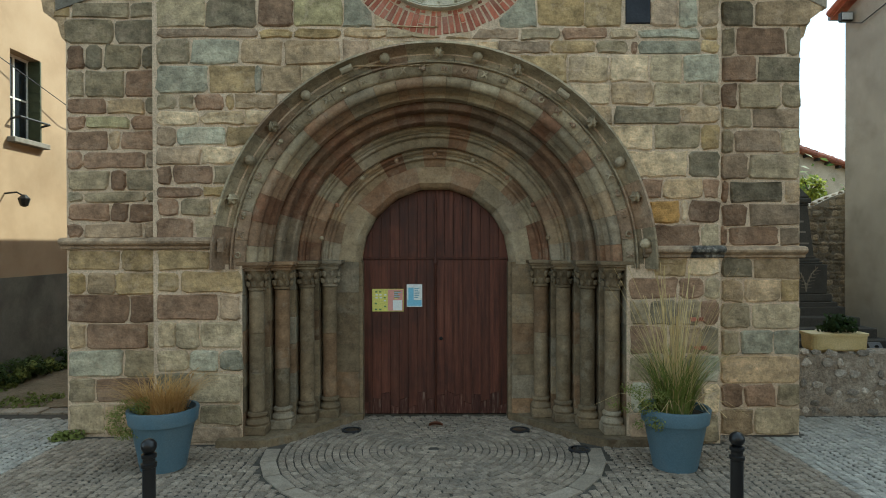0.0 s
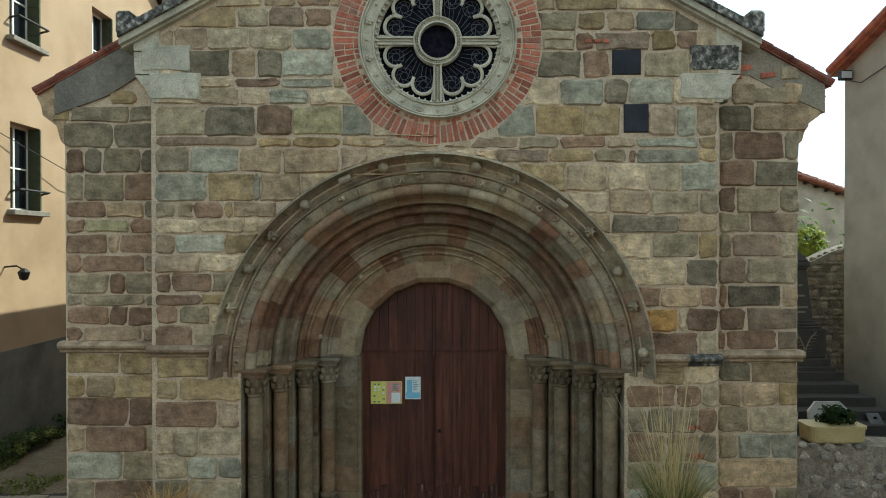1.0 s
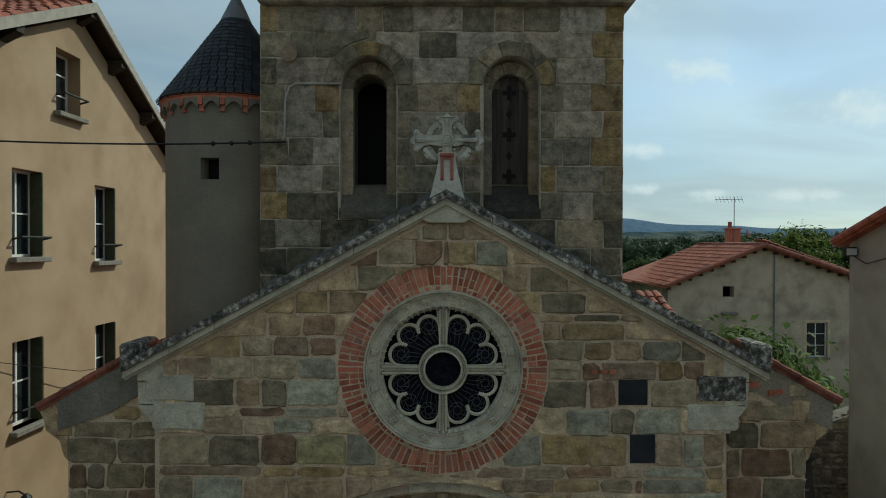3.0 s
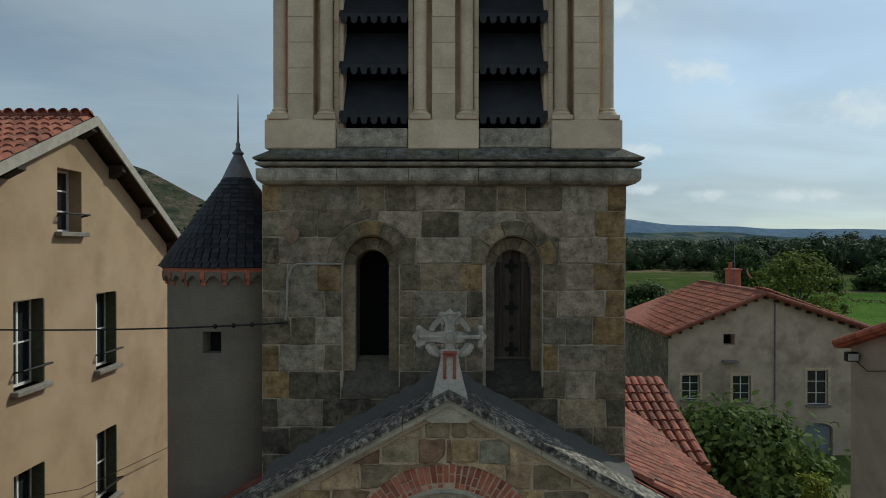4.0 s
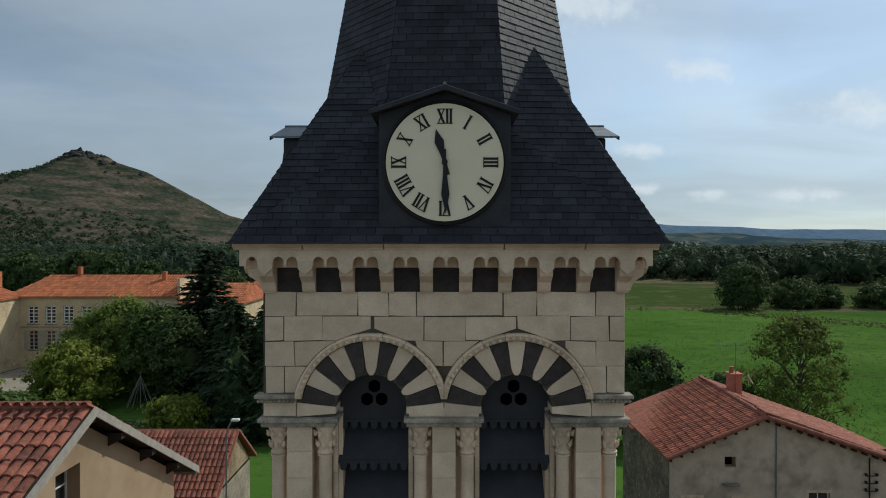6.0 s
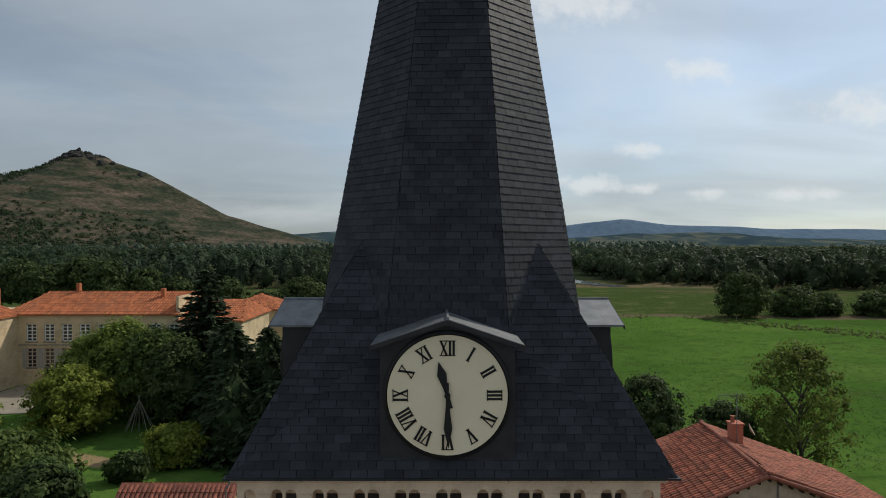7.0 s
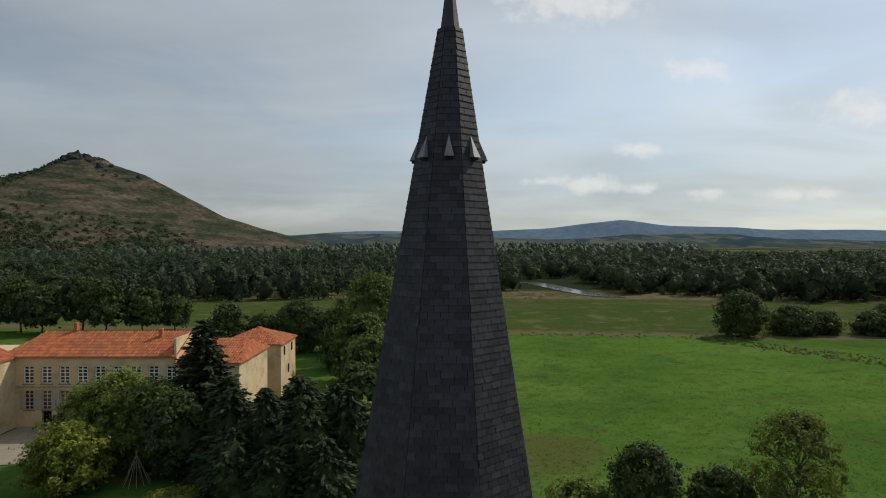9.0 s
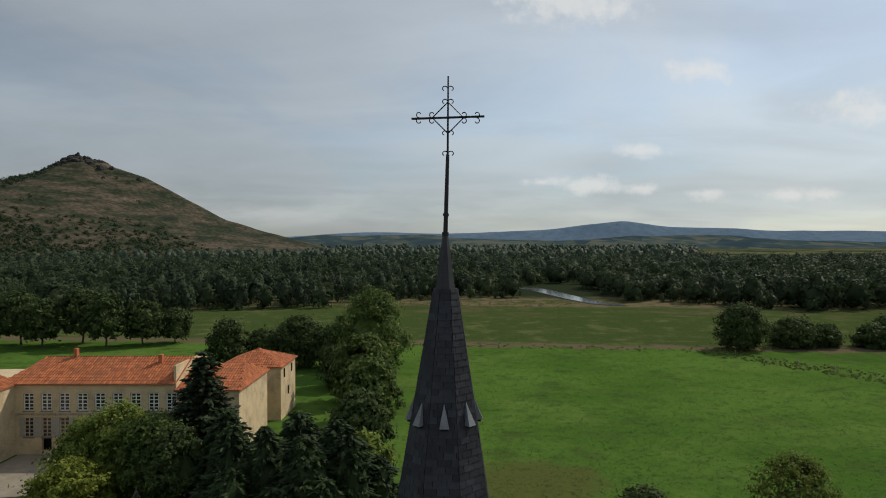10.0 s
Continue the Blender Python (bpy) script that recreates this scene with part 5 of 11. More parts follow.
FRONT_NORTH_LOWER = """
24 -3.21: o61 k8 r27
25 -3.21: o26 o70
31 -3.21: r69 u26
32 -3.21: p21 g27 g48
26 -3.21: g37 b32 b27
35 -3.21: k38 g58
25 -3.21: t47 g49
21 -3.21: g31 u65
"""
FRONT_SOUTH_UPPER = """
33 0.03: g18 p31 p88
28 0.03: o31 b34 p9 p70
29 0.03: t59 t30 g45 p41
25 0.03: t66 o36 k52 p59
9 0.03: t101 t38 k53 p41
21 0.03: t105 t21 o71 p66
22 0.03: t104 g47 o32 t32 b44 k28 p23
22 0.03: t107 g42 r21 u63 o29 r24 p23
31 0.03: t105 k51 r32 s37 g50 p35
30 0.03: t92 p39 b50 k27 b51 p50
35 0.03: p60 b44 o53 o42 s31 u32 b22 t25
14 0.03: p29 u55 g48 r51 p34 b70 o22
16 0.03: p35 t25 u59 o50 g38 r10 b70 o22
32 0.76: p12 o53 p47 p45 g38 b41
26 1.43: p46 t48 g54 g22
21 1.52: t40 k76 t44
29 1.62: p76 g52 o22
31 1.97: p79 k36
24 2.22: r26 t45 r19
27 2.32: h36 p8 r37
31 2.34: r56 g23
"""
FRONT_SOUTH_LOWER = """
22 2.10: p24 o41 p37
25 2.10: r55 r29 g19
29 2.10: g23 k31 g27 r21
33 2.10: r44 t37 k20
32 2.10: g38 k38 b26
35 2.10: b26 t57 p20
34 2.10: u51 g51
"""
WING_NORTH_UPPER = """
18 -4.51: m64 o31 m23
20 -4.54: o21 g69 k31
30 -4.54: g71 k49
29 -4.39: r22 k21 g45 k18
33 -4.39: g21 g47 r38
20 -4.39: r46 t45 k14
18 -4.39: r22 v53 r30
24 -4.39: r49 t13 r43
22 -4.39: r19 r73 u14
25 -4.39: g50 r20 g35
14 -4.39: k19 g73 k14
23 -4.39: r50 r22 r33
19 -4.39: r19 u69 u17
"""
WING_NORTH_LOWER = """
26 -4.39: o63 o43
27 -4.39: o21 t35 o49
33 -4.39: r72 r33
31 -4.39: t22 r71 g12
33 -4.39: b65 g41
30 -4.39: g32 r73
39 -4.39: g42 t63
"""
WING_SOUTH_UPPER = """
27 3.26: k13 u33 m27 t26
31 3.26: k40 t71
34 3.26: g18 r58 g18
31 3.26: r43 k51
30 3.26: r20 g50 g25
24 3.26: g37 u57
29 3.26: g16 u55 g23
31 3.26: u32 g62
27 3.26: r10 k64 t20
27 3.26: r33 u61
23 3.26: r9 r60 u25
"""
WING_SOUTH_LOWER = """
25 3.26: k38 t56
28 3.26: t27 t45 o22
31 3.26: g36 g58
31 3.26: g23 b40 b31
33 3.26: t94
28 3.26: r27 r39 g28
33 3.26: t39 g55
"""

XC = -0.06                      # axis of the front
YF = 7.115                      # mortar plane of the front
PX, PZ = -0.09, 2.02            # centre of the portal's arches
RX, RZ = -0.03, 5.757             # centre of the rose window
HALF = 3.19


def strips(bm, xs, lows, highs, y0, y1):
    """Upright prisms side by side: between xs[i] and xs[i+1] from lows to highs, each a function of x."""
    for a, b in zip(xs, xs[1:]):
        la, lb, ha, hb = lows(a), lows(b), highs(a), highs(b)
        if max(ha - la, hb - lb) < 0.004:
            continue
        slab_y(bm, [(a, la), (b, lb), (b, max(hb, lb + 0.001)), (a, max(ha, la + 0.001))], y0, y1)


def holed_wall(bm, x0, x1, z0, top, y0, y1, holes, n=10):
    """A wall with arched or round holes: (cx, half width, sill z, spring z, rise); one above another allowed."""
    cuts = {x0, x1}
    for cx, hw, sill, spring, rise, *rest in holes:
        for i in range(2 * n + 1):
            cuts.add(min(x1, max(x0, cx - hw * math.cos(math.pi * i / (2 * n)))))
    xs = sorted(cuts)
    for a, b in zip(xs, xs[1:]):
        if b - a < 1e-5:
            continue
        m = (a + b) / 2
        act = sorted((h for h in holes if abs(m - h[0]) < h[1]), key=lambda h: h[3])
        lo = [(z0, z0)]
        bands = []
        cur = (z0, z0)
        for cx, hw, sill, spring, rise, *rest in act:
            f = lambda x: math.sqrt(max(0.0, 1 - ((x - cx) / hw) ** 2))
            low = (spring - rise * f(a), spring - rise * f(b)) if rest else (sill, sill)
            bands.append((cur, low))
            cur = (spring + rise * f(a), spring + rise * f(b))
        bands.append((cur, (top(a), top(b))))
        for (l0, l1), (h0, h1) in bands:
            if max(h0 - l0, h1 - l1) > 0.003:
                slab_y(bm, [(a, l0), (b, l1), (b, max(h1, l1 + 0.001)), (a, max(h0, l0 + 0.001))], y0, y1)
    bmesh.ops.remove_doubles(bm, verts=bm.verts, dist=0.0003)


def gable_z(x):
    return 7.62 - 0.54 * abs(x)


def wall_to3(y):
    return lambda u, v, o: (u, y - o, v)


def lay(parent, polys, to3, material, proud=(0.008, 0.028), name="stone", limit=290, rest_name="stonework", inset=0.012, wob=0.006, rounding=None):
    """The pieces as parts of parent; those past the limit in one joined mesh."""
    extra = []
    for i, p in enumerate(polys):
        sort, p = p if isinstance(p, tuple) else (None, p)
        v, f = stone(p, to3, rng.uniform(*proud), inset, wob, 0.03, rounding)
        if i < limit:
            raw(name, v, f, ST[sort] if sort else material, parent)
        else:
            extra.append((v, f))
    if extra:
        ob = raw(rest_name, *join_raw(extra), material, parent)
        ob["kind"] = "stuff"


def string_profile(y, z):
    """A worn roll over a hollow, in (y, z)."""
    return [(y + dy, z + dz) for dy, dz in ((0.02, 0.0), (-0.02, 0.0), (-0.04, 0.012), (-0.042, 0.04), (-0.07, 0.05), (-0.095, 0.07), (-0.102, 0.095), (-0.085, 0.122), (-0.045, 0.135), (0.02, 0.14))]


def church_front():
    wall = thing("wall_front", "church front of mixed sandstone blocks with pale joints", "wall", kind="structure")
    bm = B()
    holed_wall(bm, XC - HALF, XC + HALF, 0, gable_z, YF, 7.6,
               [(PX, 2.36, -1, PZ, 2.36), (RX, 0.86, 0, RZ, 0.86, 1)], 16)
    part("wall_core", bm, M_MORTAR, wall)
    for s in (-1, 1):
        bm = B()
        box(bm, *sorted((PX + s * 2.165, PX + s * 2.358)), YF, YF + 0.012, 0.0, 2.03)
        part("quoin_bed", bm, M_MORTAR, wall)
    # blocks
    polys = []
    dark = [(1.93, 2.25, 5.37, 5.65), (2.06, 2.34, 4.72, 5.04)]
    for sort, p in bond(FRONT_NORTH_UPPER, 7.53) + bond(FRONT_SOUTH_UPPER, 7.53) + bond(FRONT_NORTH_LOWER, 2.197) + bond(FRONT_SOUTH_LOWER, 2.097):
        for s in (-1, 1):
            if len(p) > 2:
                p = clip(p, 0.54 * s, 1, 7.5)
        if len(p) < 3:
            continue
        cut = cut_round(p, PX, PZ, 2.485) if max(q[1] for q in p) > 2.03 else [p]
        for q in cut:
            polys += [(sort, k) for k in cut_round(q, RX, RZ, 1.175) if abs(area(k)) > 0.006]
    lay(wall, polys, wall_to3(YF), None, (0.012, 0.028), wob=0.012, rounding=(0.01, 0.05))
    for x0, x1, z0, z1 in dark:
        v, f = stone([(x0, z0), (x1, z0), (x1, z1), (x0, z1)], wall_to3(YF), 0.022, 0.008, 0.002)
        raw("slate_plaque", v, f, M_SLATEP, wall, "plain dark square slab")
    # a few brick scraps in the joints
    for x, z in ((1.62, 5.72), (1.72, 5.72), (1.82, 5.72), (2.78, 1.38), (2.86, 1.38), (2.82, 1.06), (2.9, 1.06)):
        v, f = stone([(x, z), (x + 0.075, z), (x + 0.075, z + 0.045), (x, z + 0.045)], wall_to3(YF), 0.03, 0.005, 0.003)
        raw("brick", v, f, M_BRICK, wall)
    # string course
    for x0, x1 in ((XC - HALF - 0.03, PX - 2.34), (PX + 2.34, XC + HALF + 0.03)):
        x = x0
        while x < x1 - 0.05:
            w = min(rng.uniform(0.5, 0.9), x1 - x)
            if x1 - x - w < 0.2:
                w = x1 - x
            bm = B()
            slab_x(bm, string_profile(YF, 2.2 if x < 0 else 2.095), x + 0.003, x + w - 0.003)
            part("string_course_stone", bm, M_COPING if 2.9 < x + w < 3.4 else ST["u"], wall)
            x += w
    # gable coping
    L = 3.56
    for s in (-1, 1):
        n = 7
        for i in range(n):
            a, b = L * i / n, L * (i + 1) / n - 0.006
            za, zb = 7.76 - 0.54 * a, 7.76 - 0.54 * b
            bm = B()
            slab_y(bm, [(s * a, za - 0.09), (s * b, zb - 0.09), (s * b, zb + 0.01 * rng.random()), (s * a, za)], 6.96, 7.52)
            part("coping_stone", bm, M_COPING, wall, "black-lichened coping stone")
            bm = B()
            slab_y(bm, [(s * a, za - 0.165), (s * b, zb - 0.165), (s * b, zb - 0.092), (s * a, za - 0.092)], 7.0, 7.3)
            part("coping_moulding", bm, M_TRACERY, wall)
            bm = B()
            slab_y(bm, [(s * a, za - 0.195), (s * b, zb - 0.195), (s * b, zb - 0.167), (s * a, za - 0.167)], 7.05, 7.3)
            part("coping_fillet", bm, M_TRACERY, wall)
        # kneeler
        x0 = s * 3.14 + XC * 0.5
        for q in ([(x0 - s * 0.02, 5.06), (x0 + s * 0.05, 5.06), (x0 + s * 0.09, 5.16), (x0 + s * 0.2, 5.30), (x0 + s * 0.25, 5.36), (x0 - s * 0.02, 5.36)],
                  [(x0 - s * 0.02, 5.375), (x0 + s * 0.25, 5.375), (x0 + s * 0.26, 5.62), (x0 - s * 0.02, 5.62)],
                  [(x0 - s * 0.02, 5.635), (x0 + s * 0.26, 5.635), (x0 + s * 0.27, 5.80), (x0 - s * 0.02, 5.95)]):
            bm = B()
            slab_y(bm, q, 7.09, 7.55)
            part("kneeler", bm, M_TRACERY, wall)
        for xa, xb, za, zb, mat_ in ((2.80, 3.35, 5.41, 5.70, M_COPING if s > 0 else M_TRACERY), (2.68, 3.27, 5.09, 5.39, M_TRACERY)):
            v, f = stone([(s * xa, za), (s * xb, za), (s * xb, zb), (s * xa, zb)] if s > 0 else [(s * xb, za), (s * xa, za), (s * xa, zb), (s * xb, zb)], wall_to3(YF), 0.034, 0.012, 0.008, 0.03, (0.01, 0.04))
            raw("kneeler_block", v, f, mat_, wall, "weathered pale block at the gable's foot")
        bm = B()
        box(bm, *sorted((s * 3.42, s * 3.60)), 7.0, 7.6, 5.80, 6.06, 0.03)
        part("end_block", bm, M_COPING, wall)
    # lead apron from the gable's back up to the tower
    for s in (-1, 1):
        V, F, n = [], [], 22
        for i in range(n + 1):
            x = 0.02 + 2.2 * i / n
            up = 0.13 - 0.02 * x / 2.2 + rng.uniform(-0.03, 0.03)
            for yy, zz in ((7.50, -0.03), (7.66, 0.03 + rng.uniform(-0.01, 0.01)), (7.815, up * 0.75), (7.842, up)):
                V.append((s * x, yy, 7.76 - 0.54 * x + zz))
        for i in range(n):
            for k in range(3):
                a = i * 4 + k
                F.append((a, a + 4, a + 5, a + 1))
        raw("lead_apron", V, F, M_APRON, wall, "grey mortar and lead apron against the tower", smooth=True)
    # apex stone
    bm = B()
    slab_y(bm, [(-0.34, 7.48), (-0.2, 7.40), (0.2, 7.40), (0.34, 7.48), (0, 7.70)], 7.03, 7.1)
    part("apex_block", bm, M_TRACERY, wall, "carved pale stone at the gable's apex")


def wing(s):
    """The lower bay beside the front (s: -1 or 1)."""
    x0, x1 = (XC - 4.34, XC - HALF) if s < 0 else (XC + HALF, XC + 4.25)
    out = x0 if s < 0 else x1
    wall = thing("wall_wing_north" if s < 0 else "wall_wing_south", "sandstone side bay with a sloping tiled verge", "wall", kind="structure")
    y = 7.42
    top = lambda x: 5.98 - 0.56 * (abs(x) - 3.4)
    bm = B()
    slab_y(bm, [(x0, 0), (x1, 0), (x1, top(x1)), (x0, top(x0))], y, y + 0.5)
    part("wall_core", bm, M_MORTAR, wall)
    bm = B()
    o = out
    slab_y(bm, [(o - s * 0.01, 4.62), (o + s * 0.05, 4.68), (o + s * 0.10, 4.86), (o + s * 0.26, 4.98), (o + s * 0.28, 5.1), (o + s * 0.33, 5.2), (o - s * 0.01, top(o) - 0.02)], y, y + 0.5)
    part("eave_corbel", bm, ST["t"], wall)
    polys = []
    rows = bond(WING_NORTH_UPPER, 5.275) + bond(WING_NORTH_LOWER, 2.2) if s < 0 else bond(WING_SOUTH_UPPER, 5.367) + bond(WING_SOUTH_LOWER, 2.09)
    for sort, p in rows:
        p = clip(clip(clip(p, 0.56 * s, 1, 5.98 + 0.56 * 3.4 - 0.12), 1, 0, x1 + (0.13 if s > 0 and p[0][1] > 4.8 else 0)), -1, 0, -x0 + (0.13 if s < 0 and p[0][1] > 4.8 else 0))
        if len(p) > 2 and area(p) > 0.006:
            polys.append((sort, p))
    lay(wall, polys, wall_to3(y), None, (0.012, 0.028), wob=0.012, rounding=(0.01, 0.05))
    bm = B()
    a, b = (x0 - 0.05, x1) if s < 0 else (x0, x1 + 0.05)
    slab_x(bm, string_profile(y, 2.2 if s < 0 else 2.085), a, b)
    part("string_course", bm, ST["u"], wall)
    if s < 0:
        bm = B()
        slab_y(bm, [(-4.5, top(4.5) - 0.38), (-3.9, top(3.9) - 0.50), (-3.27, top(3.27) - 0.46), (-3.27, top(3.27) - 0.03), (-4.5, top(4.5) - 0.03)], y - 0.03, y + 0.1)
        part("plaster_patch", bm, M_DADOL, wall, "grey cement plaster under the verge")
    else:
        bm = B()
        slab_y(bm, [(3.27, top(3.27) - 0.62), (3.6, top(3.6) - 0.42), (4.05, top(4.05) - 0.40), (4.5, top(4.5) - 0.36), (4.5, top(4.5) - 0.03), (3.27, top(3.27) - 0.03)], y - 0.012, y + 0.1)
        part("plaster_patch", bm, M_OLDPLAS, wall, "tan lime plaster over rubble under the verge")
        for bx, bz, bw in ((3.33, 5.50, 0.14), (3.49, 5.49, 0.15), (3.30, 5.39, 0.22), (3.74, 5.40, 0.18)):
            v, f = stone([(bx, bz), (bx + bw, bz + 0.02), (bx + bw, bz + 0.08), (bx, bz + 0.07)], wall_to3(y - 0.012), 0.014, 0.005, 0.006)
            raw("brick", v, f, M_BRICK, wall)
        for bx, bz, bw, bh in ((3.62, 5.12, 0.42, 0.17), (3.98, 5.40, 0.2, 0.14)):
            v, f = stone([(bx, bz), (bx + bw, bz), (bx + bw, bz + bh), (bx, bz + bh)], wall_to3(y - 0.012), 0.016, 0.012, 0.014)
            raw("stone", v, f, ST["g"], wall)
    n = 5
    for i in range(n):
        run = 1.36 if s < 0 else 1.2
        xa, xb = 3.35 + run * i / n, 3.35 + run * (i + 1) / n + 0.03
        bm = B()
        rod(bm, (s * xa, y - 0.02, top(xa) + 0.03), (s * xb, y - 0.02, top(xb) + 0.035), 0.042, 8, 0.048)
        part("verge_tile", bm, M_TILEP, wall, "red clay verge tile")
    bm = B()
    e = 4.72 if s < 0 else 4.56
    solid(bm, [(s * 3.3, y - 0.04, top(3.3) - 0.028), (s * 3.3, y + 0.5, top(3.3) - 0.028), (s * 3.3, y + 0.5, top(3.3) + 0.02), (s * 3.3, y - 0.04, top(3.3) + 0.02)],
          [(s * e, y - 0.04, top(e) - 0.028), (s * e, y + 0.5, top(e) - 0.028), (s * e, y + 0.5, top(e) + 0.02), (s * e, y - 0.04, top(e) + 0.02)])
    part("verge_slab", bm, M_TILEP, wall)


# ---- portal ----
PW = [2.16, 1.93, 1.69, 1.45, 1.22]
PY = [7.1, 7.40, 7.65, 7.90, 8.13, 8.36]


def voussoir(prof, a0, a1, cx, cz, segs=3):
    v, f, n = [], [], len(prof)
    for i in range(segs + 1):
        a = a0 + (a1 - a0) * i / segs
        for r, y in prof:
            v.append((cx + r * math.cos(a), y, cz + r * math.sin(a)))
    for i in range(segs):
        for k in range(n):
            j = (k + 1) % n
            f.append((i * n + k, i * n + j, (i + 1) * n + j, (i + 1) * n + k))
    f.append(tuple(range(n))[::-1])
    f.append(tuple(segs * n + k for k in range(n)))
    return v, f


def ring(parent, prof, count, name, material, a0=0.0, a1=math.pi, jit=0.12, gap=0.0009, segs=3):
    cuts = [a0 + (a1 - a0) * (i + (rng.uniform(-jit, jit) if 0 < i < count else 0)) / count for i in range(count + 1)]
    for p, q in zip(cuts, cuts[1:]):
        dr = rng.uniform(-0.006, 0.006)
        raw(name, *voussoir([(r, y + dr) for r, y in prof], p + gap, q - gap, PX, PZ, segs), material, parent, smooth=True)


def capital(cx, cy, z0, z1, r, parent, material, n_leaf=8, name="capital"):
    bm = B()
    h = z1 - z0
    lathe(bm, [(r * 1.0, z0), (r * 1.22, z0 + 0.01), (r * 1.25, z0 + 0.03), (r * 1.05, z0 + 0.045), (r * 1.08, z0 + h * 0.45), (r * 1.3, z0 + h * 0.8), (r * 1.55, z1)], cx, cy, 12)
    for t, (zz, rr) in enumerate(((0.34, 1.25), (0.72, 1.5))):
        for i in range(n_leaf):
            a = 2 * math.pi * (i + 0.5 * t) / n_leaf
            p = Vector((cx + r * rr * math.cos(a), cy + r * rr * math.sin(a), z0 + h * zz))
            ball(bm, p, r * 0.36, 6, 5, 1.25)
            ball(bm, p + Vector((math.cos(a) * r * 0.22, math.sin(a) * r * 0.22, h * 0.1)), r * 0.2, 5, 4)
    return part(name, bm, material, parent, smooth=True)


def portal():
    t = thing("church_portal", "deep stepped romanesque portal of grey and red sandstone", "portal", (PX, 7.7, 0))
    hood = [(2.47, 7.2), (2.478, 7.0), (2.468, 6.95), (2.443, 6.94), (2.432, 6.985), (2.415, 7.06), (2.375, 7.115), (2.32, 7.125), (2.295, 7.10), (2.283, 7.07), (2.27, 7.075), (2.265, 7.2)]
    ring(t, hood, 15, "hood_stone", M_HOOD, -0.02, math.pi + 0.02)
    band = [(2.266, 7.3), (2.266, 7.115), (2.25, 7.105), (2.165, 7.125), (2.14, 7.15), (2.12, 7.3)]
    ring(t, band, 21, "carved_band_stone", M_HOOD, -0.02, math.pi + 0.02)
    def roll(rc, yc, rr, degs):
        return [(rc + rr * math.cos(radians(d)), yc - rr * math.sin(radians(d))) for d in degs]

    for k in range(4):
        w0, w1, y = PW[k], PW[k + 1], PY[k + 1]
        if k == 0:                             # one thick roll before a deep hollow
            prof = [(w0 + 0.03, y + 0.2), (w0 + 0.03, y - 0.2), (w0 - 0.01, y - 0.215)]
            prof += roll(w0 - 0.075, y - 0.19, 0.066, (15, 45, 75, 105, 135, 165, 195))
            prof += [(w0 - 0.13, y - 0.12), (w0 - 0.11, y - 0.04), (w1 + 0.07, y - 0.005), (w1 + 0.03, y - 0.02)]
            prof += [(w1 + 0.005, y - 0.02), (w1, y + 0.01), (w1, y + 0.2)]
        elif k == 1:                           # a roll and a carved hollow
            prof = [(w0 + 0.03, y + 0.2), (w0 + 0.03, y - 0.12), (w0 + 0.002, y - 0.14)]
            prof += roll(w0 - 0.055, y - 0.115, 0.052, (15, 50, 90, 130, 170, 200))
            prof += [(w0 - 0.105, y - 0.05), (w0 - 0.115, y - 0.005), (w1 + 0.05, y - 0.02), (w1 + 0.045, y - 0.05), (w1 + 0.02, y - 0.05), (w1, y - 0.02), (w1, y + 0.2)]
        else:                                  # flat face, then fillets and small rolls
            prof = [(w0 + 0.03, y + 0.2), (w0 + 0.03, y - 0.11), (w0 - 0.002, y - 0.13)]
            prof += roll(w0 - 0.03, y - 0.12, 0.026, (20, 65, 115, 165))
            prof += [(w0 - 0.06, y - 0.095), (w0 - 0.075, y - 0.09), (w0 - 0.078, y - 0.07)]
            prof += roll(w0 - 0.105, y - 0.065, 0.024, (20, 65, 115, 165))
            prof += [(w0 - 0.132, y - 0.035), (w0 - 0.15, y - 0.03), (w1 + 0.02, y - 0.01), (w1, y + 0.01), (w1, y + 0.2)]
        ring(t, prof, (23, 19, 17, 15)[k], "voussoir", M_HOLLOW if k == 1 else M_PORTAL, -0.02, math.pi + 0.02)
    inner = [(1.25, 8.4), (1.25, 8.12), (1.20, 8.10), (1.04, 8.10), (0.99, 8.15), (0.965, 8.2), (0.965, 8.4)]
    ring(t, inner, 9, "inner_arch_stone", M_PORTAL, -0.02, math.pi + 0.02, segs=1)
    # ball flowers on the hood
    for i in range(15):
        a = math.pi * (i + 0.5 + rng.uniform(-0.12, 0.12)) / 15
        bm = B()
        c = (PX + 2.365 * math.cos(a), 7.045, PZ + 2.365 * math.sin(a))
        if i % 5 == 4:
            rod(bm, (c[0] - 0.07 * math.sin(a), 6.99, c[2] + 0.07 * math.cos(a)), (c[0] + 0.07 * math.sin(a), 6.99, c[2] - 0.07 * math.cos(a)), 0.042, 8)
        else:
            ball(bm, c, 0.06, 18 if i % 2 else 10, 8)
            if i % 2:                       # carved as a flower of six petals
                for q in bm.verts:
                    b = math.atan2(q.co.z - c[2], q.co.x - c[0])
                    k = 1 + 0.2 * math.cos(6 * b)
                    q.co = Vector((c[0] + (q.co.x - c[0]) * k, q.co.y - 0.012 * math.cos(6 * b), c[2] + (q.co.z - c[2]) * k))
        part("hood_boss", bm, M_HOOD, t, smooth=True)
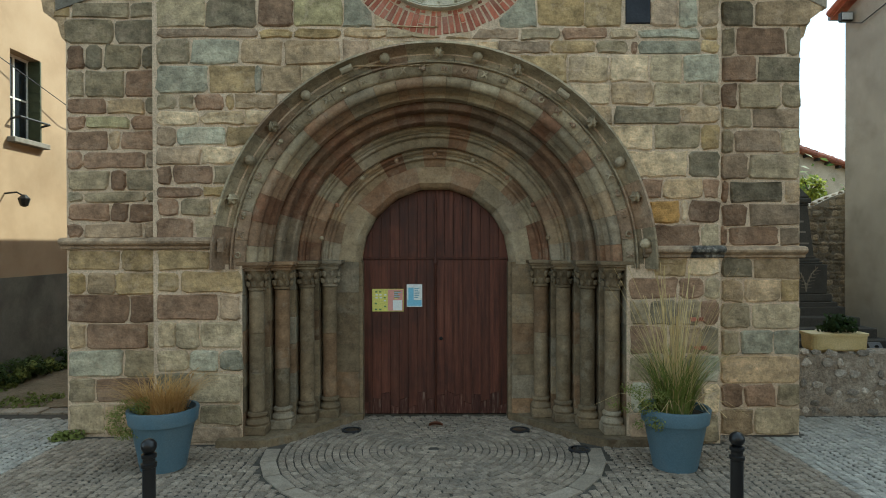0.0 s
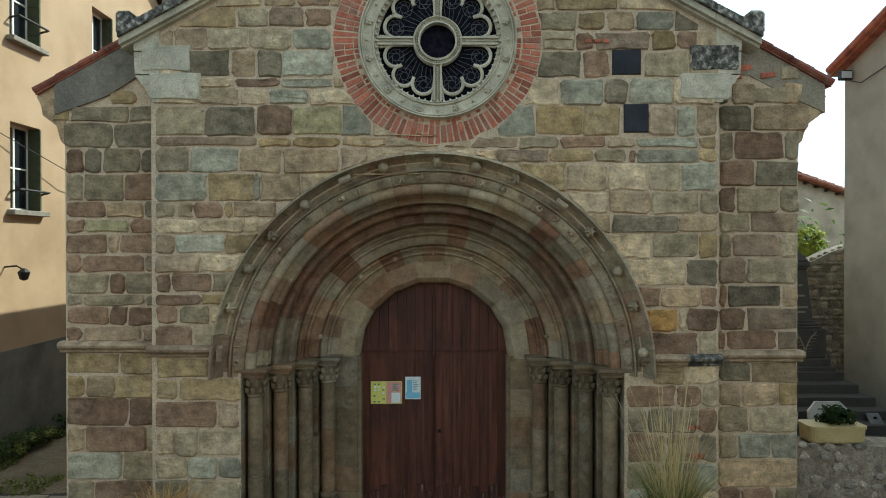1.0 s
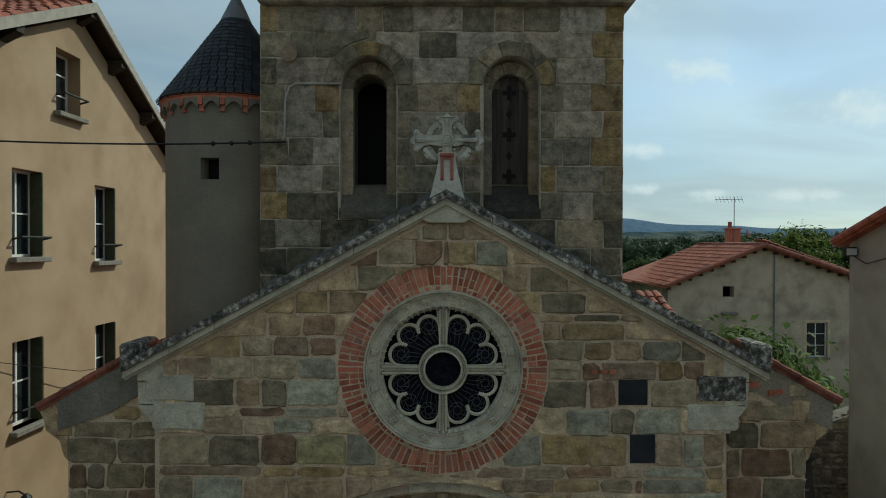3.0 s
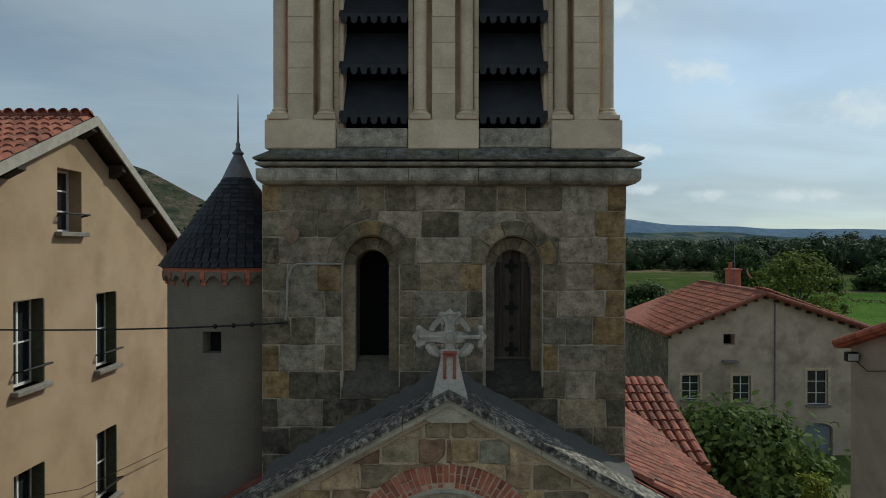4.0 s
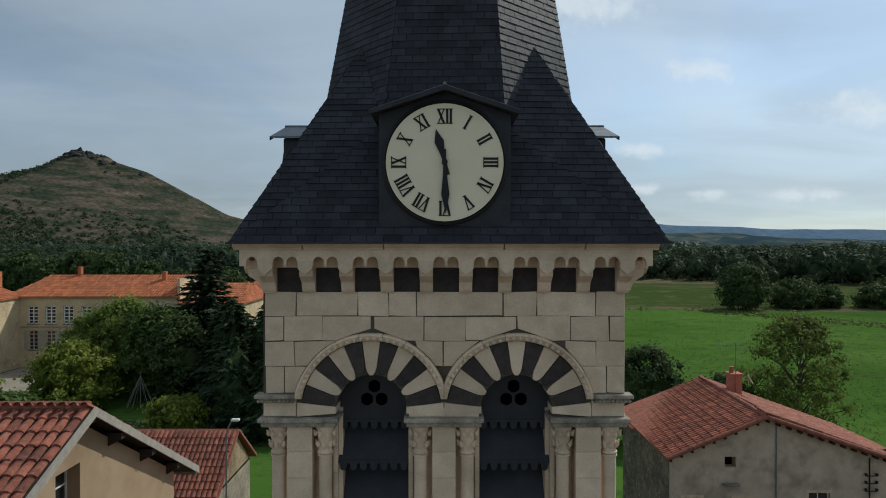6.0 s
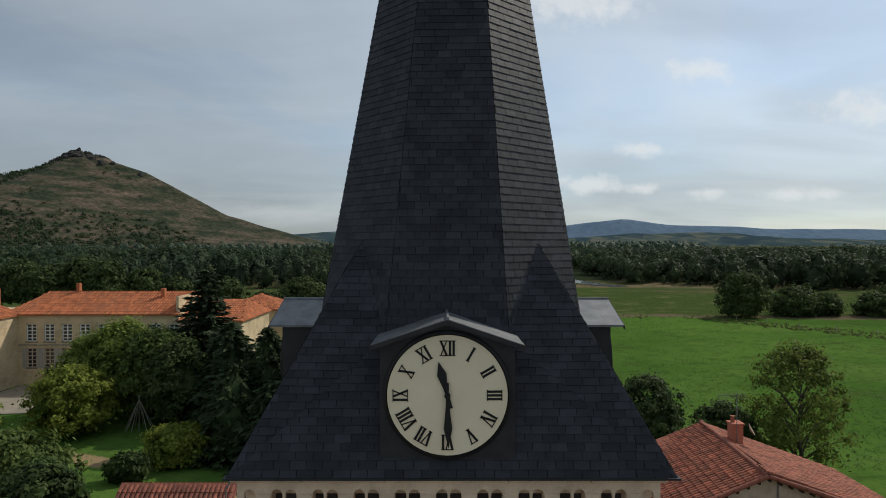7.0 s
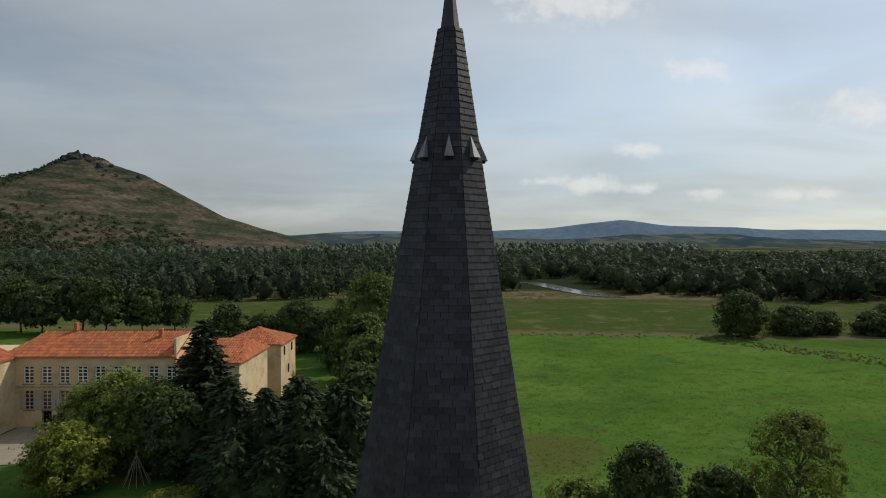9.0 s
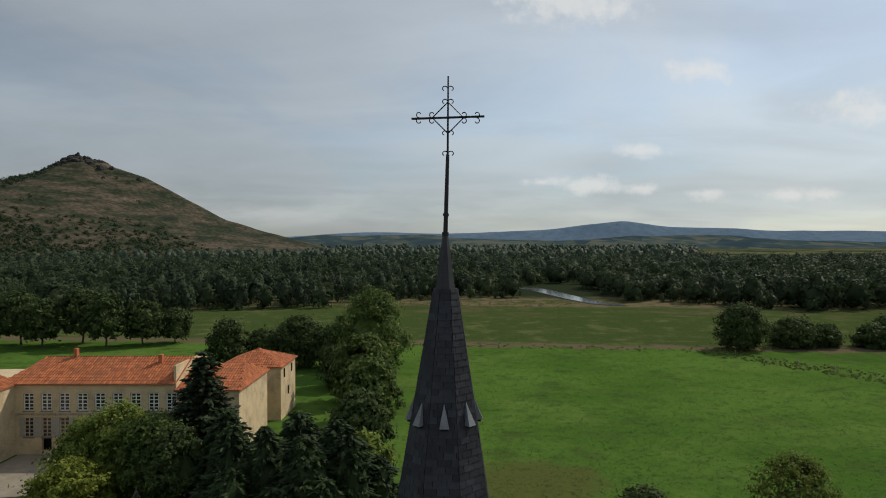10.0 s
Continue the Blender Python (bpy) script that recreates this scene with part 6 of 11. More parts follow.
    # worn carvings on the band
    for i in range(30):
        a = math.pi * (i + 0.5) / 30
        c = Vector((PX + 2.205 * math.cos(a), 7.09, PZ + 2.205 * math.sin(a)))
        bm = B()
        u, w = Vector((math.cos(a), 0, math.sin(a))), Vector((-math.sin(a), 0, math.cos(a)))
        k = i % 4
        if k == 0:
            for d in (1, -1):
                rod(bm, c - u * 0.035 - w * 0.03 * d, c + u * 0.035 + w * 0.03 * d, 0.011, 5)
        elif k == 1:
            pts = [c + u * 0.03 * math.cos(q) + w * 0.03 * math.sin(q) for q in [j * 0.9 for j in range(7)]]
            tube(bm, pts, 0.011, 5)
        elif k == 2:
            for d in (-0.03, 0, 0.03):
                rod(bm, c + w * d - u * 0.028, c + w * d + u * 0.028, 0.010, 5)
            rod(bm, c - w * 0.035, c + w * 0.035, 0.010, 5)
        else:
            ball(bm, c, 0.03, 7, 5)
            ball(bm, c + w * 0.04, 0.018, 6, 4)
        part("carving", bm, M_HOOD, t)
    for i in range(9):
        a = math.pi * (i + 0.7) / 9.4
        bm = B()
        ball(bm, (PX + (PW[3] - 0.02) * math.cos(a), 7.79, PZ + (PW[3] - 0.115) * math.sin(a)), 0.032, 7, 5)
        part("roll_boss", bm, M_PORTAL, t)
    # jambs: steps, columns, plinths
    for s in (-1, 1):
        for k in range(5):
            w, ya, yb = PW[k], PY[k], PY[k + 1]
            x0, x1 = sorted((PX + s * w, PX + s * (w + 0.32)))
            if k == 0:
                ya = PY[0] + 0.03
            if k == 4:
                x0, x1 = sorted((PX + s * 0.98, PX + s * 1.5))
                ya = PY[4] - 0.03
            z = 0.0
            while z < 2.0:
                h = min(rng.uniform(0.26, 0.42), 2.03 - z)
                if 2.03 - z - h < 0.15:
                    h = 2.03 - z
                bm = B()
                box(bm, x0, x1, ya + 0.002, yb + 0.05, z + 0.001, z + h - 0.001, 0.004)
                part("jamb_stone", bm, M_JAMB, t)
                z += h
            if k == 4:
                bm = B()
                slab_x(bm, [(8.13, 0), (8.36, 0), (8.36, 2.03), (8.13, 2.03)], *sorted((PX + s * 0.935, PX + s * 0.985)))
                part("jamb_chamfer", bm, M_JAMB, t)
        for k in range(4):
            cx, cy, r = PX + s * (PW[k] - 0.115), PY[k + 1] - 0.12, 0.088
            bm = B()
            box(bm, cx - 0.125, cx + 0.125, cy - 0.125, cy + 0.125, 0.08, 0.19, 0.012)
            lathe(bm, [(0.125, 0.19), (0.135, 0.215), (0.125, 0.245), (0.1, 0.262), (0.098, 0.28), (0.115, 0.30), (0.112, 0.325), (r, 0.34)], cx, cy, 16)
            part("column_base", bm, M_JAMB, t, smooth=True)
            z = 0.34
            while z < 1.70:
                h = min(rng.choice((0.45, 0.62, 0.8)), 1.72 - z)
                if 1.72 - z - h < 0.25:
                    h = 1.72 - z
                bm = B()
                lathe(bm, [(r - 0.004, z + 0.001), (r, z + 0.006), (r, z + h - 0.006), (r - 0.004, z + h - 0.001)], cx, cy, 16)
                part("column_drum", bm, M_JAMB, t, smooth=True)
                z += h
            capital(cx, cy, 1.72, 1.95, 0.082, t, M_JAMB)
            bm = B()
            for za, zb, e in ((1.95, 1.99, 0.13), (1.99, 2.015, 0.155), (2.015, 2.055, 0.175)):
                x0, x1 = sorted((cx - s * e, cx + s * 0.2))
                box(bm, x0, x1, cy - e, cy + 0.16, za, zb, 0.004)
            part("abacus", bm, M_JAMB, t)
        bm = B()
        pts = [(PX + s * 2.42, 6.97), (PX + s * 1.92, 6.97), (PX + s * 1.6, 7.22), (PX + s * 1.02, 8.02), (PX + s * 0.93, 8.1), (PX + s * 0.93, 8.4), (PX + s * 2.42, 8.4)]
        slab_z(bm, pts, -0.02, 0.085)
        part("plinth", bm, M_JAMB, t, "worn plinth stone under the columns")
    # hidden solid backing behind the arches, added to keep light out of the joints
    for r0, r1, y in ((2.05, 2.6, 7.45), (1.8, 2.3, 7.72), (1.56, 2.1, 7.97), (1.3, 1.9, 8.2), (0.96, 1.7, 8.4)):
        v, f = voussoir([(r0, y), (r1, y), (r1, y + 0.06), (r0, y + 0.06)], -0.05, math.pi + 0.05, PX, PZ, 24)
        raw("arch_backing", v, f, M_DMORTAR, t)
    # near-black threshold: shade under the door painted in, no soot here
    bm = B()
    slab_y(bm, [(PX - 2.5, -0.02), (PX + 2.5, -0.02), (PX + 2.5, 0.02), (PX - 2.5, 0.02)], 8.3, 8.36)
    part("threshold", bm, M_SOOT_SHADE, t)


def church_door():
    d = thing("door_portal", "closed double door of dark red-brown vertical planks", "door", (PX, 8.32, 0), kind="structure")
    x0, x1 = PX - 0.95, PX + 0.95
    n = 16
    top = lambda x: PZ + math.sqrt(max(0, 0.955 ** 2 - (x - PX) ** 2))
    y = 8.31
    leaves = []
    for s in (-1, 1):
        bm = B()
        a, b = sorted((PX, PX + s * 0.95))
        box(bm, a, b, y + 0.01, y + 0.06, 0.03, 2.06)
        leaves.append(part("door_leaf", bm, M_DOOR, d))
    for i in range(n):
        a, b = x0 + 1.9 * i / n, x0 + 1.9 * (i + 1) / n
        zf = rng.uniform(0.10, 0.34)
        pr = 0.012 if abs(i - 7.5) > 1 else 0.018
        v, f = stone([(a + 0.002, zf), (b - 0.002, zf + rng.uniform(-0.05, 0.05)), (b - 0.002, 2.055), (a + 0.002, 2.055)], wall_to3(y), pr, 0.002, 0.001)
        plank = raw("plank", v, f, M_DOOR, leaves[0 if i < n // 2 else 1])
        z1 = v[0][2], v[1][2]
        v, f = stone([(a + 0.002, 0.03), (b - 0.002, 0.03), (b - 0.002, z1[1]), (a + 0.002, z1[0])], wall_to3(y), pr - 0.002, 0.002, 0.0005)
        raw("worn_plank_foot", v, f, M_DOORW, leaves[0 if i < n // 2 else 1], "bleached and scratched plank foot")
    bm = B()
    holed_wall(bm, x0, x1, 2.05, top, y + 0.01, y + 0.06, [], 8)
    pan = part("transom_panel", bm, M_DOOR, d)
    for i in range(n):
        a, b = x0 + 1.9 * i / n + 0.002, x0 + 1.9 * (i + 1) / n - 0.002
        m = (a + b) / 2
        v, f = stone([(a, 2.075), (b, 2.075), (b, top(b)), (m, top(m)), (a, top(a))], wall_to3(y), 0.012, 0.004, 0.001)
        raw("plank", v, f, M_DOOR, pan)
    bm = B()
    box(bm, x0, x1, y - 0.03, y + 0.01, 2.055, 2.078, 0.004)
    part("transom_bar", bm, M_DOOR, d)
    bm = B()
    lathe(bm, [(0.012, 0.05), (0.016, 0.06), (0.016, 1.98), (0.03, 2.0), (0.03, 2.03), (0.018, 2.05), (0.02, 2.75), (0.004, 2.9)], PX + 0.0, y - 0.02, 10)
    part("meeting_strip", bm, M_DOOR, d, smooth=True)
    bm = B()
    ball(bm, (PX + 0.07, y - 0.03, 1.02), 0.025)
    box(bm, PX + 0.05, PX + 0.09, y - 0.016, y - 0.005, 0.93, 1.0, 0.003)
    part("door_handle", bm, M_IRON, d, "small black knob and keyhole plate")
    # black sheet behind the door in place of the unlit inside
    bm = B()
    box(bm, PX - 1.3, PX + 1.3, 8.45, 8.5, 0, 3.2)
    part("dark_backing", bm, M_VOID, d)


def posters():
    def poster(x0, x1, z0, z1, label, bg, marks):
        t = thing("poster", label, "poster", ((x0 + x1) / 2, 8.285, z0))
        bm = B()
        box(bm, x0, x1, 8.286, 8.289, z0, z1)
        part("sheet", bm, bg, t)
        for j, (a, b, c, d, mat_) in enumerate(marks):
            bm = B()
            box(bm, x0 + a * (x1 - x0), x0 + b * (x1 - x0), 8.284 - j * 0.0002, 8.2858, z0 + c * (z1 - z0), z0 + d * (z1 - z0))
            part("printed_block", bm, mat_, t)

    ink = lambda n, c: surf(n, [c, tuple(k * 1.1 for k in c)], 9, 0.55, 0.0)
    yel, pink, blue, pale, green, dk = ink("ink_yellow", (0.66, 0.62, 0.16)), ink("ink_pink", (0.62, 0.30, 0.26)), ink("ink_blue", (0.22, 0.50, 0.66)), \
        ink("ink_pale", (0.74, 0.76, 0.74)), ink("ink_green", (0.12, 0.22, 0.08)), ink("ink_teal", (0.08, 0.30, 0.42))
    r = random.Random(4)
    marks = [(0.5, 0.98, 0.03, 0.97, pink), (0.66, 0.95, 0.05, 0.5, pale)]
    for i in range(7):
        for j in range(3):
            if r.random() < 0.75:
                a, c = 0.08 + 0.14 * j + r.uniform(0, 0.03), 0.06 + 0.13 * i
                marks.append((a, a + 0.07, c, c + 0.06, green if r.random() < 0.6 else pale))
    for i in range(8):
        marks.append((0.7, 0.7 + r.uniform(0.1, 0.25), 0.55 + 0.045 * i, 0.575 + 0.045 * i, r.choice((yel, green, blue))))
    poster(-0.92, -0.51, 1.375, 1.67, "landscape poster, yellow with plants beside a pink half", yel, marks)
    marks = [(0.04, 0.96, 0.04, 0.3, blue), (0.1, 0.45, 0.3, 0.85, blue)]
    for i in range(6):
        marks.append((0.5, 0.5 + r.uniform(0.2, 0.4), 0.4 + 0.08 * i, 0.43 + 0.08 * i, dk))
    poster(-0.468, -0.265, 1.435, 1.73, "small pale blue printed notice", pale, marks)


# ---- rose window ----
def rose():
    t = thing("rose_window", "round rose window with pale tracery inside a red brick ring", "window", (RX, 7.2, RZ), kind="structure")
    # bricks
    n = 96
    for row, (r0, r1) in enumerate(((0.897, 0.945), (0.955, 1.165))):
        for i in range(n):
            a = 2 * math.pi * i / n
            if row == 0 and rng.random() < 0.25:
                continue
            d = math.pi / n * rng.uniform(0.66, 0.84)
            if row == 1 and rng.random() < 0.3:
                cuts = ((r0, r0 + 0.09), (r0 + 0.102, r1))
            else:
                cuts = ((r0, r1 + rng.uniform(-0.02, 0.01)),)
            for p, q in cuts:
                poly = [(RX + p * math.cos(a - d), RZ + p * math.sin(a - d)), (RX + q * math.cos(a - d), RZ + q * math.sin(a - d)),
                        (RX + q * math.cos(a + d), RZ + q * math.sin(a + d)), (RX + p * math.cos(a + d), RZ + p * math.sin(a + d))]
                BR.append(stone(poly, wall_to3(YF), rng.uniform(0.002, 0.011), 0.004, 0.004))
    for i, (v, f) in enumerate(BR):
        if i < 290:
            raw("brick", v, f, M_BRICK, t)
    if len(BR) > 290:
        raw("brickwork", *join_raw(BR[290:]), M_BRICKJ, t)["kind"] = "stuff"

    def annulus(prof, name, material, seg=64, label=""):
        v, f = voussoir(prof, 0, 2 * math.pi, RX, RZ, seg)
        return raw(name, v, f[:-2], material, t, label, smooth=True)

    annulus([(0.885, 7.25), (0.885, 7.05), (0.878, 7.03), (0.868, 7.032), (0.863, 7.06), (0.857, 7.062), (0.852, 7.048), (0.842, 7.052), (0.838, 7.092), (0.735, 7.105), (0.728, 7.08), (0.715, 7.08), (0.712, 7.12), (0.675, 7.16), (0.675, 7.25)], "stone_ring", M_TRACERY, label="pale moulded stone ring, blackened below")
    for i in range(24):
        a = 2 * math.pi * i / 24
        bm = B()
        c = (RX + 0.79 * math.cos(a), 7.085, RZ + 0.79 * math.sin(a))
        if i % 2 == 0:
            ball(bm, c, 0.019, 7, 5)
        else:
            for k in range(5):
                q = 2 * math.pi * k / 5
                ball(bm, (c[0] + 0.026 * math.cos(q), 7.08, c[2] + 0.026 * math.sin(q)), 0.02, 6, 4)
            ball(bm, (c[0], 7.066, c[2]), 0.015, 6, 4)
        part("ring_boss", bm, M_TRACERY, t, smooth=True)
    bm = B()
    for i in range(60):
        a = 2 * math.pi * i / 60
        rod(bm, (RX + 0.662 * math.cos(a), 7.13, RZ + 0.662 * math.sin(a)), (RX + 0.715 * math.cos(a), 7.095, RZ + 0.715 * math.sin(a)), 0.003, 4, 0.03)
    part("tooth_moulding", bm, M_TRACERY, t)
    annulus([(0.278, 7.2), (0.278, 7.12), (0.267, 7.105), (0.254, 7.12), (0.249, 7.15), (0.228, 7.15), (0.222, 7.11), (0.200, 7.105), (0.203, 7.13), (0.200, 7.2)], "hub_ring", M_TRACERY, 40)
    bm = B()
    for i in range(44):
        a = 2 * math.pi * i / 44
        ball(bm, (RX + 0.2385 * math.cos(a), 7.132, RZ + 0.2385 * math.sin(a)), 0.014, 6, 4)
    part("bead_moulding", bm, M_TRACERY, t)
    for k in range(4):
        a = math.pi / 2 * k
        u, w = Vector((math.cos(a), 0, math.sin(a))), Vector((-math.sin(a), 0, math.cos(a)))
        c = Vector((RX, 0, RZ))
        bm = B()
        for off, hw, y0 in ((0, 0.022, 7.14), (0.036, 0.011, 7.115), (-0.036, 0.011, 7.115)):
            ringa = [c + u * 0.268 + w * (off + d) for d in (-hw, hw)]
            ringb = [c + u * 0.685 + w * (off + d) for d in (-hw, hw)]
            q = [ringa[0], ringb[0], ringb[1], ringa[1]]
            solid(bm, [(p.x, y0, p.z) for p in q], [(p.x, 7.2, p.z) for p in q])
        for i in range(14):
            p = c + u * (0.31 + 0.027 * i)
            ball(bm, (p.x, 7.132, p.z), 0.012, 6, 4)
        part("spoke", bm, M_TRACERY, t)
        # three-lobed cusps between the spokes
        lobes = []
        for j, (da, rr, lr) in enumerate(((-26, 0.50, 0.125), (0, 0.535, 0.125), (26, 0.50, 0.125))):
            b = a + math.pi / 4 + radians(da)
            cc = c + Vector((math.cos(b), 0, math.sin(b))) * rr
            lobes.append((cc, b, lr))
        bm = B()
        for cc, b, lr in lobes:
            pts = []
            for i in range(13):
                q = b + radians(-105 + 210 * i / 12)
                pts.append(cc + Vector((math.cos(q), 0, math.sin(q))) * lr)
            for p, q in zip(pts, pts[1:]):
                rod(bm, (p.x, 7.15, p.z), (q.x, 7.15, q.z), 0.021, 6)
        for da in (-44, 44):
            b = a + math.pi / 4 + radians(da * 0.9)
            p = c + Vector((math.cos(b), 0, math.sin(b))) * 0.36
            q = c + Vector((math.cos(b), 0, math.sin(b))) * 0.66
            rod(bm, (p.x, 7.16, p.z), (q.x, 7.16, q.z), 0.015, 6)
        part("cusped_tracery", bm, M_TRACERY, t, smooth=True)
        # leading: a rosette in each lobe and curved bars between
        bm = B()
        for cc, b, lr in lobes:
            for i in range(8):
                q, q2 = b + i * math.pi / 4, b + (i + 1) * math.pi / 4
                for r0, r1 in ((0.045, 0.045), (0.045, 0.095), (0.095, 0.095)):
                    p0 = cc + Vector((math.cos(q), 0, math.sin(q))) * r0
                    p1 = cc + Vector((math.cos(q2), 0, math.sin(q2))) * r1
                    rod(bm, (p0.x, 7.194, p0.z), (p1.x, 7.194, p1.z), 0.0035, 4)
        for i in range(10):
            b = a + radians(8 + 74 * i / 9)
            p0, p1 = c + Vector((math.cos(b), 0, math.sin(b))) * 0.31, c + Vector((math.cos(b + 0.12), 0, math.sin(b + 0.12))) * (0.43 + 0.05 * (i % 2))
            rod(bm, (p0.x, 7.194, p0.z), (p1.x, 7.194, p1.z), 0.0035, 4)
        part("leading", bm, M_LEAD, t)
    bm = B()
    slab_y(bm, [(RX + 0.68 * math.cos(2 * math.pi * i / 48), RZ + 0.68 * math.sin(2 * math.pi * i / 48)) for i in range(48)], 7.2, 7.22)
    part("glass", bm, M_STAINED, t, "dark leaded stained glass")


BR = []
M_CROSS = surf("weathered_pale_stone", [(0.38, 0.345, 0.28), (0.62, 0.565, 0.47)], 14, 0.9, 0.5, 60, stain=(0.12, 0.11, 0.09), stain_scale=7, stain_amount=0.7)
M_BRICKJ = surf("red_brick_joined", [(0.37, 0.108, 0.062), (0.49, 0.165, 0.098)], 12, 0.9, 0.5, 50, 0.4, island=True, stain=(0.35, 0.28, 0.22), stain_scale=6, stain_amount=0.4)


def gable_cross():
    t = thing("stone_cross", "carved pale stone cross finial with faded red paint", "cross", (0.01, 7.2, 7.62))
    bm = B()
    rows = [(7.60, 0.215, 0.16), (7.72, 0.18, 0.14), (7.95, 0.125, 0.10), (8.08, 0.10, 0.085), (8.19, 0.095, 0.075)]
    for (za, wa, da), (zb, wb, db) in zip(rows, rows[1:]):
        solid(bm, [(0.01 - wa, 7.22 - da, za), (0.01 + wa, 7.22 - da, za), (0.01 + wa, 7.22 + da, za), (0.01 - wa, 7.22 + da, za)],
              [(0.01 - wb, 7.22 - db, zb), (0.01 + wb, 7.22 - db, zb), (0.01 + wb, 7.22 + db, zb), (0.01 - wb, 7.22 + db, zb)])
    part("foot", bm, M_FOOT, t, "cream-washed tapering foot")
    c = Vector((0.01, 7.22, 8.325))
    for a, ln in ((0, 1.0), (90, 0.72), (180, 1.0), (270, 0.5)):
        u = Vector((math.cos(radians(a)), 0, math.sin(radians(a))))
        w = Vector((-u.z, 0, u.x))
        at = lambda p, q: c + u * p * ln + w * q
        q = [at(0.0, -0.07), at(0.1, -0.062), at(0.19, -0.05), at(0.26, -0.062), at(0.31, -0.10), at(0.355, -0.112), at(0.375, -0.085), at(0.36, -0.055), at(0.395, -0.03),
             at(0.395, 0.03), at(0.36, 0.055), at(0.375, 0.085), at(0.355, 0.112), at(0.31, 0.10), at(0.26, 0.062), at(0.19, 0.05), at(0.1, 0.062), at(0.0, 0.07)]
        bm = B()
        half = len(q) // 2
        for k in range(half - 1):
            p4 = [q[k], q[k + 1], q[-2 - k], q[-1 - k]]
            d0, d1 = 0.055 + 0.012 * math.sin(k * 1.1), 0.055 + 0.012 * math.sin((k + 1) * 1.1)
            solid(bm, [(p.x, 7.22 - d, p.z) for p, d in zip(p4, (d0, d1, d1, d0))], [(p.x, 7.22 + d, p.z) for p, d in zip(p4, (d0, d1, d1, d0))])
        bmesh.ops.remove_doubles(bm, verts=bm.verts, dist=0.0005)
        for sgn in (-1, 1):
            e = at(0.345, 0.095 * sgn)
            ball(bm, (e.x, 7.2, e.z), 0.036, 8, 6)
            e = at(0.2, 0.075 * sgn)
            ball(bm, (e.x, 7.2, e.z), 0.026, 7, 5)
        e = at(0.385, 0)
        ball(bm, (e.x, 7.2, e.z), 0.034, 8, 6)
        rod(bm, at(0.1, 0) + Vector((0, -0.055, 0)), at(0.34, 0) + Vector((0, -0.06, 0)), 0.02, 6, 0.028)
        part("cross_arm", bm, M_CROSS, t, smooth=True)
    bm = B()
    for i in range(28):
        a, b = 2 * math.pi * i / 28, 2 * math.pi * (i + 1) / 28
        r = 0.215
        solid(bm, [(c.x + k * math.cos(a), y, c.z + k * math.sin(a)) for k, y in ((r - 0.03, 7.20), (r + 0.03, 7.19), (r + 0.03, 7.27), (r - 0.03, 7.27))],
              [(c.x + k * math.cos(b), y, c.z + k * math.sin(b)) for k, y in ((r - 0.03, 7.20), (r + 0.03, 7.19), (r + 0.03, 7.27), (r - 0.03, 7.27))])
    bmesh.ops.remove_doubles(bm, verts=bm.verts, dist=0.0005)
    part("cross_ring", bm, M_CROSS, t, smooth=True)
    bm = B()
    lathe(bm, [(0.078, 0.0), (0.078, 0.02), (0.06, 0.034), (0.048, 0.026), (0.042, 0.04), (0.0, 0.05)], 0, 0, 18)
    bm.transform(Matrix.Translation((c.x, 7.165, c.z)) @ Matrix.Rotation(math.pi / 2, 4, "X"))
    part("boss", bm, M_CROSS, t, smooth=True)
    for s in (-1, 1):
        bm = B()
        pts = [c + Vector((s * k, -0.01, z)) for k, z in ((0.245, -0.075), (0.235, -0.13), (0.19, -0.18), (0.12, -0.215))]
        for p, q, ra, rb in zip(pts, pts[1:], (0.028, 0.04, 0.042), (0.04, 0.042, 0.02)):
            rod(bm, p, q, ra, 7, rb)
        part("bracket", bm, M_FOOT, t, smooth=True)
    bm = B()
    for x in (-0.045, 0.065):
        rod(bm, (x, 7.10, 7.89), (x, 7.125, 8.15), 0.017, 6)
        ball(bm, (x, 7.10, 7.89), 0.024, 6, 5)
    rod(bm, (-0.07, 7.125, 8.155), (0.09, 7.125, 8.155), 0.022, 6)
    rod(bm, (-0.045, 7.125, 8.12), (0.065, 7.125, 8.12), 0.012, 6)
    part("painted_band", bm, surf("faded_red", [(0.30, 0.07, 0.05), (0.38, 0.15, 0.11)], 14, 0.9, 0.2), t, "faded red paint")


church_front()
wing(-1)
wing(1)
portal()
church_door()
rose()
gable_cross()
posters()

# ---- tower ----
TY = 10.05                    # tower axis
TF = 7.85                     # face of the lower tower
BF = 7.88                     # face of the belfry


ARCH_N, ARCH_S = -0.955, 0.808  # middles of the tower's two recesses
TOWER_COURSES = """
31.9 -2.29: W22 A54 G42 T33 A37 P61 A40 T35 A44 G57 W23
31.9 -2.29: A37 A31 A76 P52 A46 G69 P64 P33 W38
32.6 -2.29: A21 P102 A66 G69 A107 P59 W24
33.3 -2.29: A32 G36 W31 m69 A27 T47 W30 m72 A29 P35 W38
32.6 -2.29: A21 G56 A22 m69 T19 G64 A21 m72 A20 P58 W24
34.0 -2.29: A35 A30 G33 m69 A25 A29 T51 m72 G29 G34 W39
32.6 -2.29: W21 G55 A23 m69 A19 G64 P21 m72 W21 G58 T24
34.0 -2.29: W33 S33 S30 m73 S44 S59 m73 A29 G35 A38
34.7 -2.29: S19 G55 S60 S54 S59 S59 S59 T58 S24
33.3 -2.29: S33 S34 S55 S55 S55 S55 S55 S30 S35 A38
33.3 -2.29: S19 A55 S55 S59 S59 S59 S59 T58 S24
33.3 -2.29: S33 S34 S55 S55 S55 S55 S55 S30 S35 S38
33.3 -2.29: A19 S55 S55 S59 S59 S59 S59 T58 S24
"""


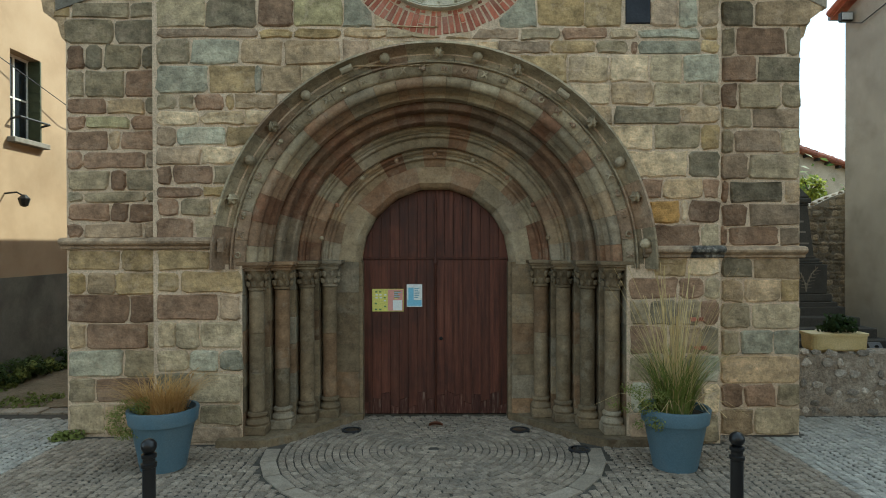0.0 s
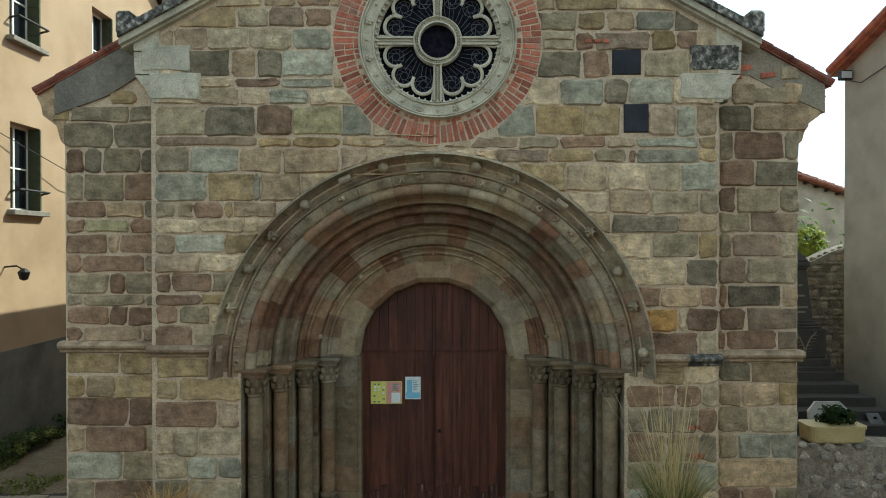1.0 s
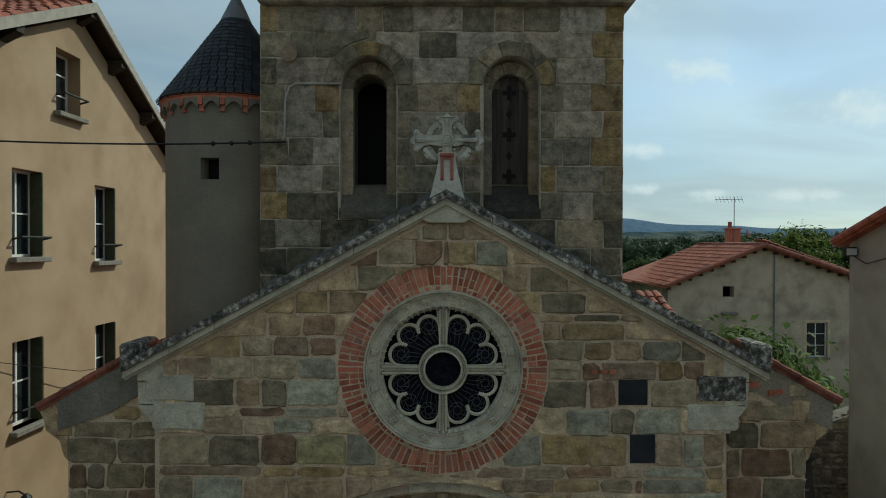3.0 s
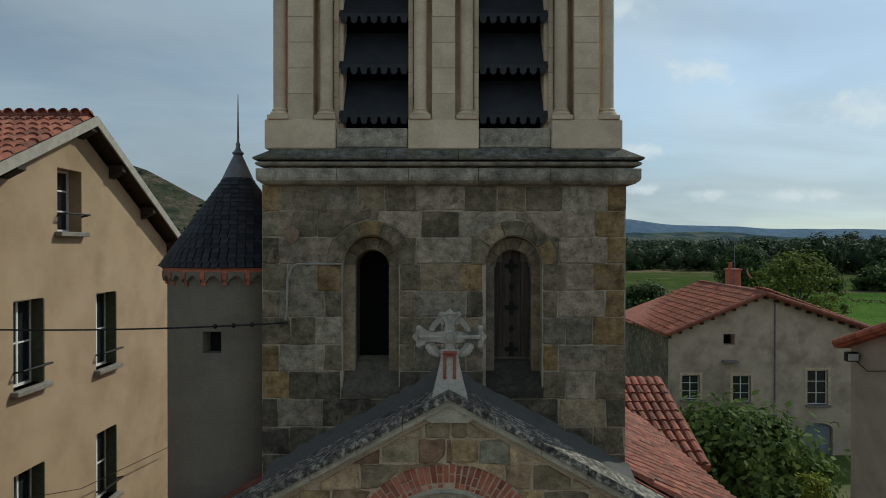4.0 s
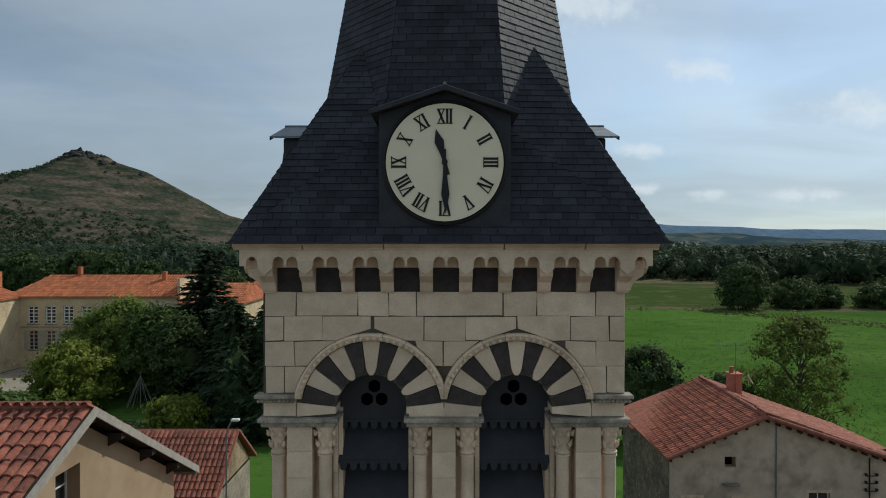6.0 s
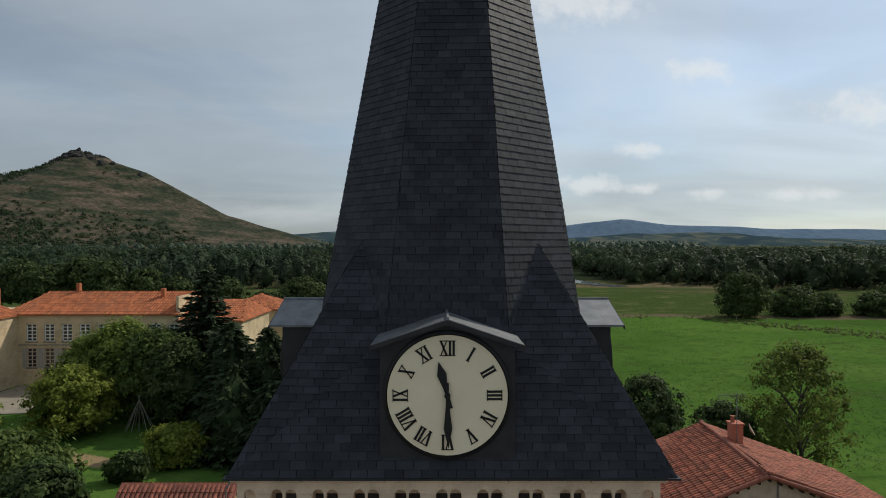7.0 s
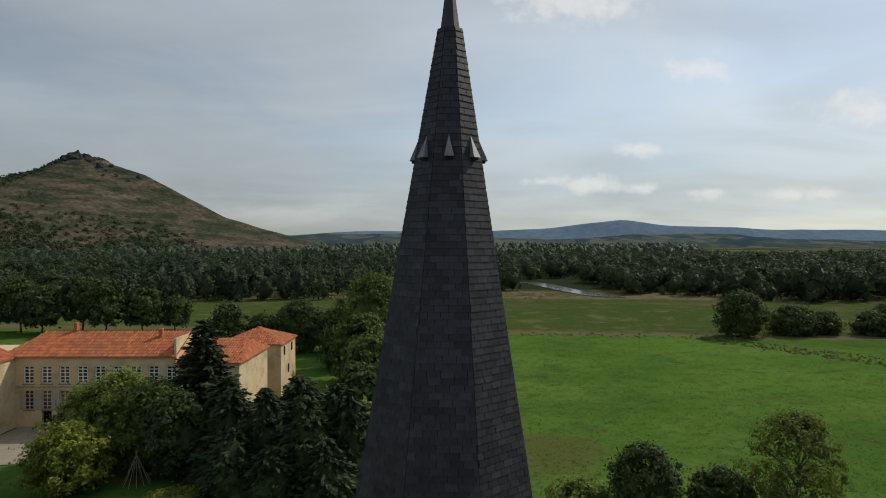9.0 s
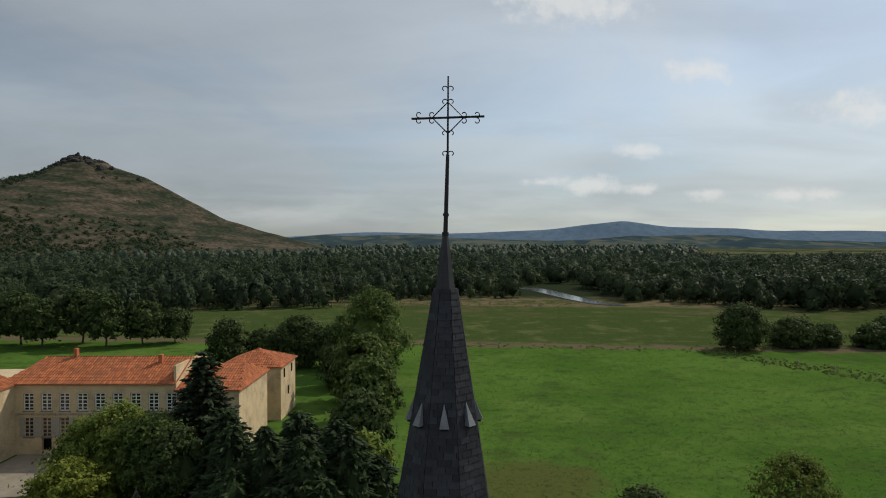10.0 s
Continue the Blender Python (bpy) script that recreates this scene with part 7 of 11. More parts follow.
def tower_lower():
    wall = thing("wall_tower", "weathered brown stone tower with two arched recesses", "wall", kind="structure")
    hw, z0, z1, mid_x = 2.235, 5.2, 10.1, -0.055
    lo, hi = mid_x - hw, mid_x + hw
    bm = B()
    holes = [(ARCH_N, 0.345, 7.5, 9.12, 0.345), (ARCH_S, 0.345, 7.5, 9.12, 0.345)]
    holed_wall(bm, lo, hi, z0, lambda x: z1, TF + 0.015, TF + 0.32, holes, 8)
    part("wall_core", bm, M_TMORTAR, wall)
    bm = B()
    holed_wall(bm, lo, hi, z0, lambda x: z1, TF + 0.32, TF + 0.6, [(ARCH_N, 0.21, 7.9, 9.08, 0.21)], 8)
    box(bm, lo, lo + 0.5, TF + 0.6, 12.25, z0, z1)
    box(bm, hi - 0.5, hi, TF + 0.6, 12.25, z0, z1)
    box(bm, lo + 0.5, hi - 0.5, 11.7, 12.25, z0, z1)
    part("wall_body", bm, M_DMORTAR, wall)
    # black sheet painting the shade inside the recess opening
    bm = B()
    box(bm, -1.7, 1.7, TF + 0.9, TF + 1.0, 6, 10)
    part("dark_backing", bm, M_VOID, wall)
    polys = []
    for sort, p in bond(TOWER_COURSES, 10.09, 0.005):
        p = clip(clip(p, 1, 0, hi), -1, 0, -lo)
        if len(p) < 3:
            continue
        todo = [p]
        for cx in (ARCH_N, ARCH_S):
            nxt = []
            for q in todo:
                a, b, top = min(k[0] for k in q), max(k[0] for k in q), max(k[1] for k in q)
                if top > 9.2:
                    nxt += cut_round(q, cx, 9.12, 0.545)
                elif top > 7.6 and b > cx - 0.36 and a < cx + 0.36:
                    nxt += [clip(q, 1, 0, cx - 0.36), clip(q, -1, 0, -(cx + 0.36))]
                else:
                    nxt.append(q)
            todo = [q for q in nxt if len(q) > 2]
        polys += [(sort, q) for q in todo if area(q) > 0.006]
    lay(wall, polys, wall_to3(TF + 0.015), None, (0.006, 0.016), wob=0.006, rounding=(0.003, 0.018))
    for cx in (ARCH_N, ARCH_S):
        for r0, r1, n, pr in ((0.35, 0.535, 5, 0.02),):
            for i in range(n):
                a, b = math.pi * i / n + 0.012, math.pi * (i + 1) / n - 0.012
                dy = rng.uniform(-0.004, 0.004)
                v, f = voussoir([(r0, TF + 0.3), (r0, TF + dy), (r0 + 0.012, TF - 0.012 + dy), (r1 - 0.012, TF - 0.012 + dy), (r1, TF + dy), (r1, TF + 0.3)], a, b, cx, 9.12, 4)
                raw("arch_stone", v, f, ST["WAATA"[i]] if cx > 0 else ST["AAWAA"[i]], wall)
        # inner order of the recess
        if cx < 0:
            for s in (-1, 1):
                bm = B()
                box(bm, *sorted((cx + s * 0.21, cx + s * 0.36)), TF + 0.16, TF + 0.4, 7.7, 9.11, 0.01)
                part("recess_jamb", bm, M_DARKST, wall)
        else:
            for s in (-1, 1):
                bm = B()
                box(bm, *sorted((cx + s * 0.23, cx + s * 0.36)), TF + 0.16, TF + 0.4, 7.7, 9.11, 0.01)
                part("recess_jamb", bm, M_DARKST, wall)
        for i in range(5):
            a, b = math.pi * i / 5 + 0.012, math.pi * (i + 1) / 5 - 0.012
            v, f = voussoir([(0.212, TF + 0.4), (0.212, TF + 0.19), (0.225, TF + 0.17), (0.37, TF + 0.17), (0.37, TF + 0.4)], a, b, cx, 9.08, 4)
            raw("arch_stone", v, f, ST["A"], wall)
        bm = B()
        slab_x(bm, [(TF - 0.02, 7.475), (TF + 0.4, 7.475), (TF + 0.4, 7.93), (TF + 0.24, 7.88), (TF - 0.02, 7.56)], cx - 0.358, cx + 0.358)
        part("sloping_sill", bm, M_SOOT_SHADE, wall, "sooty sloping sill")
    # boarded recess
    door = thing("boarded_window", "dark plank shutter with pierced crosses in an arched recess", "shutter", (ARCH_S, TF + 0.3, 7.93), kind="structure")
    for i in range(4):
        a = ARCH_S - 0.23 + 0.115 * i
        zt = 9.09 + math.sqrt(max(0, 0.23 ** 2 - max(abs(a - ARCH_S), abs(a + 0.115 - ARCH_S)) ** 2))
        bm = B()
        box(bm, a + 0.003, a + 0.112, TF + 0.3, TF + 0.33, 7.93, zt + 0.05)
        part("plank", bm, M_OLDPLANK, door)
    # near-black blocks laid on the planks paint the unlit cutouts
    for i, z in enumerate((8.03, 8.29, 8.56, 8.82, 9.09)):
        bm = B()
        if i % 2 == 0:
            box(bm, ARCH_S - 0.027, ARCH_S + 0.027, TF + 0.285, TF + 0.299, z - 0.085, z + 0.085)
            box(bm, ARCH_S - 0.085, ARCH_S + 0.085, TF + 0.287, TF + 0.298, z - 0.027, z + 0.027)
        else:
            slab_y(bm, [(ARCH_S, z - 0.05), (ARCH_S + 0.04, z), (ARCH_S, z + 0.05), (ARCH_S - 0.04, z)], TF + 0.285, TF + 0.299)
        part("pierced_ornament", bm, M_VOID, door, "black block in place of a pierced cross or lozenge")
    bm = B()
    rod(bm, (-1.925, TF - 0.03, 9.49), (-1.925, TF + 0.02, 9.49), 0.10, 12)
    part("anchor_plate", bm, surf("rusty_plate", [(0.22, 0.13, 0.08), (0.30, 0.22, 0.15)], 20, 0.9), wall, "rusty wall anchor plate")
    c = thing("wall_cable", "grey cable clipped along the tower wall", "cable", (-1.87, TF, 9.1))
    bm = B()
    tube(bm, [(-1.29, TF - 0.025, 9.125), (-1.85, TF - 0.025, 9.125), (-1.92, TF - 0.025, 9.08), (-1.97, TF - 0.025, 8.95), (-1.98, TF - 0.025, 8.5), (-2.0, TF - 0.025, 8.44)], 0.013, 6)
    part("cable", bm, M_WOODG, c)
    # cornice
    cor = thing("tower_cornice", "moulded stone cornice with a weathered sloping top", "cornice", (0, TF, 10.1), kind="structure")
    low = [(0.25, 10.085), (-0.03, 10.085), (-0.10, 10.10), (-0.145, 10.135), (-0.155, 10.17), (-0.155, 10.27), (-0.145, 10.28), (-0.03, 10.284), (-0.03, 10.306), (0.25, 10.306)]
    mid = [(0.25, 10.307), (-0.12, 10.309), (-0.15, 10.318), (-0.165, 10.338), (-0.15, 10.358), (-0.05, 10.362), (-0.05, 10.378), (0.25, 10.378)]
    top = [(0.25, 10.379), (-0.17, 10.38), (-0.185, 10.39), (-0.185, 10.41), (-0.16, 10.425), (0.04, 10.552), (0.25, 10.552)]
    ex = 2.165                                    # mitred at the corners
    for name, prof, mat_ in (("cornice_stone", low, M_CORN), ("cornice_roll", mid, M_CORN), ("weathered_top", top, M_CTOP)):
        xs = [None, -1.62, -0.75, 0.12, 0.99, 1.85, None] if name != "cornice_stone" else [None, -1.35, -0.48, 0.36, 1.23, 1.98, None]
        for a, b in zip(xs, xs[1:]):
            bm = B()
            solid(bm, [(a + 0.003 if a is not None else -(ex - dy), TF + dy, z) for dy, z in prof], [(b - 0.003 if b is not None else ex - dy, TF + dy, z) for dy, z in prof])
            part(name, bm, mat_, cor)
        for s in (-1, 1):
            bm = B()
            solid(bm, [(s * (ex - dy), TF + dy, z) for dy, z in prof], [(s * (ex - dy), 12.3, z) for dy, z in prof])
            part(name, bm, mat_, cor)
    bm = B()
    box(bm, -2.15, 2.15, TF + 0.15, 12.2, 10.1, 10.54)
    part("cornice_core", bm, M_CORN, cor)


BELFRY_COURSES = """
30.3 -2.18: p38 p75 p38 p33 p106 p41 p72 p39
30.3 -2.18: p23 p47 p63 p61 p51 p62 p65 p47 p23
30.8 -2.18: p36 p55 p41 p51 p34 p45 p55 p48 p38 p38
33.0 -2.18: p23 p41 p68 p86 p79 p68 p51 p25
"""


def belfry():
    w = thing("wall_belfry", "pale limestone belfry stage with twin round arches", "wall", kind="structure")
    hw = 2.2
    holes = [(-0.885, 0.44, 10.54, 12.99, 0.44), (0.885, 0.44, 10.54, 12.99, 0.44)]
    bm = B()
    holed_wall(bm, -hw, hw, 12.92, lambda x: 14.45, BF + 0.012, BF + 0.5, [(c, h, 12.9, s, r) for c, h, _, s, r in holes], 12)
    part("wall_core", bm, M_BJOINT, w)
    for q in [(-2.10, -1.28, BF + 0.30, BF + 0.6, 10.54, 12.95), (1.28, 2.10, BF + 0.30, BF + 0.6, 10.54, 12.95), (-0.42, 0.42, BF + 0.30, BF + 0.6, 10.54, 12.95),
              (-2.10, -1.7, BF + 0.602, 12.2, 10.54, 14.295), (1.7, 2.10, BF + 0.602, 12.2, 10.54, 14.295), (-1.695, 1.695, 11.8, 12.2, 10.54, 14.295), (-2.1, 2.1, BF + 0.505, 12.2, 14.3, 14.5)]:
        bm = B()
        box(bm, *q)
        part("pier_core", bm, M_LIME, w)
    # black sheet standing in for the unlit bell chamber
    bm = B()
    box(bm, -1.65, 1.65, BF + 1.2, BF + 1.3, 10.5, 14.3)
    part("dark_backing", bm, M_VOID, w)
    # plinth blocks, pilasters, columns, imposts
    for x0, x1 in ((-2.2, -1.33), (-0.435, 0.435), (1.33, 2.2)):
        bm = B()
        box(bm, x0, x1, BF - 0.02, BF + 0.4, 10.54, 10.90, 0.012)
        part("plinth_block", bm, M_LIME, w)
        bm = B()
        box(bm, x0 - 0.05, x1 + 0.05, BF - 0.10, BF + 0.5, 12.865, 12.915, 0.008)
        box(bm, x0 - 0.02, x1 + 0.02, BF - 0.05, BF + 0.5, 12.80, 12.865, 0.008)
        part("impost", bm, M_CORN, w)
    for a, b in ((-1.914, -1.608), (-0.142, 0.142), (1.608, 1.914)):
        z = 10.9
        while z < 12.78:
            h = 0.317
            bm = B()
            box(bm, a, b, BF + 0.0, BF + 0.3, z + 0.002, min(z + h, 12.8) - 0.002, 0.004)
            part("pilaster_block", bm, M_LIME, w)
            z += h
    for s in (-1, 1):
        for x in (0.288, 1.46, 2.035):
            cx, cy, r = s * x, BF + 0.09, 0.082
            bm = B()
            box(bm, cx - 0.13, cx + 0.13, cy - 0.13, cy + 0.13, 10.9, 10.955, 0.006)
            lathe(bm, [(0.115, 10.955), (0.125, 10.975), (0.115, 11.0), (0.09, 11.01), (0.1, 11.03), (r, 11.05)], cx, cy, 16)
            part("column_base", bm, M_LIME, w, smooth=True)
            bm = B()
            lathe(bm, [(r, 11.05), (r, 12.42), (r + 0.014, 12.425), (r + 0.014, 12.445), (r, 12.45)], cx, cy, 18)
            part("column_shaft", bm, M_LIME, w, smooth=True)
            capital(cx, cy, 12.45, 12.80, 0.08, w, M_LIME, 8)
    # jambs of the openings
    for c in (-0.885, 0.885):
        for s in (-1, 1):
            z = 10.9
            while z < 12.78:
                bm = B()
                box(bm, *sorted((c + s * 0.442, c + s * 0.5)), BF + 0.2, BF + 0.45, z + 0.002, min(z + 0.317, 12.8) - 0.002, 0.004)
                part("jamb_block", bm, M_LIME, w)
                z += 0.317
        bm = B()
        box(bm, c - 0.44, c + 0.44, BF + 0.02, BF + 0.5, 10.56, 10.80, 0.012)
        part("opening_sill", bm, M_CORN, w)
        # voussoirs in two colours over pale springers
        n, lo = 11, 0.115
        cuts = [-0.085] + [lo + (math.pi - 2 * lo) * i / n for i in range(n + 1)] + [math.pi + 0.085]
        for i, (a, b) in enumerate(zip(cuts, cuts[1:])):
            dark = i % 2 == 1 and 0 < i < n + 1
            r0 = 0.455 if dark else 0.43
            r1 = 0.855 if 0 < i < n + 1 else 0.91
            at = lambda r, q: (c + r * math.cos(q), 12.99 + r * math.sin(q))
            poly = [at(r0, a + 0.006), at(r1, a + 0.004), at(r1, (a + b) / 2), at(r1, b - 0.004), at(r0, b - 0.006)]
            if 0 < i < n + 1:              # rounded tongues at the inner ends
                m, e = (a + b) / 2, (b - a) / 2
                poly = poly[1:4] + [at(r0 + 0.10, b - 0.006), at(r0 + 0.04, m + e * 0.78), at(r0, m + e * 0.35), at(r0, m - e * 0.35), at(r0 + 0.04, m - e * 0.78), at(r0 + 0.10, a + 0.006)]
            poly = [(math.copysign(max(0.004, abs(x)) if x * c > 0 else 0.004, c), z) for x, z in poly]
            raw("arch_voussoir", *stone(poly, wall_to3(BF + 0.012), 0.018, 0.004, 0.0015, 0.3), M_BASALT if dark else M_LIME, w, "black lava stone" if dark else "")
        # hood mould
        n = 9
        for i in range(n):
            a, b = 0.17 + (math.pi - 0.34) * i / n, 0.17 + (math.pi - 0.34) * (i + 1) / n
            prof = [(0.86, BF + 0.02), (0.86, BF - 0.03), (0.89, BF - 0.05), (0.92, BF - 0.07), (0.945, BF - 0.06), (0.95, BF + 0.02)]
            v, f = voussoir(prof, a + 0.003, b - 0.003, c, 12.99, 5)
            for k, (x, y, z) in enumerate(v):
                if x * c < 0 or abs(x) < 0.003:
                    v[k] = (math.copysign(0.003, c), y, z)
            raw("hood_stone", v, f, M_LIME, w, smooth=True)
        bm = B()
        for i in range(34):
            a = math.pi * (i + 0.5) / 34
            if math.sin(a) > 0.2 and abs(c + 0.885 * math.cos(a)) > 0.04 and (c + 0.885 * math.cos(a)) * c > 0:
                ball(bm, (c + 0.885 * math.cos(a), BF - 0.05, 12.99 + 0.885 * math.sin(a)), 0.027, 5, 4)
        part("nail_moulding", bm, M_LIME, w)
    # ashlar
    polys = []
    for _, p in bond(BELFRY_COURSES, 14.445, 0.004):
        p = clip(clip(p, 1, 0, hw), -1, 0, hw)
        if len(p) > 2:
            for q in cut_round(p, -0.885, 12.99, 0.955):
                polys += [k for k in cut_round(q, 0.885, 12.99, 0.955) if area(k) > 0.004]
    for x0, x1 in ((-2.2, -1.80), (1.80, 2.2)):
        polys.append([(x0, 12.92), (x1, 12.92), (x1, 13.13), (x0, 13.13)])
    polys.append([(-0.43, 12.92), (0.43, 12.92), (0.42, 13.0), (0.03, 13.03), (-0.03, 13.03), (-0.42, 13.0)])
    lay(w, polys, wall_to3(BF + 0.012), M_LIME, (0.010, 0.014), "ashlar_block", inset=0.004, wob=0.001)
    for s in (-1, 1):
        bm = B()
        box(bm, *sorted((s * 1.81, s * 2.29)), BF - 0.09, BF + 0.1, 13.15, 13.20, 0.01)
        box(bm, *sorted((s * 1.81, s * 2.25)), BF - 0.05, BF + 0.1, 13.10, 13.15, 0.01)
        for i in range(9):
            ball(bm, (s * (1.83 + 0.052 * i), BF - 0.055, 13.115), 0.022, 5, 4)
        part("impost_string", bm, M_CORN, w)
    # louvres
    for c in (-0.885, 0.885):
        lv = thing("louvre_window", "grey louvred belfry opening with scalloped boards and a trefoil", "louvre", (c, BF + 0.3, 10.8), kind="structure")
        for i, z in enumerate((10.925, 11.555, 12.205)):
            bm = B()
            slab_x(bm, [(BF + 0.27, z + 0.06), (BF + 0.29, z + 0.085), (BF + 0.62, z + 0.60), (BF + 0.60, z + 0.61), (BF + 0.26, z + 0.09)], c - 0.445, c + 0.445)
            part("louvre_board", bm, M_LOUVRE, lv)
            bm = B()
            scallop(bm, c - 0.445, c + 0.445, z + 0.085, 0.06, 0.085, 7, BF + 0.25, BF + 0.27)
            part("scalloped_fringe", bm, M_LOUVRE, lv)
        # top panel with a trefoil
        bm = B()
        tre = [(c, 13.215, 0.08), (c - 0.092, 13.05, 0.08), (c + 0.092, 13.05, 0.08)]
        panel_with_holes(bm, c, 12.78, lambda x: 12.99 + math.sqrt(max(0, 0.45 ** 2 - (x - c) ** 2)), 0.445, tre, BF + 0.34, BF + 0.37)
        part("trefoil_panel", bm, M_LOUVRE, lv)
        bm = B()
        scallop(bm, c - 0.445, c + 0.445, 12.785, 0.05, 0.085, 7, BF + 0.33, BF + 0.35)
        part("scalloped_fringe", bm, M_LOUVRE, lv)
        lv.location.x -= 0.06
    w.location.x -= 0.06                          # the belfry stands a little north of the gable's middle


def scallop(bm, x0, x1, z, band, drop, n, y0, y1):
    w = (x1 - x0) / n
    box(bm, x0, x1, y0, y1, z - band * 0.5, z + 0.012)
    for i in range(n):
        a = x0 + w * i
        slab_y(bm, [(a + w * 0.14, z - band * 0.5), (a + w * 0.86, z - band * 0.5), (a + w * 0.80, z - band * 0.5 - drop * 0.75), (a + w * 0.62, z - band * 0.5 - drop),
                    (a + w * 0.38, z - band * 0.5 - drop), (a + w * 0.20, z - band * 0.5 - drop * 0.75)], y0, y1)


def panel_with_holes(bm, c, z0, top, hw, circles, y0, y1):
    n = 48
    for i in range(n):
        a, b = c - hw + 2 * hw * i / n, c - hw + 2 * hw * (i + 1) / n
        m = (a + b) / 2
        iv = sorted((cz - math.sqrt(r * r - (m - cx) ** 2), cz + math.sqrt(r * r - (m - cx) ** 2)) for cx, cz, r in circles if abs(m - cx) < r)
        cur = z0
        for lo, hi in iv:
            if lo > cur + 0.002:
                slab_y(bm, [(a, cur), (b, cur), (b, lo), (a, lo)], y0, y1)
            cur = max(cur, hi)
        t = top(m)
        if t > cur + 0.002:
            slab_y(bm, [(a, cur), (b, cur), (b, top(b)), (a, top(a))] if not iv else [(a, cur), (b, cur), (b, t), (a, t)], y0, y1)


def corbel_table():
    t = thing("corbel_table", "pale corbel table with small arches over black panels", "cornice", (0, BF, 14.43), kind="structure")
    # four sides; the front in full
    for side in range(4):
        R = Matrix.Translation((0, TY, 0)) @ Matrix.Rotation(side * math.pi / 2, 4, "Z") @ Matrix.Translation((0, -TY, 0))

        def add(name, bm, m):
            bm.transform(R)
            part(name, bm, m, t)

        front = side % 2 == 0                  # the fronts run through, the sides butt against them
        bm = B()
        e = 2.17 if front else 2.045
        box(bm, -e, e, BF + 0.0, BF + 0.12, 14.44, 14.735)
        add("black_panel", bm, M_BASALT)
        for i in range(10):
            x = -2.13 + 0.4735 * i
            bm = B()
            slab_x(bm, [(BF + 0.05, 14.43), (BF - 0.03, 14.43), (BF - 0.06, 14.46), (BF - 0.10, 14.56), (BF - 0.22, 14.64), (BF - 0.24, 14.80), (BF + 0.05, 14.80)], x - 0.078, x + 0.078)
            solid(bm, [(x - 0.085, BF - 0.275, 14.73), (x, BF - 0.275, 14.66), (x + 0.085, BF - 0.275, 14.73), (x + 0.085, BF - 0.275, 14.82), (x - 0.085, BF - 0.275, 14.82)],
                  [(x - 0.085, BF, 14.73), (x, BF, 14.66), (x + 0.085, BF, 14.73), (x + 0.085, BF, 14.82), (x - 0.085, BF, 14.82)])
            add("corbel", bm, M_LIME)
        # fascia pierced by pairs of small arches
        bm = B()
        holes = []
        for i in range(-1, 10):
            x = -2.13 + 0.4735 * (i + 0.5)
            for d in (-0.08, 0.08):
                if abs(x + d) < 2.34:
                    holes.append((x + d, 0.066, 14.70, 14.805, 0.066))
        holed_wall(bm, -2.43 if front else -2.365, 2.43 if front else 2.365, 14.76, lambda x: 14.95, BF - 0.26, BF - 0.2, holes, 4)
        add("arched_fascia", bm, M_LIME)
        bm = B()
        e = 2.365 if front else 2.045
        box(bm, -e, e, BF - 0.198, BF + 0.12, 14.88, 14.948)
        e = 2.17 if front else 2.045
        box(bm, -e, e, BF - 0.03, BF + 0.12, 14.736, 14.879)
        add("soffit", bm, M_LIME)
        e = 2.5 if front else 2.165
        xs = [-e, -1.68, -0.73, 0.68, 1.63, e]
        for a, b in zip(xs, xs[1:]):
            bm = B()
            slab_x(bm, [(BF, 14.95), (BF - 0.27, 14.95), (BF - 0.285, 14.975), (BF - 0.32, 15.0), (BF - 0.335, 15.032), (BF, 15.032)], a + 0.006, b - 0.006)
            add("cornice_stone", bm, M_LIME)
    t.location.x -= 0.035


# ---- slated spire ----
def facet_pieces(poly3, row, width, seed, lift=0.008, gauge=0.03, zmin=None):
    """Slates over a flat convex polygon: list of (z, verts, faces)."""
    r = random.Random(seed)
    P = [Vector(p) for p in poly3]
    n = (P[1] - P[0]).cross(P[2] - P[0]).normalized()
    u = Vector((0, 0, 1)).cross(n).normalized()
    v = n.cross(u)
    if v.z < 0:
        u, v = -u, -v
    o = P[0]
    if n.dot(Vector((0, 0, 1))) < 0:
        n = -n
    q = [((p - o).dot(u), (p - o).dot(v)) for p in P]
    if area(q) < 0:
        q.reverse()
    v0, v1 = min(p[1] for p in q), max(p[1] for p in q)
    u0, u1 = min(p[0] for p in q), max(p[0] for p in q)
    out = []
    k = 0
    vv = v0
    while vv < v1 - 0.01:
        a = u0 - width * (0.5 if k % 2 else 0.0) - r.uniform(0, 0.02)
        while a < u1:
            w = width * r.uniform(0.92, 1.08)
            poly = [(a + 0.004, vv), (a + w - 0.004, vv + r.uniform(-0.003, 0.003)), (a + w - 0.004, vv + row + gauge), (a + 0.004, vv + row + gauge)]
            for (xa, ya), (xb, yb) in zip(q, q[1:] + q[:1]):
                ex, ey = xb - xa, yb - ya
                ln = math.hypot(ex, ey)
                if ln < 1e-6 or len(poly) < 3:
                    continue
                poly = clip(poly, ey / ln, -ex / ln, (ey * xa - ex * ya) / ln)
            if len(poly) > 2 and area(poly) > 0.0012:
                h = lift * r.uniform(0.75, 1.2)
                top = [o + u * x + v * y + n * (h * (1 - (y - vv) / (row + gauge)) + 0.003) for x, y in poly]
                V = [tuple(p) for p in top]
                F = [tuple(range(len(poly)))]
                low = [i for i, (x, y) in enumerate(poly) if y < vv + 0.006]
                if len(low) == 2:
                    i, j = low if low[1] == low[0] + 1 else low[::-1]
                    V += [tuple(top[i] - n * (h + 0.004)), tuple(top[j] - n * (h + 0.004))]
                    F.append((len(poly), len(poly) + 1, j, i))
                out.append((V[0][2], V, F))
            a += w
        vv += row
        k += 1
    return out


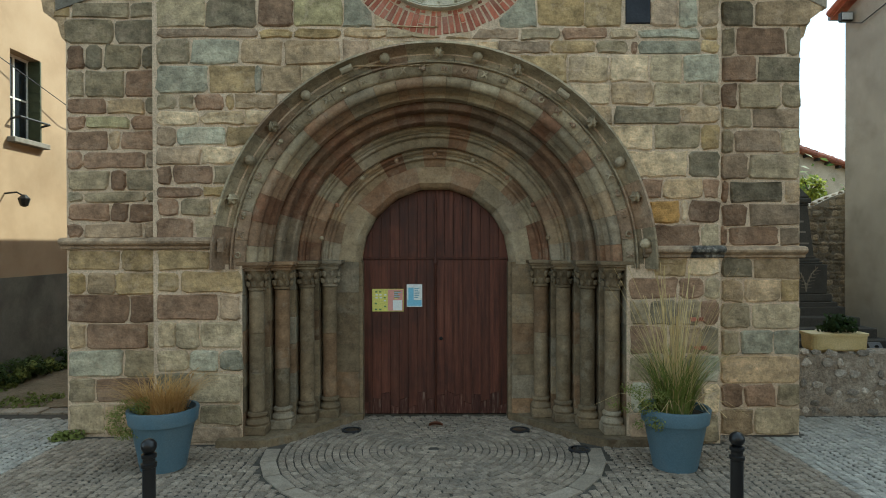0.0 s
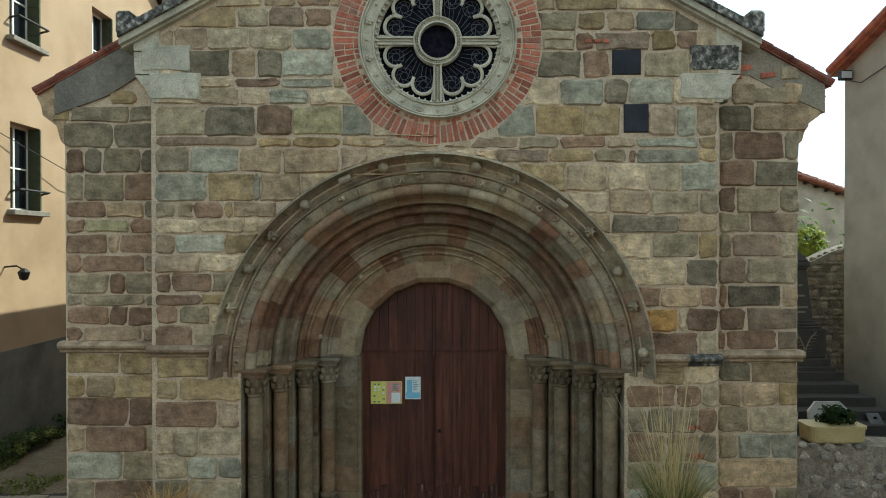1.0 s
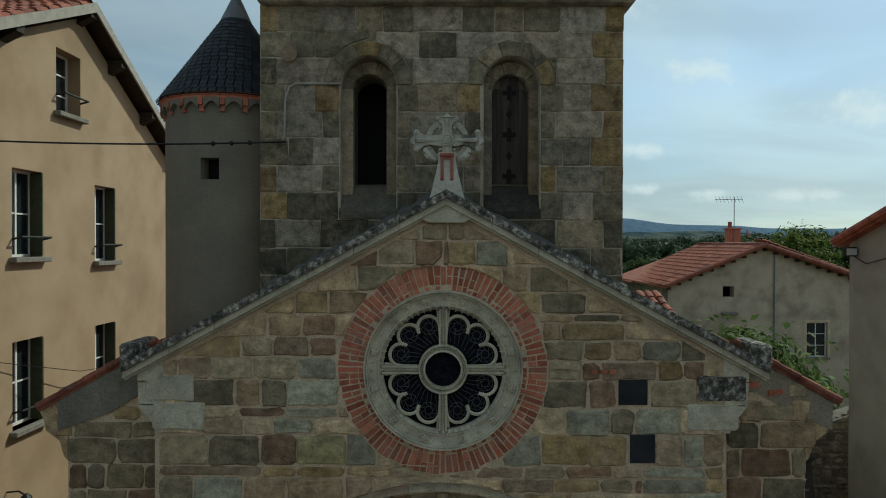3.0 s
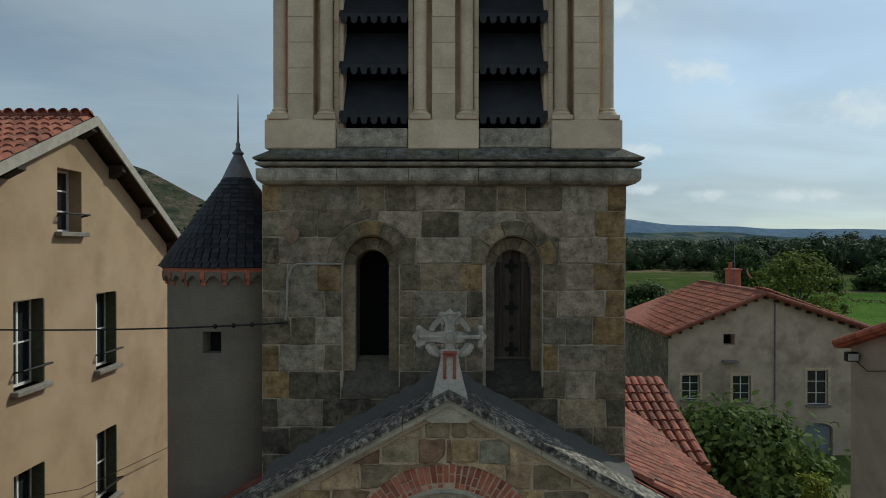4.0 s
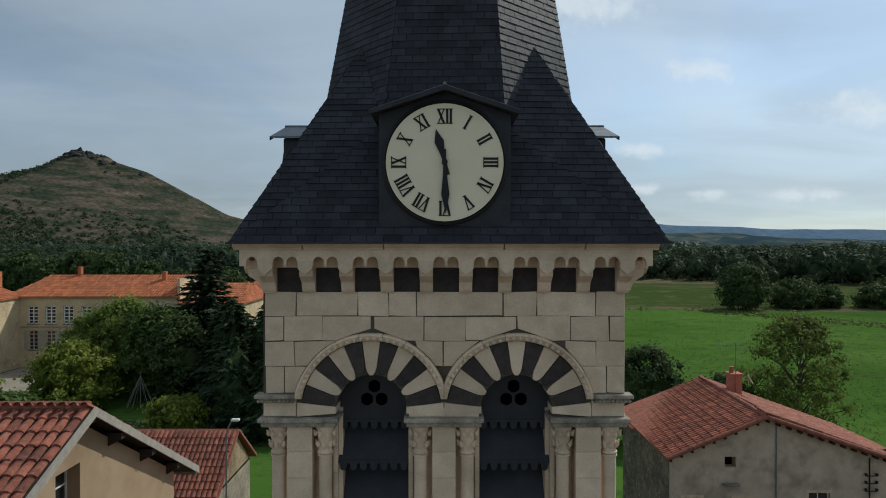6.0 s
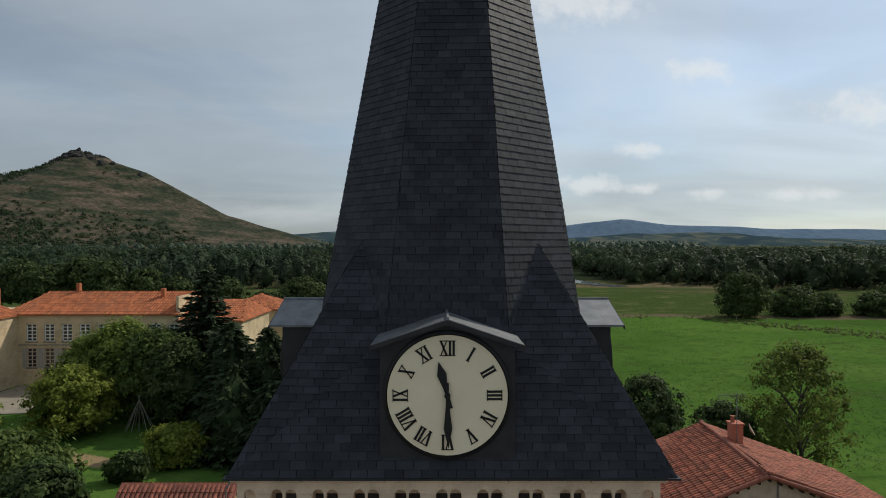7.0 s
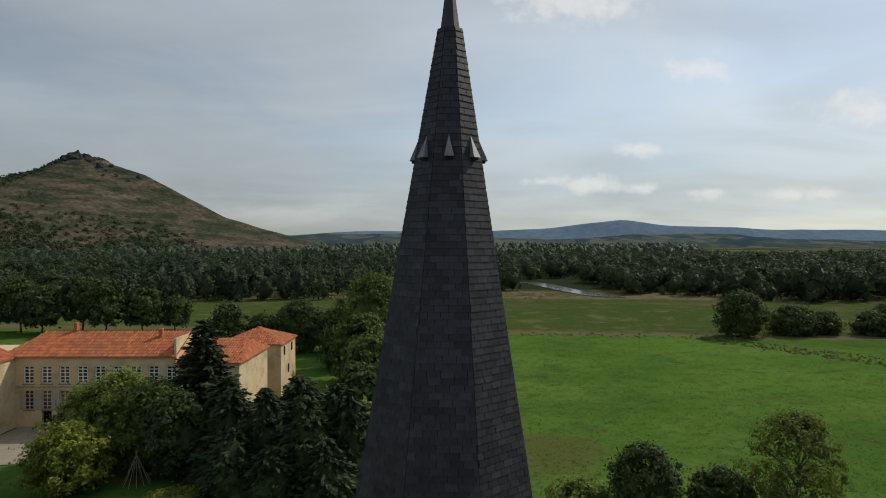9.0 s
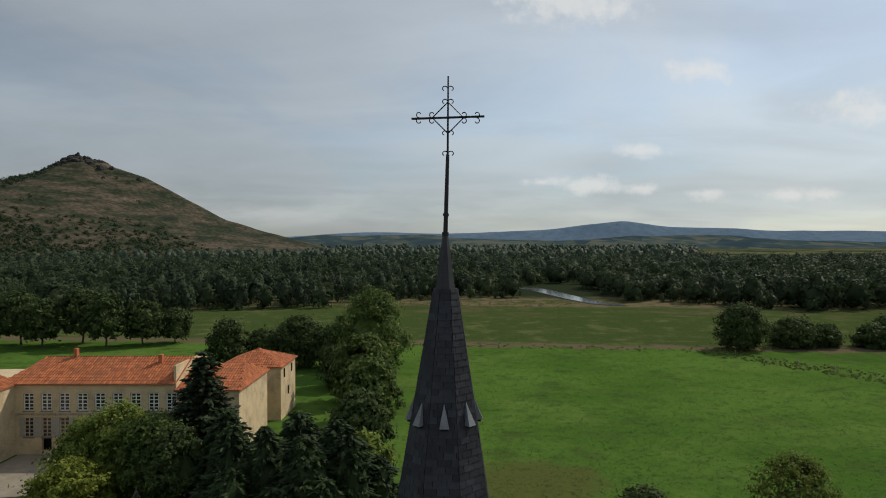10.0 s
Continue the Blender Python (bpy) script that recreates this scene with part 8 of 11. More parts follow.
def spire():
    t = thing("spire", "tall octagonal spire of dark grey slates on a broached base", "spire", (0.03, TY, 15.1))
    cy = TY
    sa = lambda z: 1.76 - 0.1614 * (z - 17.08) if z < 22 else 0.966 - 0.158 * (z - 22)     # apothem; steeper above
    axis = lambda z: 0.02 + 0.013 * max(0, z - 17)         # the spire leans a little
    k = math.tan(math.pi / 8)

    def octa(z, i):
        a = sa(z)
        ang = -math.pi / 2 - radians(2.3) - math.pi / 8 + i * math.pi / 4
        R = a / math.cos(math.pi / 8)
        return Vector((axis(z) + R * math.cos(ang), cy + R * math.sin(ang), z))

    zk, zt, ze, E, ztop = 16.5, 17.72, 15.035, 2.55, 27.0
    S = []
    for i in range(8):
        S.append([octa(16.2, i), octa(16.2, i + 1), octa(22, i + 1), octa(22, i)])
        S.append([octa(22, i), octa(22, i + 1), octa(ztop, i + 1), octa(ztop, i)])
    slates = []
    for i, f in enumerate(S):
        slates += facet_pieces(f, 0.098, 0.19, 100 + i, 0.009)
    corner = lambda s, q: Vector((s * E, cy + q * E, ze))
    apex = lambda i: (octa(zt, i) + octa(zt, i + 1)) / 2
    # faces: i = 0 front, 2 right, 4 back, 6 left; diagonals 1, 3, 5, 7
    cs = {7: corner(-1, -1), 1: corner(1, -1), 3: corner(1, 1), 5: corner(-1, 1)}
    skirt = []
    for i, (l, r) in ((0, (7, 1)), (2, (1, 3)), (4, (3, 5)), (6, (5, 7))):
        skirt.append([cs[l], cs[r], octa(zk, i + 1), octa(zk, i)])
    for i in (1, 3, 5, 7):
        skirt.append([cs[i], octa(zk, i + 1), apex(i)])
        skirt.append([cs[i], apex(i), octa(zk, i)])
    # boarding coloured near-black to darken the gaps between slates
    bm = B()
    for poly in S + skirt:
        n = (poly[1] - poly[0]).cross(poly[2] - poly[0]).normalized()
        vs = [bm.verts.new(p) for p in poly]
        bm.faces.new(vs)
    bm.faces.new([bm.verts.new(octa(ztop, i)) for i in range(8)])
    bm.faces.new([bm.verts.new(p) for p in (cs[7], cs[5], cs[3], cs[1])])
    part("boarding", bm, M_VOID, t)
    low = []
    for i, f in enumerate(skirt):
        pcs = facet_pieces(f, 0.098, 0.2, 200 + i, 0.011)
        if i == 0:
            pcs.sort(key=lambda p: p[0])
            low += pcs[:290]
            slates += pcs[290:]
        else:
            slates += pcs
    for z, v, f in low:
        raw("slate", v, f, M_SLATEP, t)
    raw("slating", *join_raw([(v, f) for z, v, f in slates]), M_SLATE, t)["kind"] = "stuff"
    # lead strips along the hips and the ridges of the broaches
    for i in (1, 3, 5, 7):
        for e in (octa(zk, i), octa(zk, i + 1), apex(i)):
            bm = B()
            rod(bm, cs[i], e, 0.005, 6)
            part("hip_strip", bm, M_SLATEP, t)
    # lead edge strip along the eaves
    bm = B()
    box(bm, -E - 0.03, E + 0.03, cy - E - 0.03, cy - E + 0.1, ze - 0.012, ze + 0.012)
    part("eave_board", bm, M_LEADSHEET, t)
    # tip
    bm = B()
    lathe(bm, [(0.165, 26.88), (0.155, 27.0), (0.125, 27.2), (0.09, 27.48), (0.052, 27.74), (0.035, 27.84)], 0.148, cy, 8, phase=math.pi / 8)
    part("lead_cap", bm, M_LEADSHEET, t, "lead cap flaring over the slates")
    # small louvred vents, three on each face seen
    for i in range(8):
        a = -math.pi / 2 + i * math.pi / 4
        u = Vector((math.cos(a), math.sin(a), 0))
        s = Vector((-u.y, u.x, 0))
        ap = sa(25.05)
        b0 = Vector((axis(25.05), cy, 25.05)) + u * (ap + 0.005)
        bm = B()
        v = [b0 - s * 0.07 + u * 0.09, b0 + s * 0.07 + u * 0.09, b0 + s * 0.07 - u * 0.02, b0 - s * 0.07 - u * 0.02, b0 + Vector((0, 0, 0.33)) - u * 0.045]
        vs = [bm.verts.new(p) for p in v]
        for f in ((0, 1, 4), (1, 2, 4), (3, 0, 4), (0, 3, 2, 1)):
            bm.faces.new([vs[j] for j in f])
        hood = part("vent", bm, M_ZINC, t, "small triangular lead vent hood")
        # black block put where the hood only shades its opening
        bm = B()
        q = [b0 - s * 0.05 + u * 0.06, b0 + s * 0.05 + u * 0.06, b0 + s * 0.05 - u * 0.02, b0 - s * 0.05 - u * 0.02]
        solid(bm, [p - Vector((0, 0, 0.035)) for p in q], [p - Vector((0, 0, 0.002)) for p in q])
        part("vent_mouth", bm, M_VOID, hood, "black block for the shaded opening under the hood")
    return t


def clock_dormers():
    for side, (ang, main) in enumerate(((0, True), (math.pi / 2, False), (-math.pi / 2, False))):
        R = Matrix.Translation((-0.05, TY, 0)) @ Matrix.Rotation(ang, 4, "Z") @ Matrix.Translation((0, -TY, 0))
        t = thing("clock_dormer", "lead-clad dormer with a cream clock dial under a low zinc gable", "clock", (0, 0, 0), "clock dormers")
        t.matrix_world = Matrix.Identity(4)

        def add(name, bm, m, label="", smooth=False, parent=None):
            bm.transform(R)
            return part(name, bm, m, parent or t, label, smooth)

        y, zc, r = (7.58 if main else 7.74), 15.97, 0.685
        bm = B()
        slab_y(bm, [(-0.77, 15.2), (0.77, 15.2), (0.77, 16.53), (0, 16.80), (-0.77, 16.53)], y, 9.0)
        add("housing", bm, M_LEADSHEET)
        bm = B()
        for s in (-1, 1):
            solid(bm, [(0, y - 0.16, 16.85), (s * 0.86, y - 0.16, 16.56), (s * 0.86, y - 0.16, 16.53), (0, y - 0.16, 16.81)],
                  [(0, 9.1, 16.85), (s * 0.86, 9.1, 16.56), (s * 0.86, 9.1, 16.53), (0, 9.1, 16.81)])
        rod(bm, (0, y - 0.17, 16.855), (0, 9.0, 16.855), 0.02, 6)
        add("zinc_roof", bm, M_ZINC, "low zinc gable roof")
        # dark strip added in place of the roof's shaded underside
        bm = B()
        for s in (-1, 1):
            solid(bm, [(0, y - 0.175, 16.84), (s * 0.87, y - 0.175, 16.55), (s * 0.87, y - 0.175, 16.50), (0, y - 0.175, 16.785)],
                  [(0, y - 0.163, 16.84), (s * 0.87, y - 0.163, 16.55), (s * 0.87, y - 0.163, 16.50), (0, y - 0.163, 16.785)])
        add("verge_strip", bm, M_LEADSHEET, "dark strip added along the roof edge")
        dial = B()
        slab_y(dial, [(r * math.cos(2 * math.pi * i / 64), zc + r * math.sin(2 * math.pi * i / 64)) for i in range(64)], y - 0.035, y + 0.01)
        dial = add("dial", dial, M_DIAL, "round cream dial")
        v, f = voussoir([(0.685, y), (0.70, y - 0.05), (0.73, y - 0.04), (0.735, y)], 0, 2 * math.pi, 0, zc, 64)
        bm = B()
        vs = [bm.verts.new(p) for p in v]
        for q in f[:-2]:
            bm.faces.new([vs[i] for i in q])
        bmesh.ops.remove_doubles(bm, verts=bm.verts, dist=0.0005)
        add("dial_rim", bm, M_IRON, smooth=True)
        for h, txt in enumerate(("XII", "I", "II", "III", "IV", "V", "VI", "VII", "VIII", "IX", "X", "XI")):
            a = radians(90 - 30 * h)
            bm = numeral(txt, 0.165)
            M = Matrix.Translation((0.535 * math.cos(a), y - 0.040, zc + 0.535 * math.sin(a))) @ Matrix.Rotation(-(a - math.pi / 2), 4, "Y")
            bm.transform(M)
            add("numeral", bm, M_IRON, parent=dial)
        for ln, wd, a, nm in ((0.40, 0.055, radians(90 - 345), "hour_pointer"), (0.60, 0.048, radians(90 - 179), "minute_pointer")):
            bm = B()
            u, w = Vector((math.cos(a), 0, math.sin(a))), Vector((-math.sin(a), 0, math.cos(a)))
            c = Vector((0, 0, zc))
            q = [c - u * 0.15 - w * wd * 0.4, c - w * wd * 0.35, c + u * ln * 0.25 - w * wd * 0.5, c + u * ln * 0.62 - w * wd, c + u * ln, c + u * ln * 0.62 + w * wd, c + u * ln * 0.25 + w * wd * 0.5, c + w * wd * 0.35, c - u * 0.15 + w * wd * 0.4]
            d = 0.0 if nm == "hour_pointer" else -0.012
            solid(bm, [(p.x, y - 0.058 + d, p.z) for p in q], [(p.x, y - 0.05 + d, p.z) for p in q])
            add(nm, bm, M_IRON)
        bm = B()
        rod(bm, (0, y - 0.085, zc), (0, y - 0.03, zc), 0.035, 12)
        add("pivot", bm, M_IRON)


def numeral(txt, h):
    """Roman numeral of bars with serifs, centred on the origin, in the x-z plane."""
    bm = B()
    wid = {"I": 0.042, "V": 0.10, "X": 0.10}
    tot = sum(wid[c] for c in txt)
    x = -tot / 2
    thick = 0.026
    for c in txt:
        w = wid[c]
        m = x + w / 2

        def bar(xa, xb, t):
            slab_y(bm, [(xa - t / 2, -h / 2), (xa + t / 2, -h / 2), (xb + t / 2, h / 2), (xb - t / 2, h / 2)], -0.004, 0.004)

        if c == "I":
            bar(m, m, thick)
        elif c == "V":
            bar(m, m - w * 0.36, thick)
            bar(m, m + w * 0.36, thick * 0.5)
        else:
            bar(m + w * 0.34, m - w * 0.34, thick)
            bar(m - w * 0.34, m + w * 0.34, thick * 0.5)
        for z in (-h / 2, h / 2):
            e = w * 0.48 if not (c == "V" and z < 0) else w * 0.2
            box(bm, m - e, m + e, -0.004, 0.004, z - 0.005, z + 0.005)
        x += w
    return bm


def spire_cross():
    t = thing("iron_cross", "wrought iron cross with scrolled ends on the spire", "cross", (0.06, TY, 27.75))
    x0 = 0.185
    bm = B()
    rod(bm, (0.146, TY, 27.7), (x0, TY, 29.0), 0.036, 8, 0.026)
    rod(bm, (0.147, TY, 27.78), (0.149, TY, 27.84), 0.05, 8)
    rod(bm, (0.156, TY, 28.08), (0.158, TY, 28.12), 0.045, 8)
    part("mast", bm, M_IRON, t)
    bm = B()
    rod(bm, (x0, TY, 29.0), (x0 + 0.01, TY, 30.17), 0.017, 6, 0.012)
    part("upright", bm, M_IRON, t)
    c = Vector((x0 + 0.005, TY, 29.55))
    bm = B()
    rod(bm, c + Vector((-0.545, 0, -0.015)), c + Vector((0.545, 0, 0.02)), 0.017, 6)
    part("crossbar", bm, M_IRON, t)

    def scroll(p, d, side, size=0.1):
        """A curl at p leaving along d and turning to one side."""
        bm = B()
        d, n = Vector(d).normalized(), Vector((-d[2], 0, d[0])).normalized() * side
        pts = []
        for i in range(11):
            a = i / 10 * 4.4
            r = size * 0.5 * (1 - 0.055 * i)
            ctr = Vector(p) + n * size * 0.5
            pts.append(ctr - n * r * math.cos(a) + d * r * math.sin(a))
        tube(bm, pts, 0.008, 5)
        part("scroll", bm, M_IRON, t)

    U = {"r": Vector((1, 0, 0)), "l": Vector((-1, 0, 0)), "u": Vector((0, 0, 1)), "d": Vector((0, 0, -1))}
    for k, v in U.items():
        for dist in (0.235, 0.43) if k != "d" else (0.235, 0.54):
            for s in (-1, 1):
                scroll(c + v * dist, v if k != "d" else -v, s, 0.1)
        if k in "ud":
            for h in "rl":
                bm = B()
                rod(bm, c + v * 0.235, c + U[h] * 0.235, 0.009, 5)
                part("brace", bm, M_IRON, t)


tower_lower()
belfry()
corbel_table()
spire()
clock_dormers()
spire_cross()

# ---- roofs, houses, village ----
def tile_facet(poly3, width, length, seed, rad=0.4, tall=0.75):
    """Canal tiles over a flat convex roof polygon: list of (verts, faces)."""
    r = random.Random(seed)
    P = [Vector(p) for p in poly3]
    n = (P[1] - P[0]).cross(P[2] - P[0]).normalized()
    if n.z < 0:
        n = -n
    u = Vector((0, 0, 1)).cross(n).normalized()
    v = n.cross(u)
    if v.z < 0:
        u, v = -u, -v
    o = P[0]
    q = [((p - o).dot(u), (p - o).dot(v)) for p in P]
    if area(q) < 0:
        q.reverse()
    us, vs = [p[0] for p in q], [p[1] for p in q]

    def inside(x, y):
        return all((xb - xa) * (y - ya) - (yb - ya) * (x - xa) >= -1e-6 for (xa, ya), (xb, yb) in zip(q, q[1:] + q[:1]))

    out = []
    a = min(us)
    while a < max(us):
        b = min(vs)
        while b < max(vs):
            if inside(a + width / 2, b + length / 2):
                V, F = [], []
                w0, w1 = width * rad * 1.12, width * rad * 0.92
                j = r.uniform(-0.012, 0.012)
                lift = r.uniform(0, 0.008)
                for vv, w, h in ((b - 0.01, w0, 0.02), (b + length + 0.03, w1, 0.0)):
                    for k in range(5):
                        t = math.pi * k / 4
                        p = o + u * (a + width / 2 + j - w * math.cos(t)) + v * vv + n * (w * tall * math.sin(t) + h + lift)
                        V.append(tuple(p))
                F = [(k, k + 1, k + 6, k + 5) for k in range(4)] + [(4, 3, 2, 1, 0)]
                out.append((V, F))
            b += length
        a += width
    return out


def roof_plane(parent, poly3, thick, material, name="roof_slab"):
    P = [Vector(p) for p in poly3]
    bm = B()
    solid(bm, [p - Vector((0, 0, thick)) for p in P], P)
    return part(name, bm, material, parent)


def lay_tiles(parent, tiles, limit=280, piece=None, joined=None):
    for v, f in tiles[:limit]:
        raw("roof_tile", v, f, piece or M_TILEP, parent)
    if tiles[limit:]:
        raw("roof_tiling", *join_raw(tiles[limit:]), joined or M_TILE, parent)["kind"] = "stuff"


TURN_X = Matrix(((0, -1, 0, 0), (1, 0, 0, 0), (0, 0, 1, 0), (0, 0, 0, 1)))      # a wall along x becomes one along y, facing +x


def casement(parent, M, u0, u1, z0, z1, white=True, shutters=True, deep=0.14, panes=(2, 3), rail=True, sill=True):
    """A window in a wall whose face is y = 0 and runs along x, then placed by M."""
    w = new("window")
    w.parent = parent
    tagged(w, "", "", "")

    def add(name, bm, m, label=""):
        bm.transform(M)
        return part(name, bm, m, w, label)

    fr = M_WHITE if white else M_WOODD
    t = 0.045
    for a, b, c, d in ((u0, u1, z1 - t, z1), (u0, u1, z0, z0 + t), (u0, u0 + t, z0 + t, z1 - t), (u1 - t, u1, z0 + t, z1 - t)):
        bm = B()
        box(bm, a, b, deep, deep + 0.05, c, d)
        add("frame", bm, fr)
    nx, nz = panes
    for i in range(1, nx):
        x = u0 + (u1 - u0) * i / nx
        bm = B()
        box(bm, x - t * 0.45, x + t * 0.45, deep + 0.003, deep + 0.045, z0 + t, z1 - t)
        add("mullion", bm, fr)
    for i in range(1, nz):
        z = z0 + (z1 - z0) * i / nz
        bm = B()
        box(bm, u0 + t, u1 - t, deep + 0.008, deep + 0.04, z - 0.014, z + 0.014)
        add("glazing_bar", bm, fr)
    bm = B()
    box(bm, u0, u1, deep + 0.025, deep + 0.03, z0, z1)
    add("pane", bm, M_GLASS)
    if sill:
        bm = B()
        box(bm, u0 - 0.08, u1 + 0.08, -0.13, deep, z0 - 0.09, z0, 0.01)
        add("sill", bm, M_SILL)
    if shutters:
        bm = B()
        box(bm, u1 - 0.035, u1 - 0.002, -0.02, deep - 0.005, z0 + 0.02, z1 - 0.02)
        for i in range(9):
            zz = z0 + 0.08 + (z1 - z0 - 0.16) * i / 8
            box(bm, u1 - 0.045, u1 - 0.03, -0.01, deep - 0.02, zz, zz + 0.05)
        add("shutter", bm, M_SHUT, "dark green folded shutter")
    if rail:
        bm = B()
        z = z0 + 0.30
        tube(bm, [(u0, 0.0, z), (u0, -0.16, z + 0.04), (u1, -0.16, z + 0.04), (u1, 0.0, z)], 0.02, 6)
        add("guard_rail", bm, M_IRON)
    return w


def left_house():
    h = thing("yellow_house", "ochre rendered gabled house with a canal tile roof", "house", (-7.15, 11.5, 0))
    X = -7.15
    M = Matrix.Translation((X, 0, 0)) @ TURN_X
    wins = [(10.5, 11.29, 6.93, 8.42, 1), (10.5, 11.29, 4.05, 5.52, 1), (12.98, 13.76, 6.80, 8.36, 2), (12.98, 13.76, 4.0, 5.48, 2), (11.70, 12.48, 9.60, 10.78, 3)]
    y0, y1, yr = 6.2, 16.75, 12.45
    top = lambda y: 11.57 - (0.465 * (yr - y) if y < yr else 0.575 * (y - yr))
    bm = B()
    holed_wall(bm, y0, y1, 1.72, top, 0, 0.4, [((a + b) / 2, (b - a) / 2, z0, z1, 0.0) for a, b, z0, z1, _ in wins] + [(yr, 0.001, 0, 1, 0)], 2)
    bm.transform(M)
    part("wall", bm, M_STUCCO, h)
    bm = B()
    box(bm, y0, y1, -0.012, 0.4, -0.3, 1.72)
    bm.transform(M)
    part("dado", bm, M_DADO, h, "dark grey rendered base, damp below")
    bm = B()
    box(bm, -15.5, X - 0.4, y0, y0 + 0.4, -0.3, 8.6)
    box(bm, -15.5, X - 0.4, y1 - 0.4, y1, -0.3, 9.0)
    box(bm, -15.5, -15.1, y0 + 0.4, y1 - 0.4, -0.3, 8.6)
    part("rear_wall", bm, M_STUCCO, h)
    # black sheet in place of the unlit rooms behind the windows
    bm = B()
    box(bm, -8.6, -8.5, y0 + 0.4, y1 - 0.4, 0, 9)
    part("dark_backing", bm, M_VOID, h)
    for a, b, z0, z1, k in wins:
        casement(h, M, a, b, z0, z1, True, k != 3, 0.2 if k != 3 else 0.25, (2, 2) if k != 3 else (2, 3))
    # roof: front slope towards -y, rear slope beyond the ridge
    xe, xw = -6.84, -15.7
    zr = 11.84
    f = lambda y: zr - (0.465 * (yr - y) if y < yr else 0.575 * (y - yr))
    front = [(xw, 5.6, f(5.6)), (xe, 5.6, f(5.6)), (xe, yr, zr), (xw, yr, zr)]
    rear = [(xe, 17.6, f(17.6)), (xw, 17.6, f(17.6)), (xw, yr, zr), (xe, yr, zr)]
    for q in (front, rear):
        roof_plane(h, q, 0.12, M_WOODD)
    tiles = tile_facet(front, 0.215, 0.36, 5)
    tiles.sort(key=lambda t: -t[0][0][0] - t[0][0][2] * 0.5)
    lay_tiles(h, tiles, 280)
    lay_tiles(h, tile_facet(rear, 0.215, 0.36, 6), 0)
    bm = B()
    x = xw
    while x < xe - 0.35:
        rod(bm, (x, yr, zr + 0.03), (x + 0.4, yr, zr + 0.045), 0.11, 8, 0.1)
        x += 0.38
    part("ridge_tiles", bm, M_TILE, h)
    for a, b in ((5.55, yr), (yr, 17.605)):
        bm = B()
        solid(bm, [(xe, a, f(a) - 0.16), (xe + 0.035, a, f(a) - 0.16), (xe + 0.035, a, f(a) + 0.03), (xe, a, f(a) + 0.03)],
              [(xe, b, f(b) - 0.16), (xe + 0.035, b, f(b) - 0.16), (xe + 0.035, b, f(b) + 0.03), (xe, b, f(b) + 0.03)])
        part("bargeboard", bm, M_WOODG, h)
    for y in (8.2, 10.3, yr, 13.6, 15.0, 16.4):
        z = f(y) - 0.13
        bm = B()
        solid(bm, [(X - 0.1, y - 0.1, z - 0.34), (X - 0.1, y + 0.1, z - 0.34), (X - 0.1, y + 0.1, z), (X - 0.1, y - 0.1, z)],
              [(xe - 0.02, y - 0.1, z - 0.14), (xe - 0.02, y + 0.1, z - 0.14), (xe - 0.02, y + 0.1, z), (xe - 0.02, y - 0.1, z)])
        part("purlin_end", bm, M_WOODD, h)
    bm = B()
    rod(bm, (X + 0.25, 17.64, f(17.64) - 0.1), (-15.5, 17.64, f(17.64) - 0.1), 0.07, 8)
    part("gutter", bm, M_ZINC, h)
    # wall lantern
    l = thing("wall_lantern", "small black lantern on a bracket", "lamp", (X + 0.02, 10.3, 3.05))
    bm = B()
    tube(bm, [(X, 10.35, 3.1), (X + 0.2, 10.35, 3.12), (X + 0.32, 10.35, 3.05)], 0.015, 6)
    part("bracket", bm, M_IRON, l)
    bm = B()
    lathe(bm, [(0.03, 3.08), (0.09, 3.02), (0.09, 3.0), (0.06, 2.9), (0.02, 2.88)], X + 0.32, 10.35, 8)
    part("lantern_head", bm, M_IRON, l)


